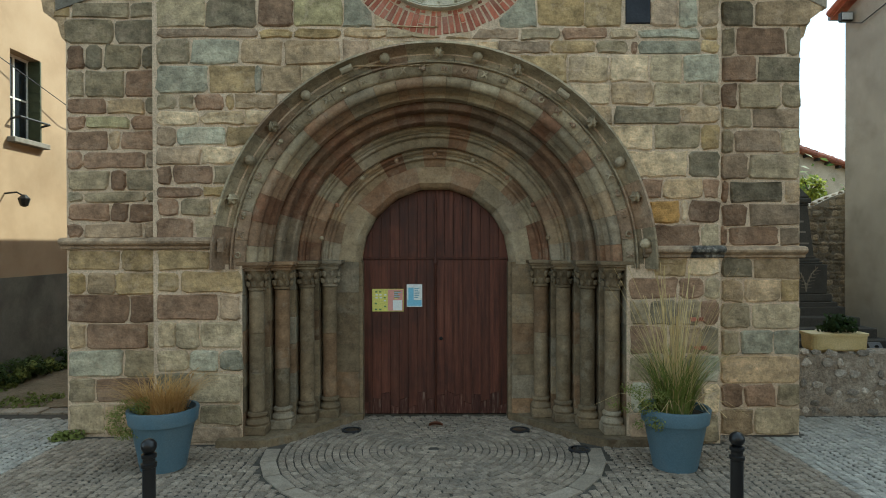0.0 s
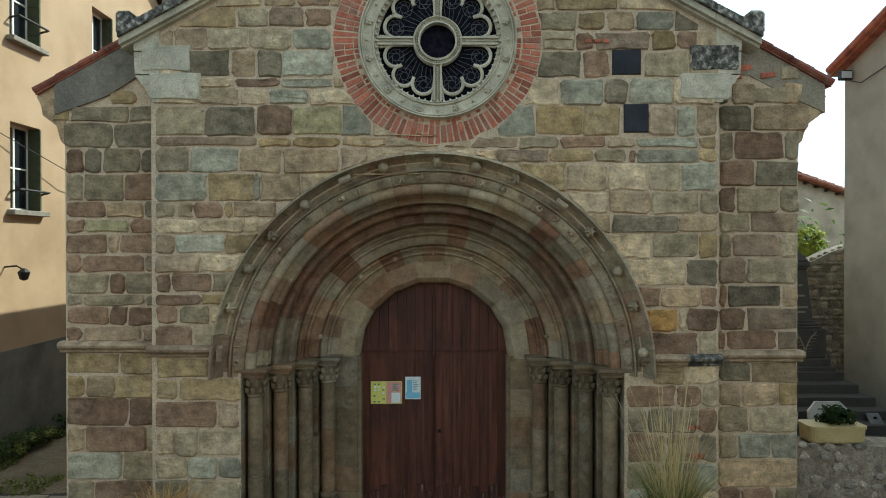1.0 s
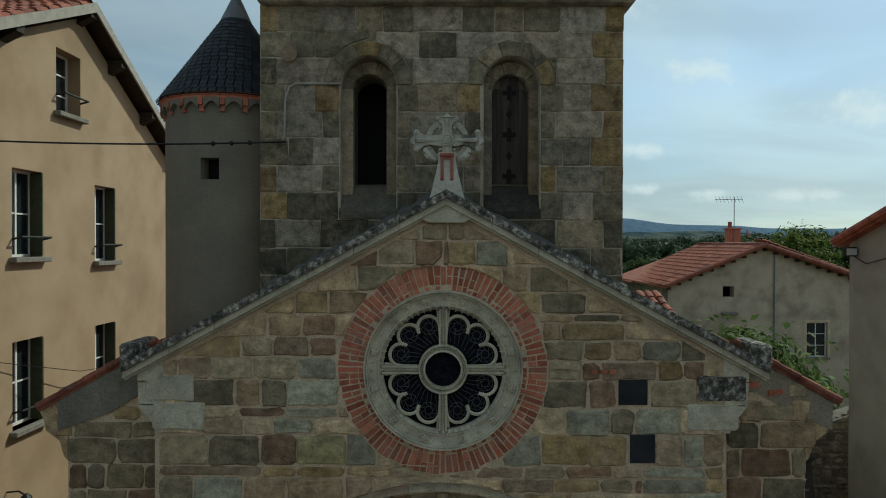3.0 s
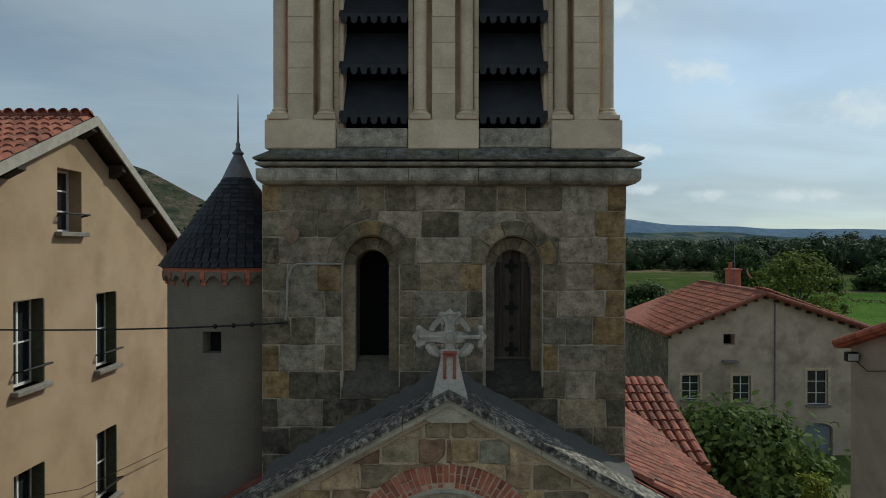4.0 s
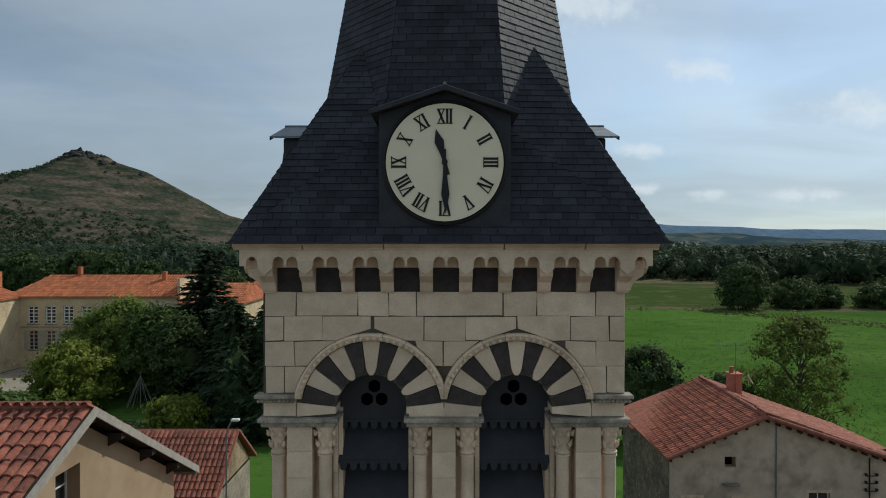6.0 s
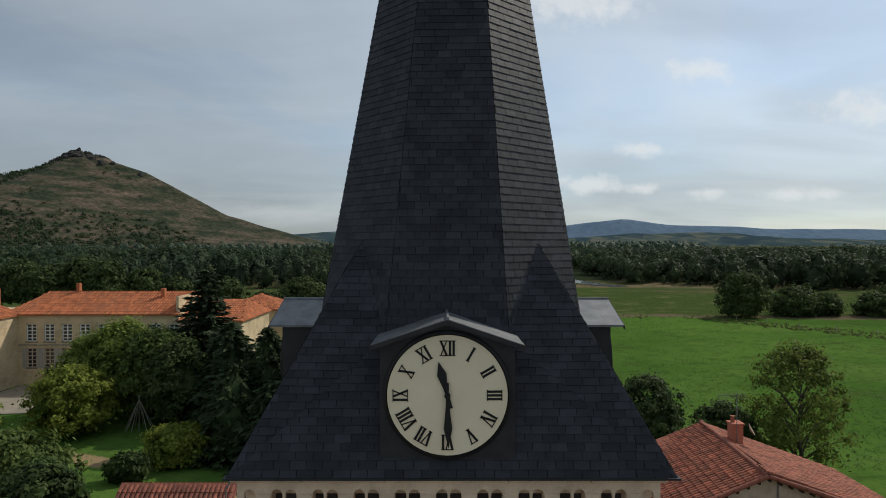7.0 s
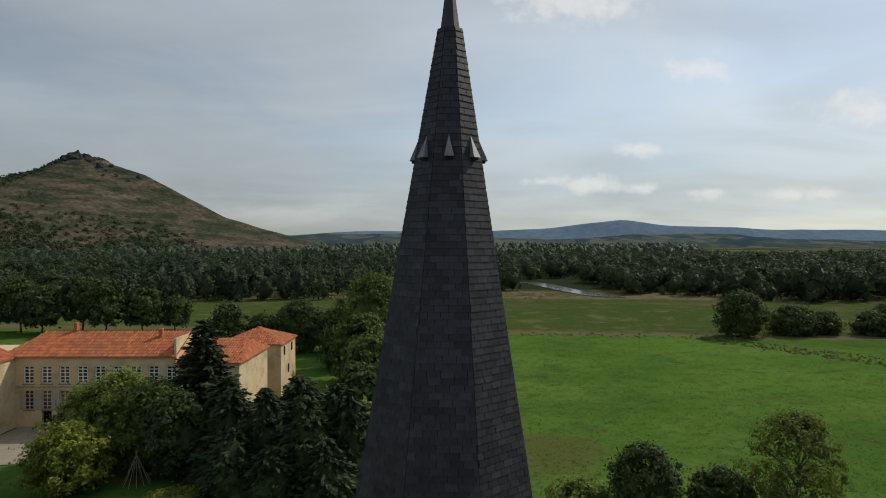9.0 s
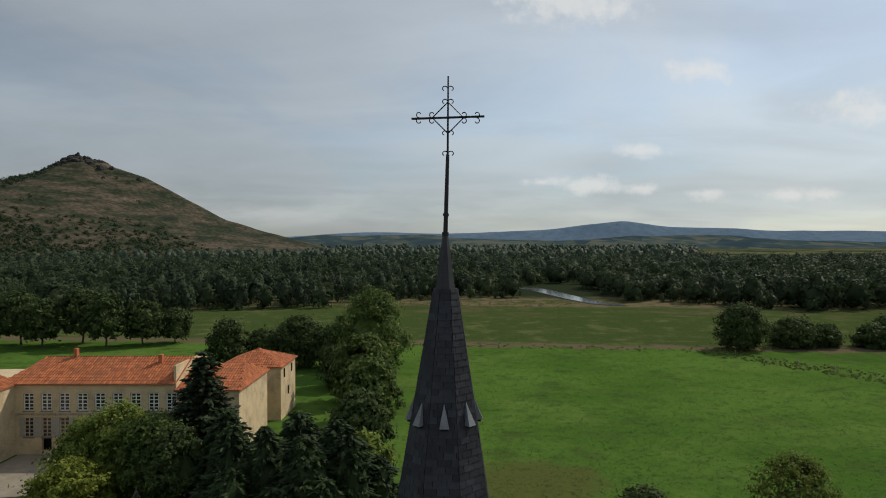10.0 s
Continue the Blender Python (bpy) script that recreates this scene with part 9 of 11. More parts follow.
def turret():
    t = thing("stair_turret", "round rendered stair turret with a conical slate roof", "turret", (-2.96, 9.02, 0))
    cx, cy, R = -2.96, 9.02, 0.92
    bm = B()
    # wall in rings, leaving a window
    n = 72
    za, zb = 7.98, 8.255
    wa = {i for i in range(n) if -1.74 < math.atan2(math.sin(2 * math.pi * (i + 0.5) / n), math.cos(2 * math.pi * (i + 0.5) / n)) < -1.50}
    for z0, z1 in ((4.0, za), (za, zb), (zb, 9.08)):
        for i in range(n):
            if (z0, z1) == (za, zb) and i in wa:
                continue
            a, b = 2 * math.pi * i / n, 2 * math.pi * (i + 1) / n
            q = [(R, a), (R, b), (R - 0.2, b), (R - 0.2, a)]
            solid(bm, [(cx + r * math.cos(k), cy + r * math.sin(k), z0) for r, k in q], [(cx + r * math.cos(k), cy + r * math.sin(k), z1) for r, k in q])
    part("wall", bm, M_TURRET, t)
    # black lining painting the shade inside the turret window
    bm = B()
    lathe(bm, [(R - 0.22, 4.0), (R - 0.22, 9.1)], cx, cy, 20)
    part("dark_backing", bm, M_VOID, t)
    # brick corbels under the eaves
    n = 22
    for i in range(n):
        a = 2 * math.pi * i / n
        bm = B()
        u, w = Vector((math.cos(a), math.sin(a), 0)), Vector((-math.sin(a), math.cos(a), 0))
        c = Vector((cx, cy, 0)) + u * (R - 0.02)
        for z0, z1, d in ((8.84, 8.92, 0.05), (8.92, 9.0, 0.09)):
            solid(bm, [c - w * 0.03 + Vector((0, 0, z0)), c + w * 0.03 + Vector((0, 0, z0)), c + w * 0.03 + u * d + Vector((0, 0, z0)), c - w * 0.03 + u * d + Vector((0, 0, z0))],
                  [c - w * 0.03 + Vector((0, 0, z1)), c + w * 0.03 + Vector((0, 0, z1)), c + w * 0.03 + u * d + Vector((0, 0, z1)), c - w * 0.03 + u * d + Vector((0, 0, z1))])
        part("brick_corbel", bm, M_BRICK, t)
    for i in range(n):
        a0, a1 = 2 * math.pi * (i + 0.13) / n, 2 * math.pi * (i + 0.87) / n
        bm = B()
        for k in range(6):
            p, q = a0 + (a1 - a0) * k / 6, a0 + (a1 - a0) * (k + 1) / 6
            zp, zq = 8.88 + 0.085 * math.sin(math.pi * k / 6), 8.88 + 0.085 * math.sin(math.pi * (k + 1) / 6)
            at = lambda r, b, z: (cx + r * math.cos(b), cy + r * math.sin(b), z)
            solid(bm, [at(R, p, zp), at(R + 0.06, p, zp), at(R + 0.06, p, 9.015), at(R, p, 9.015)], [at(R, q, zq), at(R + 0.06, q, zq), at(R + 0.06, q, 9.015), at(R, q, 9.015)])
        bmesh.ops.remove_doubles(bm, verts=bm.verts, dist=0.0005)
        part("plaster_arch", bm, M_TURRET, t)
    bm = B()
    lathe(bm, [(R - 0.05, 8.92), (R + 0.02, 9.0), (R + 0.06, 9.0), (R + 0.06, 9.045), (R + 0.08, 9.05), (R + 0.08, 9.08), (R - 0.1, 9.08)], cx, cy, 32)
    part("eave_course", bm, M_BRICK, t, smooth=False)
    # cone of slates
    rc = lambda z: 1.03 * (10.58 - z) / (10.58 - 9.07)
    bm = B()
    lathe(bm, [(1.01, 9.06), (0.03, 10.54)], cx, cy, 32)
    part("roof_boarding", bm, M_SLATEP, t)
    pcs = []
    z, k = 9.07, 0
    while z < 10.42:
        r0, r1 = rc(z) + 0.010, rc(z + 0.085) + 0.003
        m = max(8, int(2 * math.pi * r0 / 0.11))
        for i in range(m):
            a0, a1 = 2 * math.pi * (i + 0.5 * (k % 2)) / m + 0.01, 2 * math.pi * (i + 1 + 0.5 * (k % 2)) / m - 0.01
            am = (a0 + a1) / 2
            V = [(cx + r * math.cos(a), cy + r * math.sin(a), zz) for r, a, zz in ((r0, a0, z + 0.006), (r0 + 0.002, am, z), (r0, a1, z + 0.006), (r1, a1, z + 0.085), (r1, a0, z + 0.085))]
            pcs.append((V, [(0, 1, 2, 3, 4)]))
        z += 0.062
        k += 1
    raw("slating", *join_raw(pcs), M_SLATE, t)["kind"] = "stuff"
    bm = B()
    lathe(bm, [(0.215, 10.29), (0.205, 10.31), (0.09, 10.56), (0.06, 10.62), (0.085, 10.65), (0.045, 10.69), (0.026, 10.74), (0.034, 10.77), (0.016, 10.81), (0.005, 11.48)], cx, cy, 12)
    part("finial", bm, M_ZINC, t, "lead finial with a spike", True)


def nave():
    h = thing("nave_roof", "pink clay tile roof of the nave beside the tower", "roof", (0, 12, 5), kind="structure")
    f = lambda x: 7.70 - 0.54 * abs(x) * 1.0
    for s in (-1, 1):
        q = [(s * 4.5, 7.9, f(4.5)), (s * 4.5, 21, f(4.5)), (0, 21, f(0)), (0, 7.9, f(0))]
        if s > 0:
            tiles = tile_facet([(4.55, 7.95, f(4.55) + 0.02), (4.55, 21, f(4.55) + 0.02), (2.0, 21, f(2.0) + 0.02), (2.0, 7.95, f(2.0) + 0.02)], 0.23, 0.38, 9)
            lay_tiles(h, tiles, 250)
        roof_plane(h, q, 0.1, M_TILEP)
        bm = B()
        slab_y(bm, [(0, 7.5), (s * 3.5, 7.5 - 0.54 * 3.5), (s * 3.5, 5.0), (0, 5.0)], 7.55, 7.9)
        part("gable_back", bm, M_DMORTAR, h)
        bm = B()
        box(bm, *sorted((s * 3.9, s * 4.3)), 7.92, 21, 0, 5.4)
        part("side_wall", bm, M_MORTAR, h)
    # chapel with its own slope
    c = thing("chapel_roof", "bright red tiled roof of a side chapel", "roof", (5, 15, 5), kind="structure")
    q = [(3.9, 13.3, 4.75), (5.55, 13.3, 4.75), (5.55, 16.4, 5.95), (3.9, 16.4, 5.95)]
    roof_plane(c, q, 0.12, M_TILEP)
    lay_tiles(c, tile_facet([Vector(p) + Vector((0, 0, 0.015)) for p in q], 0.2, 0.36, 10), 150)
    bm = B()
    box(bm, 4.31, 5.4, 13.5, 16.4, 0, 4.7)
    part("chapel_wall", bm, M_MORTAR, c)


def right_house():
    h = thing("grey_house", "grey cement-rendered gabled house with red tiles", "house", (8.66, 9, 0))
    X, y1 = 8.66, 13.6
    yr = 8.4
    f = lambda y: 7.24 + 0.36 * (13.75 - y) if y > yr else 7.24 + 0.36 * (13.75 - 2 * yr + y)
    bm = B()
    slab_x(bm, [(3.2, -0.2), (y1, -0.2), (y1, f(y1) - 0.1), (yr, f(yr) - 0.1), (3.2, f(3.2) - 0.1)], X, X + 0.4)
    box(bm, X + 0.4, 16, y1 - 0.4, y1, -0.2, f(y1) - 0.1)
    box(bm, X + 0.4, 16, 3.2, 3.6, -0.2, f(3.2) - 0.1)
    part("wall", bm, M_CEMENT, h)
    for a, b in ((y1 + 0.2, yr), (3.0, yr)):
        q = [(X - 0.2, a, f(a)), (16.2, a, f(a)), (16.2, b, f(b)), (X - 0.2, b, f(b))]
        roof_plane(h, q, 0.1, M_TILEP)
        lay_tiles(h, tile_facet([Vector(p) + Vector((0, 0, 0.01)) for p in q], 0.21, 0.36, 12), 60)
    bm = B()
    rod(bm, (X - 0.22, y1 + 0.2, f(y1 + 0.2) + 0.02), (X - 0.22, yr, f(yr) + 0.02), 0.08, 8)
    part("verge_tiles", bm, M_TILEP, h)
    bm = B()
    rod(bm, (X - 0.2, y1 + 0.24, f(y1) - 0.12), (16, y1 + 0.24, f(y1) - 0.12), 0.06, 8)
    part("gutter", bm, M_ZINC, h)
    l = thing("floodlight", "small grey floodlight bracketed under the eaves", "lamp", (X - 0.1, 13.35, 6.95))
    bm = B()
    box(bm, X - 0.28, X - 0.03, 13.28, 13.42, 6.92, 7.12, 0.02)
    part("lamp_body", bm, M_IRON, l)
    bm = B()
    box(bm, X - 0.27, X - 0.06, 13.265, 13.28, 6.95, 7.09)
    part("lamp_glass", bm, surf("lamp_lens", [(0.5, 0.52, 0.52)], 5, 0.2, 0.0), l)
    bm = B()
    tube(bm, [(X - 0.03, 13.4, 6.92), (X - 0.05, 13.0, 6.78), (X - 0.02, 12.2, 6.95)], 0.01, 5)
    part("lamp_cable", bm, M_IRON, l)


def back_house():
    h = thing("farm_house", "rendered farmhouse with a low tiled gable and white windows", "house", (14.6, 29.5, -1.2))
    Y0, Y1 = 29.3, 37.4
    xl, xa, xr = 10.5, 14.65, 22.5
    za = 7.15
    f = lambda x: za - 0.42 * (xa - x) if x < xa else za - 0.335 * (x - xa)
    wins = [(10.98, 11.8, 2.22, 3.35), (13.33, 14.15, 2.1, 3.33), (16.77, 17.73, 1.98, 3.58)]
    bm = B()
    holes = [((a + b) / 2, (b - a) / 2, z0, z1, 0.0) for a, b, z0, z1 in wins]
    holes += [(13.15, 0.26, 4.75, 5.25, 0.0), (17.3, 0.66, -1.5, 0.85, 0.28), (xa, 0.001, 0, 0.1, 0)]
    holed_wall(bm, xl, xr, -1.6, lambda x: f(x) - 0.1, Y0, Y0 + 0.45, holes, 4)
    part("wall", bm, M_GREYST, h)
    bm = B()
    slab_x(bm, [(Y0 + 0.45, -1.6), (Y1, -1.6), (Y1, f(xl) - 0.1), (Y0 + 0.45, f(xl) - 0.1)], xl, xl + 0.45)
    part("side_wall", bm, M_FIELDST, h, "bare rubble side wall")
    bm = B()
    box(bm, xr - 0.4, xr, Y0 + 0.45, Y1, -1.6, f(xr) - 0.1)
    part("side_wall", bm, M_GREYST, h)
    # black sheet for the shade behind the farmhouse openings
    bm = B()
    box(bm, xl + 0.5, xr - 0.5, Y0 + 1.2, Y0 + 1.3, -1.5, 5.2)
    part("dark_backing", bm, M_VOID, h)
    M = Matrix.Translation((0, Y0, 0))
    for a, b, z0, z1 in wins:
        casement(h, M, a, b, z0, z1, True, False, 0.12, (2, 3), False, True)
        bm = B()
        for q in ((a - 0.12, a, z0 - 0.05, z1 + 0.12), (b, b + 0.12, z0 - 0.05, z1 + 0.12), (a, b, z1, z1 + 0.12)):
            box(bm, q[0], q[1], Y0 - 0.012, Y0 + 0.02, q[2], q[3])
        part("window_surround", bm, M_MORTAR, h)
    bm = B()
    box(bm, 12.8, 13.5, Y0 - 0.25, Y0, 3.95, 4.05, 0.01)
    part("stone_bracket", bm, M_SILL, h)
    d = new("door")
    d.parent = h
    for i in range(5):
        bm = B()
        box(bm, 16.66 + 0.256 * i, 16.66 + 0.256 * (i + 1) - 0.01, Y0 + 0.15, Y0 + 0.2, -1.5, 1.1)
        part("plank", bm, surf("blue_grey_boards", [(0.20, 0.235, 0.26), (0.27, 0.30, 0.32)], 6, 0.8, 0.2) if i == 0 else bpy.data.materials["blue_grey_boards"], d)
    ov = 0.35
    left = [(xl - ov, Y0 - ov, f(xl - ov)), (xa, Y0 - ov, za), (xa + 0.5, Y1 + 0.3, za), (xl - ov, Y1 + 0.3, f(xl - ov))]
    right = [(xr + ov, Y0 - ov, f(xr + ov)), (xr + ov, Y1 + 0.3, f(xr + ov)), (xa + 0.5, Y1 + 0.3, za), (xa, Y0 - ov, za)]
    for k, q in enumerate((left, right)):
        roof_plane(h, q, 0.1, M_TILEFP)
        lay_tiles(h, tile_facet([Vector(p) + Vector((0, 0, 0.012)) for p in q], 0.24, 0.4, 15 + k), 140, M_TILEFP, M_TILEF)
    bm = B()
    rod(bm, (xa, Y0 - ov, za + 0.04), (xa + 0.5, Y1 + 0.3, za + 0.04), 0.12, 8)
    for a, b in ((xl - ov, xa), (xa, xr + ov)):
        rod(bm, (a, Y0 - ov, f(a) + 0.03), (b, Y0 - ov, f(b) + 0.03), 0.1, 8)
    part("ridge_tiles", bm, M_TILEP, h)
    bm = B()
    box(bm, 15.4, 16.0, 34.2, 34.8, 6.4, 8.0, 0.02)
    box(bm, 15.35, 16.05, 34.15, 34.85, 8.0, 8.08)
    part("chimney", bm, M_BRICK, h, "red brick chimney")
    bm = B()
    lathe(bm, [(0.12, 8.08), (0.10, 8.4), (0.14, 8.42)], 15.55, 34.5, 8)
    part("chimney_pot", bm, M_BRICK, h)
    # rafter ends under the verge, and the electric feed
    n = 26
    for i in range(n):
        x = xl - 0.2 + (xr - xl + 0.4) * i / (n - 1)
        bm = B()
        box(bm, x - 0.05, x + 0.05, Y0 - 0.33, Y0 + 0.02, f(x) - 0.22, f(x) - 0.11)
        part("rafter_end", bm, M_WOODD, h)
    e = thing("electric_bracket", "rusty bracket with insulators and wires on the wall", "bracket", (19.55, Y0, 4.0))
    bm = B()
    rod(bm, (19.55, Y0 - 0.03, 3.4), (19.55, Y0 - 0.03, 5.2), 0.03, 6)
    for z in (3.7, 4.05, 4.4):
        rod(bm, (19.3, Y0 - 0.12, z), (19.85, Y0 - 0.12, z), 0.025, 6)
    part("bracket", bm, M_IRON, e)
    for z in (3.7, 4.05, 4.4):
        for x in (19.32, 19.82):
            bm = B()
            ball(bm, (x, Y0 - 0.12, z + 0.07), 0.07, 8, 6)
            part("insulator", bm, M_IRON, e)
    bm = B()
    tube(bm, [(19.55, Y0 - 0.04, 3.4), (19.5, Y0 - 0.04, 2.2), (19.55, Y0 - 0.04, 1.0)], 0.025, 5)
    part("wire", bm, M_IRON, e)
    a = thing("tv_antenna", "thin metal television aerial on a chimney", "antenna", (15.7, 34.5, 8.0))
    bm = B()
    rod(bm, (15.62, 34.15, 7.0), (15.62, 34.15, 9.75), 0.022, 5)
    part("mast", bm, M_ZINC, a)
    bm = B()
    rod(bm, (14.6, 34.15, 9.6), (16.1, 34.15, 9.62), 0.014, 5)
    for i in range(8):
        x = 14.65 + 0.2 * i
        rod(bm, (x, 34.0, 9.42), (x, 34.3, 9.8), 0.009, 4)
    part("aerial", bm, M_ZINC, a)
    s = thing("satellite_dish", "small grey satellite dish on a chimney", "dish", (16.2, 34.3, 7.8))
    bm = B()
    lathe(bm, [(0.02, 0.0), (0.16, 0.03), (0.3, 0.1), (0.3, 0.11), (0.15, 0.045), (0.0, 0.015)], 0, 0, 16)
    bm.transform(Matrix.Translation((16.3, 34.1, 7.75)) @ Matrix.Rotation(radians(60), 4, "Y") @ Matrix.Rotation(radians(20), 4, "X"))
    part("dish", bm, M_GREYST, s, smooth=True)
    p = thing("drain_pipe", "thin grey downpipe and cables on a house wall", "pipe", (15.6, Y0, 0))
    bm = B()
    rod(bm, (15.25, Y0 - 0.04, 6.7), (15.25, Y0 - 0.04, 2.2), 0.03, 6)
    tube(bm, [(15.25, Y0 - 0.04, 2.2), (15.2, Y0 - 0.04, 1.2), (14.6, Y0 - 0.04, 0.9)], 0.015, 5)
    part("pipe", bm, M_ZINC, p)


def shed_left():
    h = thing("outbuilding", "small rubble outbuilding with a red tiled roof", "house", (-12.5, 30, -1.5))
    bm = B()
    box(bm, -16, -10.6, 29.4, 34.5, -2.0, 3.5)
    part("wall", bm, M_DARKST, h)
    q = [(-16.2, 29.0, 3.45), (-10.35, 29.0, 3.45), (-10.35, 32, 5.75), (-16.2, 32, 5.75)]
    q2 = [(-10.35, 35, 3.45), (-16.2, 35, 3.45), (-16.2, 32, 5.75), (-10.35, 32, 5.75)]
    for k, r in enumerate((q, q2)):
        roof_plane(h, r, 0.1, M_TILEP)
        lay_tiles(h, tile_facet([Vector(p) + Vector((0, 0, 0.012)) for p in r], 0.24, 0.4, 31 + k), 150 if k == 0 else 0)
    bm = B()
    slab_x(bm, [(29.4, 3.4), (34.5, 3.4), (32, 5.6)], -10.9, -10.6)
    part("gable", bm, M_DARKST, h)
    l = thing("street_lamp", "tall street lamp with a curved arm", "lamp", (-9.6, 28.6, -1))
    bm = B()
    rod(bm, (-9.85, 28.6, -1.2), (-9.85, 28.6, 6.2), 0.05, 8, 0.035)
    tube(bm, [(-9.85, 28.6, 6.2), (-9.8, 28.6, 6.7), (-9.6, 28.6, 7.1)], 0.035, 8)
    part("pole", bm, M_ZINC, l)
    bm = B()
    box(bm, -9.62, -9.25, 28.5, 28.7, 7.08, 7.2, 0.03)
    part("lamp_head", bm, M_WHITE, l)


def school():
    DX, DZ = -1.6, 0.42
    h = thing("school_building", "long two-storey ochre building with orange tile roofs", "building", (-46, 93, -3))
    y0 = 93.5
    wallm = surf("school_render", [(0.53, 0.405, 0.245), (0.65, 0.505, 0.32)], 0.5, 0.93, 0.1, 8, stain=(0.25, 0.195, 0.13), stain_scale=0.35, stain_amount=0.7, grit=0.25)
    wx = [-59.1 + 2.62 * i for i in range(11)]
    bm = B()
    holes = []
    for i, x in enumerate(wx):
        holes.append((x, 0.78, 2.95, 5.6, 0.0))
        holes.append((x, 0.72, -0.9 if i not in (1, 5) else -2.9, 2.0, 0.0))
    holed_wall(bm, -63.2, -28.2, -4.2, lambda x: 7.0 if x < -37.7 else 6.0, y0, y0 + 0.5, holes + [(-37.7, 0.001, 0, 0.1, 0)], 2)
    part("wall", bm, wallm, h)
    bm = B()
    box(bm, -28.7, -28.2, y0 + 0.5, 108.5, -4.2, 6.0)
    box(bm, -63, -28.7, 108, 108.5, -4.2, 6.0)
    box(bm, -75, -61.1, 76, y0 + 12, -4.2, 6.8)
    part("end_wall", bm, wallm, h)
    # black sheet painting the unlit inside of the school
    bm = B()
    box(bm, -63, -29, y0 + 1.0, y0 + 1.1, -3, 6)
    part("dark_backing", bm, M_VOID, h)
    M = Matrix.Translation((0, y0, 0))
    wm = [((x - 0.78), (x + 0.78), 2.95, 5.6) for x in wx] + [((x - 0.72), (x + 0.72), -0.9, 2.0) for i, x in enumerate(wx)]
    for a, b, z0, z1 in wm:
        w = new("window")
        w.parent = h
        up = z0 > 0
        mat_ = M_WHITE if up else M_GREYST
        bm = B()
        for q in ((a, b, z1 - 0.15, z1), (a, b, z0, z0 + 0.15), (a, a + 0.15, z0, z1), (b - 0.15, b, z0, z1), ((a + b) / 2 - 0.07, (a + b) / 2 + 0.07, z0, z1)):
            box(bm, q[0], q[1], y0 + 0.15, y0 + 0.22, q[2], q[3])
        for i in range(1, 5):
            z = z0 + (z1 - z0) * i / 5
            box(bm, a, b, y0 + 0.16, y0 + 0.21, z - 0.055, z + 0.055)
        part("frame", bm, mat_, w)
        bm = B()
        box(bm, a, b, y0 + 0.22, y0 + 0.24, z0, z1)
        part("pane", bm, M_GLASS, w)
        bm = B()
        box(bm, a - 0.15, b + 0.15, y0 - 0.08, y0 + 0.1, z0 - 0.15, z0)
        part("sill", bm, M_SILL, w)
        if not up:
            for s in (-1, 1):
                bm = B()
                box(bm, *sorted(((a if s < 0 else b) + s * 0.02, (a if s < 0 else b) + s * 0.6)), y0 - 0.06, y0 - 0.01, z0, z1)
                part("shutter", bm, M_WOODG, w, "faded grey shutter")
    bm = B()
    box(bm, -61.0, -37.7, y0 - 0.1, y0, 2.35, 2.6)
    box(bm, -61.0, -37.8, y0 - 0.3, y0, 6.75, 6.99)
    part("string_course", bm, M_CORN, h)
    # roofs
    polys = [
        [(-63.2, y0 - 0.5, 7.0), (-37.3, y0 - 0.5, 7.0), (-37.3, y0 + 6, 9.9), (-60.0, y0 + 6, 9.9)],
        [(-37.3, y0 + 12.5, 7.0), (-63.2, y0 + 12.5, 7.0), (-60.0, y0 + 6, 9.9), (-37.3, y0 + 6, 9.9)],
        [(-37.7, y0 - 0.4, 6.05), (-27.8, y0 - 0.4, 6.05), (-29.5, y0 + 7.5, 8.6), (-37.7, y0 + 7.5, 8.6)],
        [(-27.8, y0 - 0.4, 6.05), (-27.8, 108.9, 6.05), (-29.5, y0 + 7.5, 8.6)],
        [(-27.8, 108.9, 6.05), (-37.7, 108.9, 6.05), (-37.7, y0 + 7.5, 8.6), (-29.5, y0 + 7.5, 8.6)],
        [(-60.8, 76, 6.9), (-60.8, y0 + 1, 6.9), (-68, y0 + 1, 9.6), (-68, 76, 9.6)],
    ]
    tl = []
    for k, q in enumerate(polys):
        roof_plane(h, q, 0.15, M_TILEO)
        tl += tile_facet([Vector(p) + Vector((0, 0, 0.01)) for p in q], 0.42, 0.8, 60 + k, 0.4, 0.35)
    raw("roof_tiling", *join_raw(tl), M_TILEO, h)["kind"] = "stuff"
    bm = B()
    box(bm, -37.75, -37.4, y0, y0 + 12, 6.0, 9.6)
    part("firewall", bm, wallm, h)
    for x, y, z, s in ((-41.6, y0 + 4.5, 9.0, 0.6), (-33.5, y0 + 5, 7.6, 0.9), (-55.5, y0 + 6, 9.7, 0.5), (-67, y0 + 4, 9, 0.7)):
        bm = B()
        box(bm, x - s / 2, x + s / 2, y - 0.35, y + 0.35, z - 1, z + 1.5, 0.03)
        part("chimney", bm, M_TILEO, h)
    p = thing("corner_pavilion", "square ochre pavilion with a pyramid tile roof", "building", (-32.5, 118, -4))
    bm = B()
    box(bm, -38, -27.2, 112.5, 123.5, -4.5, 6.55)
    part("wall", bm, wallm, p)
    tl = []
    ap = (-32.6, 118, 8.9)
    c = [(-38.4, 112.1, 6.5), (-26.8, 112.1, 6.5), (-26.8, 123.9, 6.5), (-38.4, 123.9, 6.5)]
    for a, b in zip(c, c[1:] + c[:1]):
        roof_plane(p, [a, b, ap], 0.15, M_TILEO)
        tl += tile_facet([a, b, ap], 0.42, 0.8, 70, 0.4, 0.35)
    raw("roof_tiling", *join_raw(tl), M_TILEO, p)["kind"] = "stuff"
    for yy, z in ((115, 4.2), (118, 0.5), (120.5, 4.2)):
        bm = B()
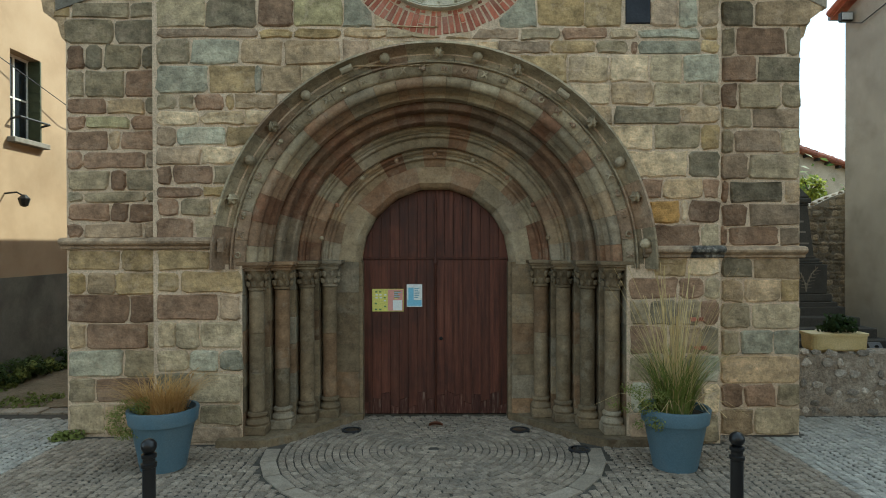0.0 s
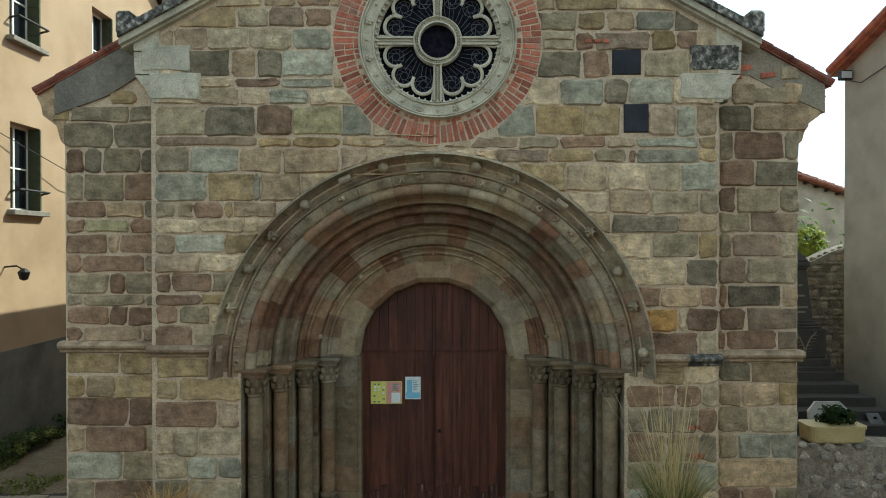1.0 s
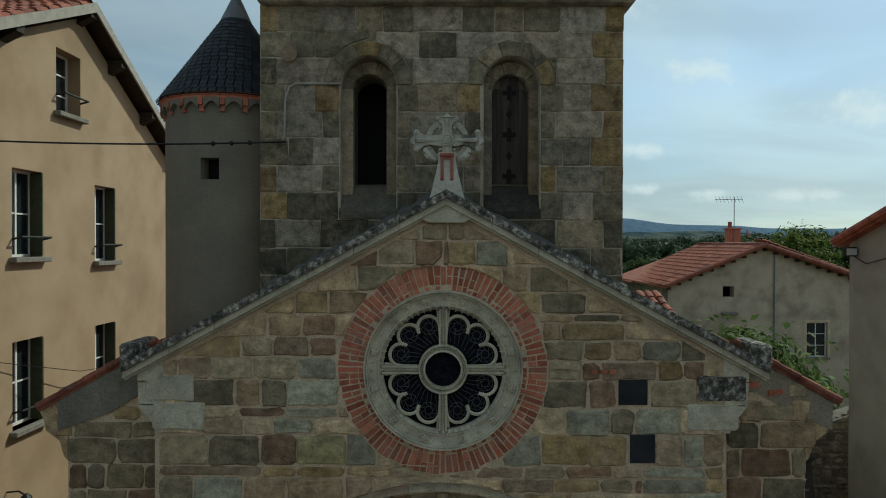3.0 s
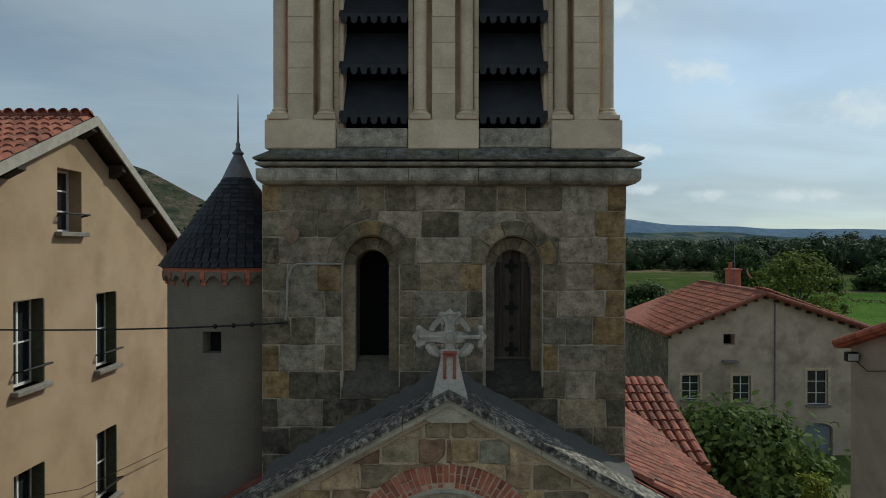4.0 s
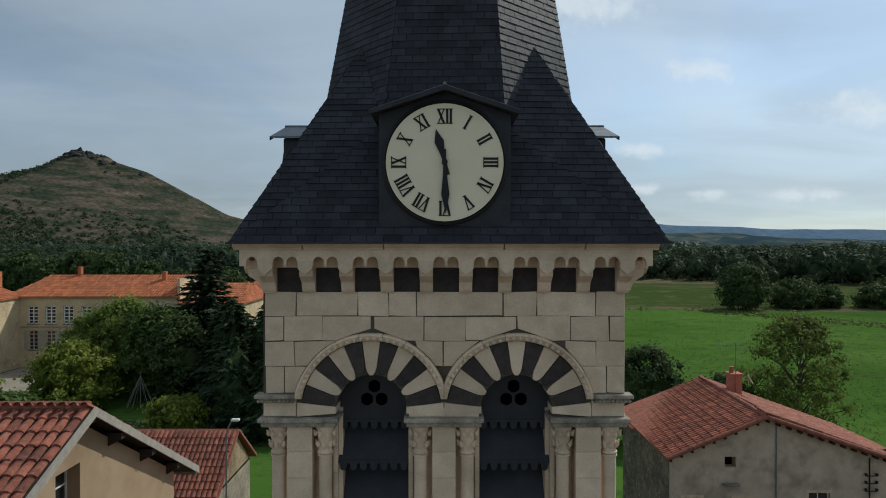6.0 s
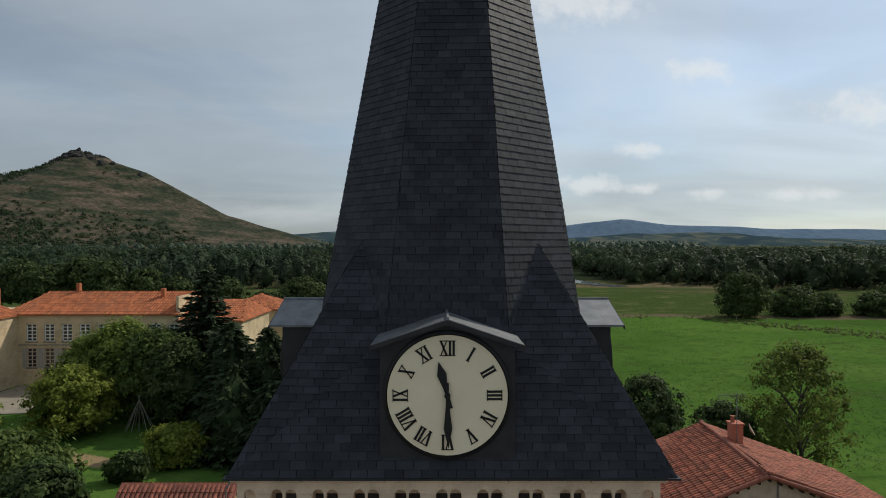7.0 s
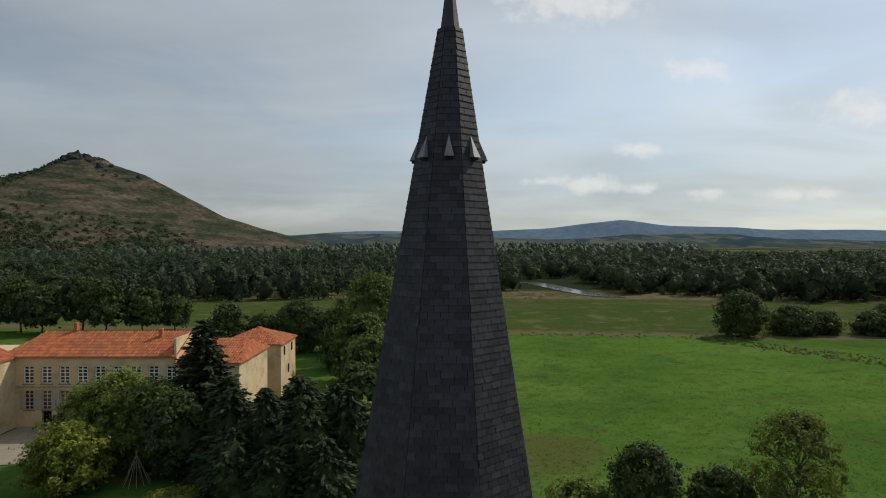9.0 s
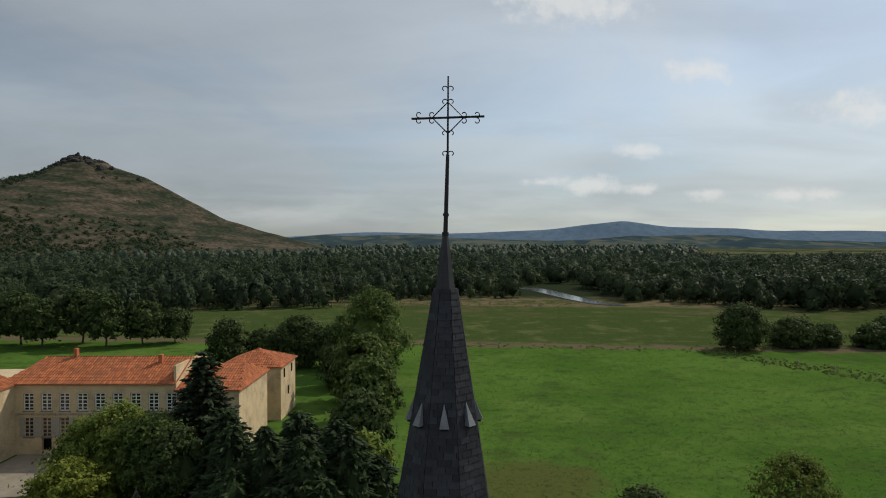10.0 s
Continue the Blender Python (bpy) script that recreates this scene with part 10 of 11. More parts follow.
        box(bm, -27.21, -27.15, yy - 0.5, yy + 0.5, z, z + 1.6)
        part("window", bm, M_GLASS, p)
    for o in (h, p):
        o.location = o.location + Vector((DX + (0.3 if o is p else 0), 0, DZ if o is h else -0.35))
    yard = tagged(new("pavement_yard", mesh_of("pavement_yard", slab_z(B(), [(-62, 93.3), (-44, 93.3), (-45, 84), (-50, 78), (-62, 76)], -3.6, -2.96), surf("gravel_yard", [(0.22, 0.19, 0.15), (0.30, 0.265, 0.21)], 0.6, 0.95, 0.2, 20))), "pale gravel forecourt of the school", "yard", kind="structure")


M_RUBBLE = surf("rubble_stone", [(0.15, 0.12, 0.08), (0.29, 0.235, 0.165)], 7, 0.92, 0.5, 45, 0.4, stain=(0.06, 0.05, 0.04), stain_scale=4, grit=0.35, relief=0.04)
M_COBBLEST = surf("grey_field_cobble", [(0.30, 0.255, 0.205), (0.52, 0.455, 0.375)], 9, 0.92, 0.5, 45, 0.45, stain=(0.09, 0.08, 0.065), stain_scale=5, grit=0.4, relief=0.04)
M_LAVA = surf("dark_lava_ashlar", [(0.045, 0.043, 0.038), (0.085, 0.08, 0.07)], 3, 0.9, 0.3, 50, stain=(0.03, 0.03, 0.026), stain_scale=3, grit=0.3)
M_BEDDING = surf("brown_bedding_mortar", [(0.27, 0.215, 0.16), (0.44, 0.36, 0.275)], 6, 0.95, 0.9, 30, stain=(0.56, 0.48, 0.38), stain_scale=3, stain_amount=0.6, grit=0.4, relief=0.04)


def terrace():
    """Steps, retaining wall and garden wall between the church and the grey house."""
    w = thing("wall_low_rubble", "low wall of field cobbles bedded in brown mortar", "wall", (5.5, 8.3, 0), kind="structure")
    bm = B()
    n = 36
    xs = [4.62 + 4.0 * i / n for i in range(n + 1)]
    tops = [0.80 + rng.uniform(-0.03, 0.03) for _ in xs]
    for i in range(n):
        k = (tops[i] + tops[i + 1]) / 2
        a, b = (tops[i - 1] + tops[i]) / 2 if i else tops[0], k
        solid(bm, [(xs[i], 8.24, -0.05), (xs[i], 8.7, -0.05), (xs[i], 8.7, a + 0.01), (xs[i], 8.5, a + 0.025), (xs[i], 8.27, a)],
              [(xs[i + 1], 8.24, -0.05), (xs[i + 1], 8.7, -0.05), (xs[i + 1], 8.7, b + 0.01), (xs[i + 1], 8.5, b + 0.025), (xs[i + 1], 8.27, b)])
    part("wall_core", bm, M_BEDDING, w)
    polys = []
    z = 0.02
    while z < 0.80:
        h = rng.uniform(0.09, 0.14)
        x = 4.63 + rng.uniform(0, 0.06)
        while x < 8.5:
            ww = rng.uniform(0.06, 0.19)
            if rng.random() < 0.55:
                cx, cz, ph = x + ww / 2, z + h / 2 + rng.uniform(-0.02, 0.02), rng.uniform(0, 0.6)
                polys.append([(cx + ww * 0.47 * math.cos(ph + a * math.pi / 4) * rng.uniform(0.85, 1.05), cz + h * 0.46 * math.sin(ph + a * math.pi / 4) * rng.uniform(0.85, 1.05)) for a in range(8)])
            x += ww + rng.uniform(0.01, 0.05)
        z += h + 0.012
    lay(w, polys, wall_to3(8.24), M_COBBLEST, (0.002, 0.028), name="cobble", inset=0.018, wob=0.01)
    for i in range(14):
        x = rng.uniform(4.7, 8.4)
        bm = B()
        ball(bm, (x, rng.uniform(8.30, 8.6), 0.81), rng.uniform(0.05, 0.09), 9, 6, 0.6)
        part("cobble", bm, M_COBBLEST, w)
    st = thing("stone_steps", "dark stone steps climbing beside the church", "steps", (5.6, 10.4, 0), kind="structure")
    for i, xr in enumerate((8.05, 7.95, 7.86, 7.75, 7.64, 7.56)):
        bm = B()
        box(bm, 4.62, xr, 10.35 + 0.3 * i, 13.4, -0.1 if i == 0 else 0.24 + 0.165 * (i - 1) - 0.02, 0.24 + 0.165 * i, 0.012)
        part("step", bm, M_LAVA, st)
    g = thing("wall_garden", "tall rubble garden wall of brown stones", "wall", (8, 14, 0), kind="structure")
    bm = B()
    slab_y(bm, [(6.4, 0.0), (9.6, 0.0), (9.6, 3.6), (9.0, 3.42), (8.6, 3.28), (8.2, 3.08), (7.6, 3.0), (6.4, 2.9)], 14.0, 14.5)
    part("wall_core", bm, M_DMORTAR, g)
    polys = []
    for p in masonry(7.5, 9.2, 0.1, 3.5, (0.08, 0.17), (0.08, 0.24), 0.008, seed=73):
        p = clip(p, -0.42, 1, -0.36)
        if len(p) > 2 and area(p) > 0.003:
            polys.append(p)
    lay(g, polys, wall_to3(14.0), M_RUBBLE, (0.0, 0.07), inset=0.03, wob=0.015, rounding=(0.02, 0.06))
    for i in range(9):                            # loose stones along the top
        x = 8.0 + 0.15 * i
        bm = B()
        ball(bm, (x, 14.12, 3.0 + 0.42 * (x - 8.0) + 0.01), rng.uniform(0.05, 0.09), 7, 4, 0.6)
        part("stone", bm, M_RUBBLE, g)
    m = thing("stone_monument", "dark tapered stone monument with a carved palm on its base", "monument", (6.9, 12.2, 1.06))
    mx = 6.90
    for hw_, z0, z1, y in ((0.56, 1.06, 1.15, 11.92), (0.48, 1.15, 1.30, 11.96), (0.41, 1.30, 1.86, 12.0), (0.34, 1.86, 1.91, 12.02), (0.30, 1.91, 1.97, 12.04), (0.24, 1.97, 2.02, 12.07)):
        bm = B()
        box(bm, mx - hw_, mx + hw_, y, 12.75 - (y - 11.9), z0, z1, 0.015)
        part("plinth_block", bm, M_LAVA, m)
    bm = B()
    solid(bm, [(mx - 0.21, 12.10, 2.02), (mx + 0.21, 12.10, 2.02), (mx + 0.21, 12.5, 2.02), (mx - 0.21, 12.5, 2.02)], [(mx - 0.13, 12.18, 2.98), (mx + 0.13, 12.18, 2.98), (mx + 0.13, 12.42, 2.98), (mx - 0.13, 12.42, 2.98)])
    part("shaft", bm, M_LAVA, m)
    for hw_, z0, z1 in ((0.15, 2.98, 3.03), (0.18, 3.03, 3.13), (0.15, 3.13, 3.18)):
        bm = B()
        box(bm, mx - hw_, mx + hw_, 12.3 - hw_, 12.3 + hw_, z0, z1, 0.015)
        part("cap_moulding", bm, M_LAVA, m)
    bm = B()
    solid(bm, [(mx - 0.13, 12.17, 3.18), (mx + 0.13, 12.17, 3.18), (mx + 0.13, 12.43, 3.18), (mx - 0.13, 12.43, 3.18)], [(mx - 0.02, 12.28, 3.36), (mx + 0.02, 12.28, 3.36), (mx + 0.02, 12.32, 3.36), (mx - 0.02, 12.32, 3.36)])
    part("cap", bm, M_LAVA, m)
    for z, w_ in ((2.66, 0.04), (2.46, 0.07), (2.24, 0.12), (2.15, 0.07)):
        bm = B()
        y = 12.10 + (z - 2.02) * 0.083
        box(bm, mx - w_, mx + w_, y - 0.008, y + 0.03, z, z + 0.035)
        part("letter_bar", bm, M_SILL, m)
    for sx in (-1, 1):                            # carved palm: a stem and its leaflets
        bm = B()
        tube(bm, [(mx, 11.99, 1.34), (mx + sx * 0.02, 11.985, 1.5), (mx + sx * 0.10, 11.985, 1.68), (mx + sx * 0.22, 11.99, 1.80)], 0.011, 5)
        for i in range(6):
            k = 0.15 + 0.14 * i
            px_, pz_ = mx + sx * 0.24 * k ** 1.6, 1.34 + 0.46 * k
            rod(bm, (px_, 11.988, pz_), (px_ + sx * 0.10, 11.985, pz_ + 0.02), 0.007, 4, 0.003)
            rod(bm, (px_, 11.988, pz_), (px_ - sx * 0.01, 11.985, pz_ + 0.10), 0.007, 4, 0.003)
        part("carved_palm", bm, M_DADOL, m, "carved palm frond in low relief")
    pl = thing("memorial_plaque", "pale octagonal marble plaque leaning on the steps", "plaque", (6.5, 10.55, 0.24))
    bm = B()
    lean = lambda x, z: (x, 10.50 + 0.22 * (z - 0.24), z)
    q = [(6.16, 0.245), (6.86, 0.245), (6.86, 0.66), (6.72, 0.81), (6.30, 0.81), (6.16, 0.66)]
    solid(bm, [lean(*k) for k in q], [(a, b + 0.05, c) for a, b, c in (lean(*k) for k in q)])
    part("slab", bm, surf("pale_marble", [(0.40, 0.39, 0.36), (0.52, 0.505, 0.47)], 5, 0.5, 0.1, 50, stain=(0.2, 0.19, 0.17)), pl)
    for i in range(4):
        bm = B()
        z = 0.68 - 0.1 * i
        a, b, c = lean(6.3, z)
        box(bm, 6.32, 6.7, b - 0.003, b + 0.012, z, z + 0.03)
        part("letter_bar", bm, M_SILL, pl)
    p = thing("yellow_planter", "cream yellow trough planter with dark plants", "planter", (5.24, 8.46, 0.82))
    bm = B()

    def ring_(e, z):
        out = []
        for sx, sy, a0 in ((1, 1, 0), (-1, 1, 90), (-1, -1, 180), (1, -1, 270)):
            for k in range(5):
                a = radians(a0 + 22.5 * k)
                out.append((5.24 + sx * (0.30 - e) + 0.08 * math.cos(a), 8.46 + sy * (0.10 - e) + 0.08 * math.sin(a), z))
        return out

    for (e0, z0), (e1, z1) in zip(((0.035, 0.835), (0.012, 0.86), (0.004, 1.03)), ((0.012, 0.86), (0.004, 1.03), (0.003, 1.032))):
        solid(bm, ring_(e0, z0), ring_(e1, z1))
    solid(bm, ring_(-0.008, 1.034), ring_(-0.008, 1.066))
    for sx in (-0.2, 0.2):
        box(bm, 5.24 + sx - 0.05, 5.24 + sx + 0.05, 8.36, 8.56, 0.80, 0.834, 0.005)
    part("trough", bm, M_YEL, p)
    nr = np.random.RandomState(5)
    cs = [(5.26 + nr.normal() * 0.1, nr.uniform(8.38, 8.54), nr.uniform(1.08, 1.26)) for _ in range(16)]
    v, f = leaf_cloud(cs, [0.09] * 16, 40, 0.035, nr)
    o = new("foliage", np_mesh("foliage", v, f, M_L_DARK))
    child_of(o, p)
    nt = thing("name_plate", "small grey slab with a dark round mark on the steps", "sign", (7.42, 10.8, 0.405))
    bm = B()
    lean = lambda x, z, o: (x, 10.74 - o + 0.9 * (z - 0.405), z)
    q = [(7.31, 0.407), (7.54, 0.407), (7.53, 0.55), (7.32, 0.55)]
    solid(bm, [lean(x, z, 0.0) for x, z in q], [lean(x, z, -0.03) for x, z in q])
    part("slab", bm, M_ZINC, nt)
    bm = B()
    rod(bm, lean(7.43, 0.48, 0.008), lean(7.43, 0.48, -0.01), 0.035, 10)
    part("round_mark", bm, M_VOID, nt)


def wire():
    w = thing("overhead_cable", "black overhead cable with insulators from house to tower", "cable", (-1.95, 7.8, 8.4))
    bm = B()
    pts = []
    for i in range(25):
        t = i / 24
        pts.append((-7.15 + (7.15 - 1.95) * t, 7.3 + 0.5 * t, 8.45 - 0.04 * t - 0.16 * 4 * t * (1 - t) * 0.5))
    tube(bm, pts, 0.011, 5)
    part("cable", bm, M_IRON, w)
    for i in (20, 21, 22):
        bm = B()
        ball(bm, pts[i], 0.03, 8, 6)
        part("insulator", bm, M_IRON, w)
    w2 = thing("overhead_cable", "thin black telephone wire along the house", "cable", (-7.1, 9, 5))
    bm = B()
    tube(bm, [(-7.1, 9.6, 5.4), (-6.9, 12.0, 4.75), (-6.9, 16, 4.3)], 0.008, 4)
    part("cable", bm, M_IRON, w2)


M_L_WAL = leafy("walnut_leaves", (0.05, 0.075, 0.015), (0.20, 0.235, 0.055), 0.45)


def vegetation():
    T = tree
    G = lambda x, y: float(ground_z(x, y))
    conifer("cedar_tree", -29.5, 79, -3.0, 18.0, 14.5, "tall dark cedar with open layered branches", 1, "", 0.72, 0.12, 0.62, 0.50, M_L_YEW2, 0.15)
    for i, (x, y, h, w) in enumerate(((-18, 65, 12.2, 10), (-13.5, 63, 12.0, 10.5), (-9.4, 65, 11.8, 9.5), (-22, 67, 11.8, 10.5), (-24.5, 73, 11.6, 10.5),
                                      (-15.6, 70, 12.4, 11), (-27.5, 78, 10.8, 10.5), (-6.6, 67, 8.6, 7.5), (-11.4, 69, 11.6, 10), (-20.5, 62, 9.0, 9.5), (-16, 60, 8.0, 9), (-11, 60, 8.4, 8.5))):
        conifer("cypress_tree", x, y, -2.9, h, w, "dense dark conifer in a garden screen", 40 + i, "conifer screen", 0.5 if i % 3 else 0.6, 0.22, 0.40, 0.40, M_L_YEW, 0.33)
    for i, (x, y, h, w, m) in enumerate(((-43.2, 78, 9.4, 9.5, M_L_TREE), (-38.6, 77, 11.2, 10, M_L_TREE), (-33.6, 75, 10.4, 9, M_L_HEDGE), (-30.5, 73, 9.6, 7.5, M_L_MID), (-40.4, 68.6, 7.4, 8.4, M_L_YEL), (-47.5, 63, 5.5, 6, M_L_TREE), (-30.5, 45, 6.0, 7.5, M_L_HEDGE), (-26.5, 41, 4.4, 6, M_L_DARK),
                                        (-25, 60, 3.4, 6.2, M_L_YEL), (-27.5, 55, 2.2, 3.2, M_L_DARK), (-50, 58, 5, 6, M_L_TREE))):
        T("garden_tree", x, y, G(x, y), h, w, m, "leafy garden tree in the school grounds", "round", 0.22, 15000, 95, h * 0.12, 60 + i, "garden trees")
    for i, (x, y, h, w, m) in enumerate(((-18, 160, 20.5, 18.5, M_L_HEDGE), (-16, 128, 13, 13, M_L_HEDGE), (-12.5, 112, 10.5, 11, M_L_HEDGE), (-12, 95, 8.5, 9, M_L_MID), (-38, 170, 13, 14, M_L_MID), (-27, 168, 11, 13, M_L_MID), (-10, 82, 6, 7, M_L_TREE),
                                        (-22, 142, 9, 11, M_L_MID), (-48, 172, 9, 12, M_L_MID), (-56, 166, 12.5, 11, M_L_MID))):
        T("hedgerow_tree", x, y, G(x, y), h, w, m, "broad green hedgerow tree beside the meadow", "round", 0.42, 11000, 95, h * 0.06, 80 + i, "hedgerow trees")
    for i, (x, y, h, w) in enumerate(((-98, 208, 14, 13), (-108, 204, 16.5, 14), (-119, 210, 17.5, 15), (-128, 203, 15, 13), (-138, 208, 17, 15), (-149, 205, 16, 14), (-90, 214, 11, 11), (-160, 210, 17, 15))):
        T("field_tree", x, y, G(x, y), h, w, M_L_MID, "dark broadleaf tree in a row across the field", "round", 0.55, 6500, 80, h * 0.22, 100 + i, "field row")
    T("meadow_tree", 94, 199, -5.0, 13.2, 16, M_L_MID, "solitary round dark tree in the meadow", "round", 0.38, 15000, 170, 0.8, 120)
    T("meadow_bush", 113, 203, -5.0, 8.2, 17, M_L_MID, "wide dark bush at the meadow edge", "round", 0.5, 7000, 100, 0.1, 121)
    T("meadow_bush", 123, 203, -5.0, 6.5, 11, M_L_MID, "lower dark bush at the meadow edge", "round", 0.5, 5000, 70, 0.1, 122)
    for i, (x, y, h, w) in enumerate(((136, 200, 7, 12), (147, 206, 9, 14), (141, 192, 4.5, 9))):
        T("meadow_bush", x, y, -5.0, h, w, M_L_TREE if i == 2 else M_L_MID, "green bush in the scrub beyond the meadow", "round", 0.5, 5000, 70, 0.1, 125 + i)
    T("walnut_tree", 31.8, 57, -2.6, 11.0, 9.4, M_L_WAL, "thin-leaved autumn tree with bare twigs showing", "round", 0.17, 10000, 110, 1.0, 130, "", 30)
    T("garden_tree", 18.2, 57, -2.5, 8.2, 7.0, M_L_MID, "dark rounded garden tree behind the farmhouse", "round", 0.17, 16000, 120, 0.8, 131)
    T("garden_bush", 26.5, 60, -2.6, 5.0, 6.5, M_L_MID, "dark bush behind the farmhouse", "round", 0.24, 6000, 70, 0.2, 132)
    T("garden_bush", 12.5, 58, -2.6, 4.6, 7, M_L_TREE, "yellowing shrub at the meadow's edge", "round", 0.22, 6000, 70, 0.2, 133)
    T("magnolia_bush", 8.2, 18.4, 0.0, 4.3, 6.4, M_L_HEDGE, "broad evergreen bush with glossy leaves", "round", 0.13, 14000, 110, 0.2, 134)
    T("wall_shrub", 8.85, 15.3, 2.7, 1.15, 0.95, M_L_YEL, "bright green shrub growing on the garden wall", "round", 0.05, 1200, 24, 0.1, 135)
    T("hillside_bush", 8.3, 24, -0.3, 3.2, 3.8, M_L_DARK, "dark ivy bush by the farmhouse wall", "round", 0.13, 5000, 60, 0.1, 136)
    T("garden_bush", -21.5, 38, -1.5, 3.4, 4.4, M_L_TREE, "green garden shrub on the lawn", "round", 0.15, 4500, 50, 0.1, 137)
    T("garden_bush", -17.2, 37, -1.4, 3.0, 3.4, M_L_DARK, "dark clipped garden shrub", "round", 0.15, 4500, 50, 0.1, 138)
    tx, ty, tz = -34.3, 71.5, -2.95
    tp = thing("pole_pyramid", "wigwam of bare poles on the lawn", "garden frame", (tx, ty, tz))
    for i in range(11):
        a = 2 * math.pi * i / 11
        bm = B()
        rod(bm, (tx + 1.5 * math.cos(a), ty + 1.5 * math.sin(a), tz - 0.2), (tx - 0.2 * math.cos(a), ty - 0.2 * math.sin(a), tz + 3.7), 0.03, 5)
        part("pole", bm, M_WOODG, tp)
    v = thing("parked_van", "white van half hidden under the trees", "van", (-34.5, 84, -2.96))
    x0, z0 = -36.2, -2.7
    bm = B()
    slab_y(bm, [(x0, z0), (x0 + 3.4, z0), (x0 + 3.45, z0 + 0.75), (x0 + 2.9, z0 + 0.95), (x0 + 2.2, z0 + 1.6), (x0 + 0.1, z0 + 1.65)], 83.2, 84.8)
    bmesh.ops.bevel(bm, geom=list(bm.edges), offset=0.06, segments=1, affect="EDGES")
    part("body", bm, M_WHITE, v)
    for a, b in ((0.3, 1.1), (1.2, 2.0)):
        bm = B()
        box(bm, x0 + a, x0 + b, 83.18, 83.22, z0 + 1.0, z0 + 1.5)
        part("window", bm, M_GLASS, v)
    for x in (0.65, 2.7):
        bm = B()
        rod(bm, (x0 + x, 83.15, z0), (x0 + x, 83.4, z0), 0.3, 14)
        part("wheel", bm, M_IRON, v)


def light_shaping_wall():
    # unseen wall added to block low sky and bounce warm light onto the front
    w = tagged(new("wall_street", mesh_of("wall_street", box(B(), -26, 26, -15.4, -15, -0.4, 8.5), M_STUCCO)), "plain unseen wall behind the camera, added to shape the light", "wall", kind="structure")


light_shaping_wall()
left_house()
turret()
nave()
right_house()
back_house()
shed_left()
school()
terrace()
wire()
vegetation()

# ---- forecourt ----
def pots():
    for k, (x, y) in enumerate(((-2.82, 6.38), (2.34, 6.36))):
        t = thing("plant_pot", "large blue-grey round pot with a thick rim", "planter", (x, y, 0), "flower pots")
        bm = B()
        lathe(bm, [(0.19, 0.0), (0.215, 0.01), (0.30, 0.46), (0.305, 0.47), (0.325, 0.475), (0.345, 0.60), (0.34, 0.615), (0.31, 0.615), (0.30, 0.55), (0.0, 0.55)], x, y, 36)
        part("pot_body", bm, M_POT, t, smooth=True)
        bm = B()
        lathe(bm, [(0.0, 0.555), (0.29, 0.552), (0.3, 0.53)], x, y, 20)
        part("soil", bm, M_SOIL, t)
        nr = np.random.RandomState(90 + k)
        V, F = [], []

        def blades(n, h0, h1, lean, width, spread, droop, taper=0.85):
            for i in range(n):
                a = nr.uniform(0, 6.28)
                b = a + nr.normal() * 0.7
                r = spread * math.sqrt(nr.random())
                base = np.array([x + r * math.cos(a), y + r * math.sin(a), 0.55])
                h = nr.uniform(h0, h1)
                d = np.array([math.cos(b), math.sin(b), 0]) * lean * nr.uniform(0.2, 1) * h
                s = np.array([-math.sin(b), math.cos(b), 0]) * width
                o = len(V)
                for j in range(5):
                    q = j / 4
                    p = base + np.array([0, 0, h * (q - droop * q ** 3)]) + d * q ** 1.4
                    V.append(tuple(p - s * (1 - q * taper)))
                    V.append(tuple(p + s * (1 - q * taper)))
                for j in range(4):
                    F.append((o + 2 * j, o + 2 * j + 1, o + 2 * j + 3, o + 2 * j + 2))

        if k == 0:
            g = thing("ornamental_grass", "short tawny dried grass tuft in a pot", "plant", (x, y, 0.55))
            blades(520, 0.24, 0.58, 1.2, 0.005, 0.21, 0.35, 0.7)
            raw("blades", list(V), list(F), M_TAWNY, g)
            V.clear(), F.clear()
            nrc = nr
            cs = [(x - 0.28 + nrc.uniform(-0.14, 0.2), y - 0.12 + nrc.uniform(-0.1, 0.1), 0.5 + nrc.uniform(-0.16, 0.2)) for _ in range(26)]
            v, f = leaf_cloud(cs, [0.09] * 26, 110, 0.012, nrc)
            o = new("trailing_leaves", np_mesh("trailing_leaves", v, f, M_GRASSB))
            child_of(o, g)
        else:
            g = thing("ornamental_grass", "tall grass with dry plumes and green blades in a pot", "plant", (x, y, 0.55))
            blades(620, 0.3, 0.92, 0.7, 0.006, 0.16, 0.25)
            raw("green_blades", list(V), list(F), M_REED, g)
            V.clear(), F.clear()
            blades(70, 0.9, 1.6, 0.50, 0.005, 0.12, 0.05, 0.3)
            blades(110, 0.5, 1.05, 0.66, 0.005, 0.15, 0.18, 0.5)
            blades(40, 0.3, 0.55, 1.5, 0.006, 0.18, 0.75, 0.5)
            raw("dry_stalks", list(V), list(F), M_STRAW, g)
            V.clear(), F.clear()
            cs = [(x - 0.28 + nr.normal() * 0.12, y - 0.18 + nr.uniform(-0.1, 0.15), 0.62 + nr.uniform(-0.22, 0.2)) for _ in range(20)]
            v, f = leaf_cloud(cs, [0.08] * 20, 90, 0.011, nr)
            o = new("trailing_leaves", np_mesh("trailing_leaves", v, f, M_GRASSB))
            child_of(o, g)


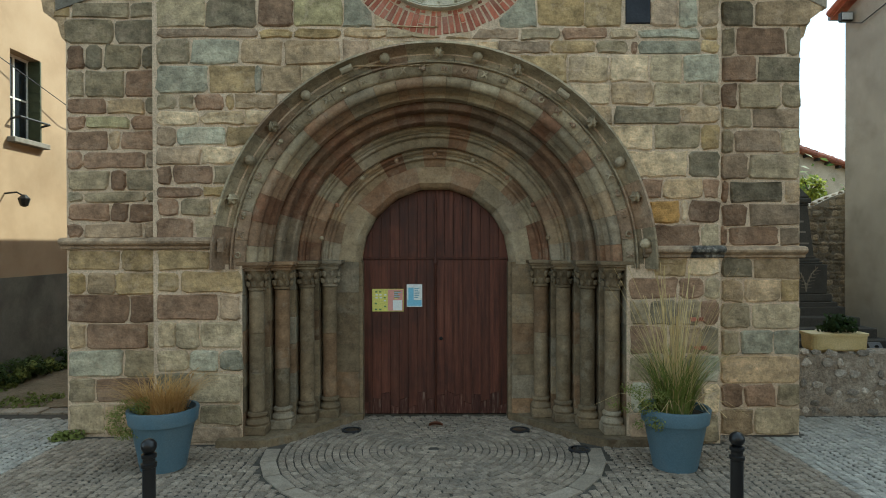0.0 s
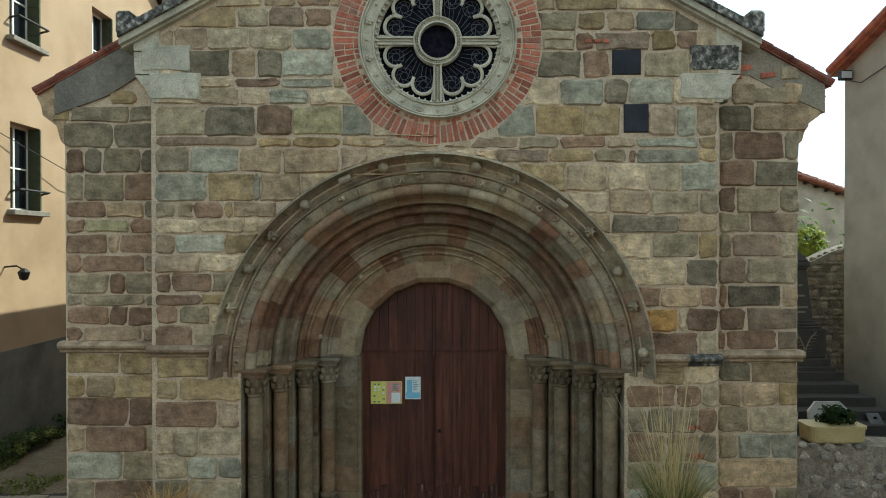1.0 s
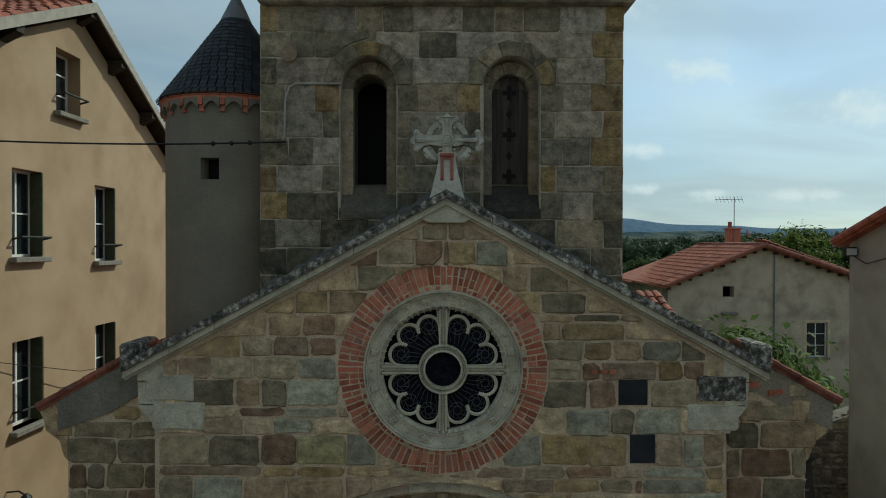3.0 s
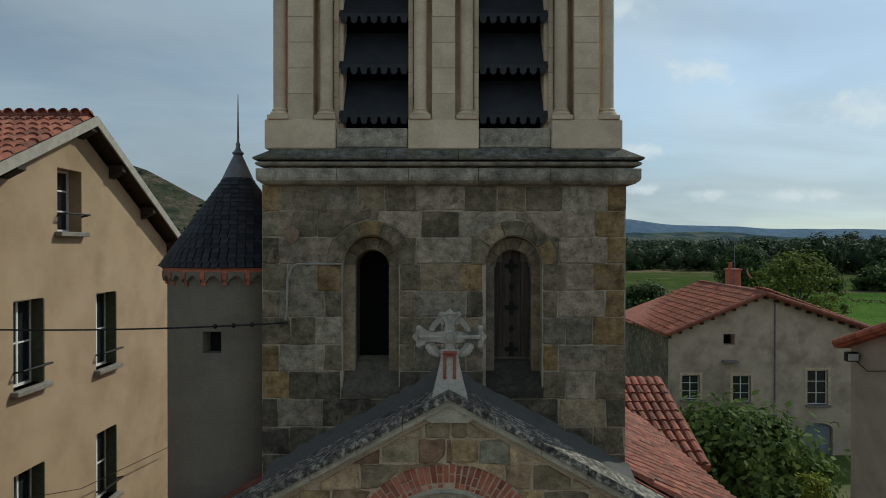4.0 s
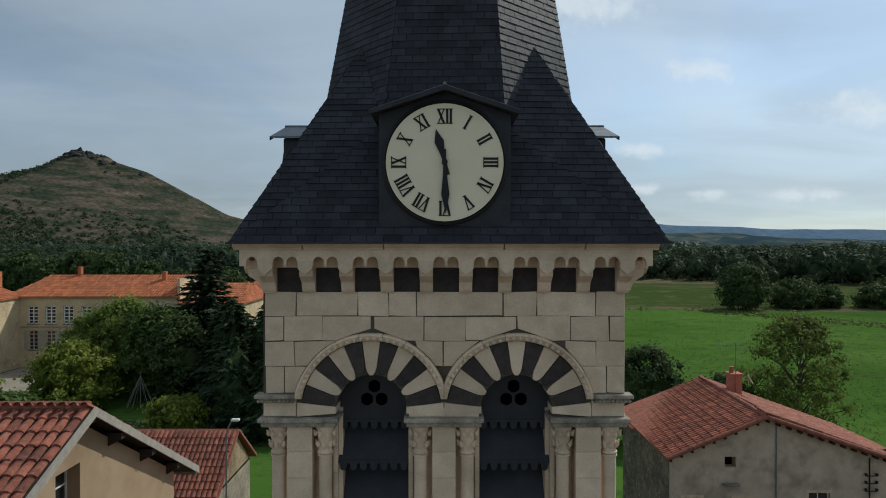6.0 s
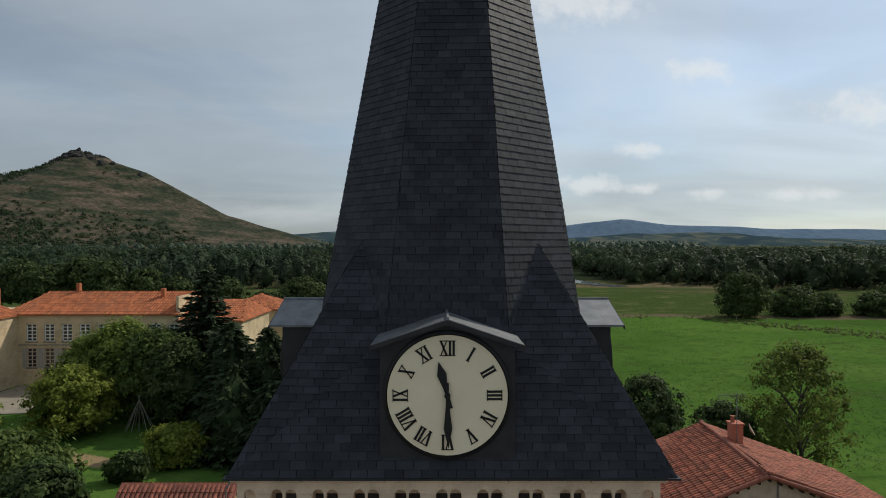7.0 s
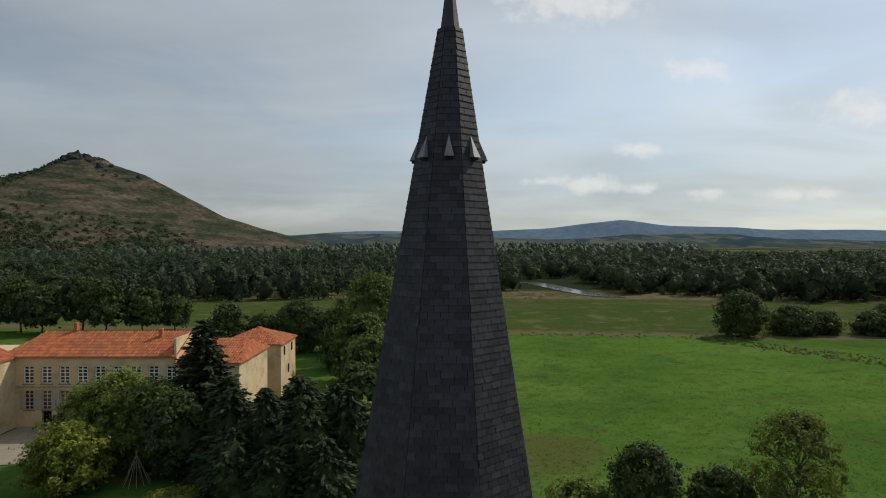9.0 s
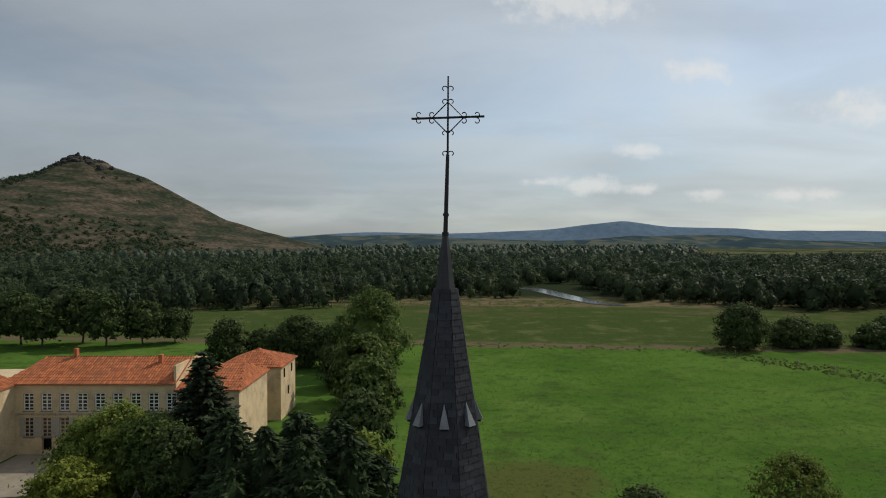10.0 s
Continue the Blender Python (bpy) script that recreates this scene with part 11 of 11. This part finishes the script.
def bollards():
    for x, y in ((-1.745, 3.75), (1.80, 3.86)):
        t = thing("bollard", "black metal bollard with a ball top", "bollard", (x, y, 0), "bollards")
        bm = B()
        lathe(bm, [(0.05, 0.0), (0.05, 0.02), (0.038, 0.05), (0.038, 0.93), (0.046, 0.935), (0.046, 0.955), (0.036, 0.96), (0.036, 0.985), (0.044, 0.99), (0.044, 1.01), (0.022, 1.02)], x, y, 20)
        part("post", bm, M_BOLL, t, smooth=True)
        bm = B()
        ball(bm, (x, y, 1.056), 0.046, 18, 12)
        part("ball_top", bm, M_BOLL, t, smooth=True)


M_BOLL = surf("glossy_black_paint", [(0.008, 0.008, 0.009), (0.013, 0.013, 0.014)], 5, 0.3, 0.02, 60)


def ground_lights():
    for x, y in ((-1.1, 7.62), (0.93, 7.62), (1.49, 6.88)):
        t = thing("ground_light", "round dark uplight set flush in the paving", "lamp", (x, y, 0.01), "ground lights")
        bm = B()
        lathe(bm, [(0.12, -0.02), (0.12, 0.022), (0.095, 0.026), (0.095, 0.016), (0.0, 0.016)], x, y, 24)
        part("rim", bm, M_LEADSHEET, t)
        bm = B()
        lathe(bm, [(0.0, 0.019), (0.094, 0.019), (0.094, 0.012)], x, y, 24)
        part("glass", bm, M_GLASS, t)


def sett(cx, cy, ang, w, d, h):
    """A worn paving sett: top slightly domed."""
    c, s = math.cos(ang), math.sin(ang)
    V = []
    for k, z, e in ((1.0, -0.01, 0), (1.0, h - 0.008, 0), (0.78, h, 0)):
        for x, y in ((-1, -1), (1, -1), (1, 1), (-1, 1)):
            a, b = x * w / 2 * k, y * d / 2 * k
            V.append((cx + a * c - b * s, cy + a * s + b * c, z))
    F = [(8, 9, 10, 11)]
    for o in (0, 4):
        for i in range(4):
            j = (i + 1) % 4
            F.append((o + i, o + j, o + 4 + j, o + 4 + i))
    return V, F


M_PALESETT = surf("pale_sett", [(0.32, 0.295, 0.25), (0.43, 0.40, 0.345)], 9, 0.8, 0.4, 60, 0.2, island=True, stain=(0.2, 0.19, 0.17), grit=0.3)


def paving():
    g = thing("pavement", "grey granite setts in arcs before the church door", "pavement", kind="structure")
    bm = B()
    slab_z(bm, [(-40, -30), (40, -30), (40, 8.2), (12, 14), (4.3, 14), (4.3, 9), (-4.4, 9), (-4.4, 16), (-7.1, 17), (-40, 17)], -0.4, -0.004)
    part("bedding", bm, M_JOINT, g)
    r = random.Random(17)
    out, pale = [], []
    cx, cy, R = -0.1, 6.95, 1.75

    def free(x, y):
        if y > 8.28 and abs(x - PX) < 1:
            return False
        if y > 6.95 and abs(x - PX) < 2.45:
            # between the plinths
            if y > 7.05 and abs(x - PX) > 1.95 - 0.85 * (y - 7.0) / 1.1:
                return False
        elif y > 7.05 and -3.3 < x < 3.2:
            return False
        elif y > 7.36 and -4.45 < x < 4.25:
            return False
        if x > 4.5 and y > 8.2:
            return False
        return True

    n = 0
    for k in range(1, 22):
        rad = 0.08 * k + 0.02
        m = max(5, int(2 * math.pi * rad / 0.10))
        for i in range(m):
            a = 2 * math.pi * (i + 0.5 * (k % 2)) / m + r.uniform(-0.01, 0.01)
            x, y = cx + rad * math.cos(a), cy + rad * math.sin(a)
            if rad < R - 0.1 and free(x, y):
                out.append(sett(x, y, a + math.pi / 2 + r.uniform(-0.07, 0.07), 2 * math.pi * rad / m - r.uniform(0.004, 0.012), r.uniform(0.064, 0.076), r.uniform(0.004, 0.014)))
    # plain flags round the circle
    m = 26
    for i in range(m):
        a0, a1 = 2 * math.pi * i / m + 0.006, 2 * math.pi * (i + 1) / m - 0.006
        q = [(cx + rr * math.cos(a), cy + rr * math.sin(a)) for rr, a in ((R - 0.07, a0), (R + 0.09, a0), (R + 0.09, a1), (R - 0.07, a1))]
        if all(free(*p) for p in q):
            bm = B()
            slab_z(bm, q, -0.01, 0.01)
            part("flagstone", bm, M_ASPHALT, g)
    # segmental arcs elsewhere
    bay, rows, per = 1.15, 0.078, 13
    for b in range(-10, 11):
        bx = b * bay + 0.4
        for k in range(-12, 82):
            y0 = 3.2 + k * rows
            for i in range(per):
                a = (i + 0.5) / per * 2 - 1
                x = bx + a * bay / 2
                y = y0 + 0.36 * math.sqrt(max(0, 1 - (a * 0.96) ** 2))
                if (x - cx) ** 2 + (y - cy) ** 2 < (R + 0.12) ** 2 or not free(x, y) or y > 9.2 or y < 3.4 or abs(x) > 0.72 * (y + 1.2):
                    continue
                if x < -4.6 and y > 8.2:
                    continue
                slope = math.atan2(-0.36 * a * 0.92, math.sqrt(max(0.08, 1 - a * a)) * bay / 2)
                (pale if x > 3.7 or x < -4.3 else out).append(sett(x + r.uniform(-0.006, 0.006), y + r.uniform(-0.006, 0.006), slope + r.uniform(-0.2, 0.2), bay / per - r.uniform(0.002, 0.018), rows - r.uniform(0.002, 0.014), r.uniform(0.003, 0.014)))
    out.sort(key=lambda p: abs(p[0][0][0] + 0.1) * 0.6 + abs(p[0][0][1] - 6.0))
    for v, f in out[:290]:
        raw("paving_sett", v, f, M_COBBLEP, g)
    raw("sett_paving", *join_raw(out[290:]), M_COBBLE, g)["kind"] = "stuff"
    raw("pale_sett_paving", *join_raw(pale), M_PALESETT, g, "paler blue-grey setts")["kind"] = "stuff"
    earth = thing("earth_strip", "bare brown earth along the house wall", "ground", (-5.8, 11, 0), kind="structure")
    bm = B()
    slab_z(bm, [(-7.1, 8.9), (-5.6, 8.7), (-4.5, 9.0), (-4.5, 16), (-7.1, 17)], -0.05, 0.012)
    part("earth", bm, surf("brown_earth", [(0.17, 0.125, 0.075), (0.26, 0.195, 0.125)], 2.5, 0.95, 0.6, 25, stain=(0.10, 0.10, 0.045), grit=0.35, relief=0.05), earth)
    for i in range(9):
        bm = B()
        box(bm, -7.1 + 0.29 * i, -6.83 + 0.29 * i, 8.42, 8.66, -0.02, 0.02 + 0.006 * (i % 3), 0.008)
        part("kerb_stone", bm, M_ASPHALT, earth)


def weeds():
    t = thing("weeds", "tufts of weeds along the wall foot", "weeds", (-4.8, 9, 0), kind="stuff")
    nr = np.random.RandomState(8)
    cs = [(-7.0 + nr.uniform(0, 0.35), nr.uniform(8.5, 15), nr.uniform(0.02, 0.28)) for _ in range(60)]
    cs += [(nr.uniform(-4.5, -4.2), 7.3 + nr.uniform(-0.05, 0.05), 0.03) for _ in range(8)]
    cs += [(nr.uniform(-6.4, -5.6), nr.uniform(8.6, 9.4), 0.02) for _ in range(20)]
    v, f = leaf_cloud(cs, [0.10] * len(cs), 40, 0.03, nr)
    o = new("weed_leaves", np_mesh("weed_leaves", v, f, M_GRASSB))
    child_of(o, t)
    cs = [(-7.05 + nr.uniform(0, 0.3), nr.uniform(8.7, 15.5), nr.uniform(0.03, 0.36)) for _ in range(170)]
    v, f = leaf_cloud(cs, [0.11] * len(cs), 50, 0.028, nr)
    o = new("dark_weed_leaves", np_mesh("dark_weed_leaves", v, f, M_L_MID))
    child_of(o, t)


def fallen_leaf():
    t = thing("fallen_leaf", "curled reddish-brown dry leaf on the setts", "leaf", (-0.08, 7.75, 0.02))
    bm = B()
    rows = []
    for i in range(6):
        u = i / 5
        w = 0.045 * math.sin(math.pi * min(0.97, 0.08 + u * 0.9))
        rows.append([bm.verts.new((-0.17 + 0.17 * u, 7.75 + k * w, 0.022 + 0.03 * abs(k) + 0.02 * math.sin(u * 3))) for k in (-1, 0, 1)])
    for A, C in zip(rows, rows[1:]):
        for k in range(2):
            bm.faces.new((A[k], A[k + 1], C[k + 1], C[k]))
    bmesh.ops.solidify(bm, geom=list(bm.faces), thickness=0.002)
    part("blade", bm, surf("dry_leaf", [(0.16, 0.055, 0.03), (0.24, 0.09, 0.045)], 40, 0.7, 0.2), t)


pots()
fallen_leaf()
bollards()
ground_lights()
paving()
weeds()
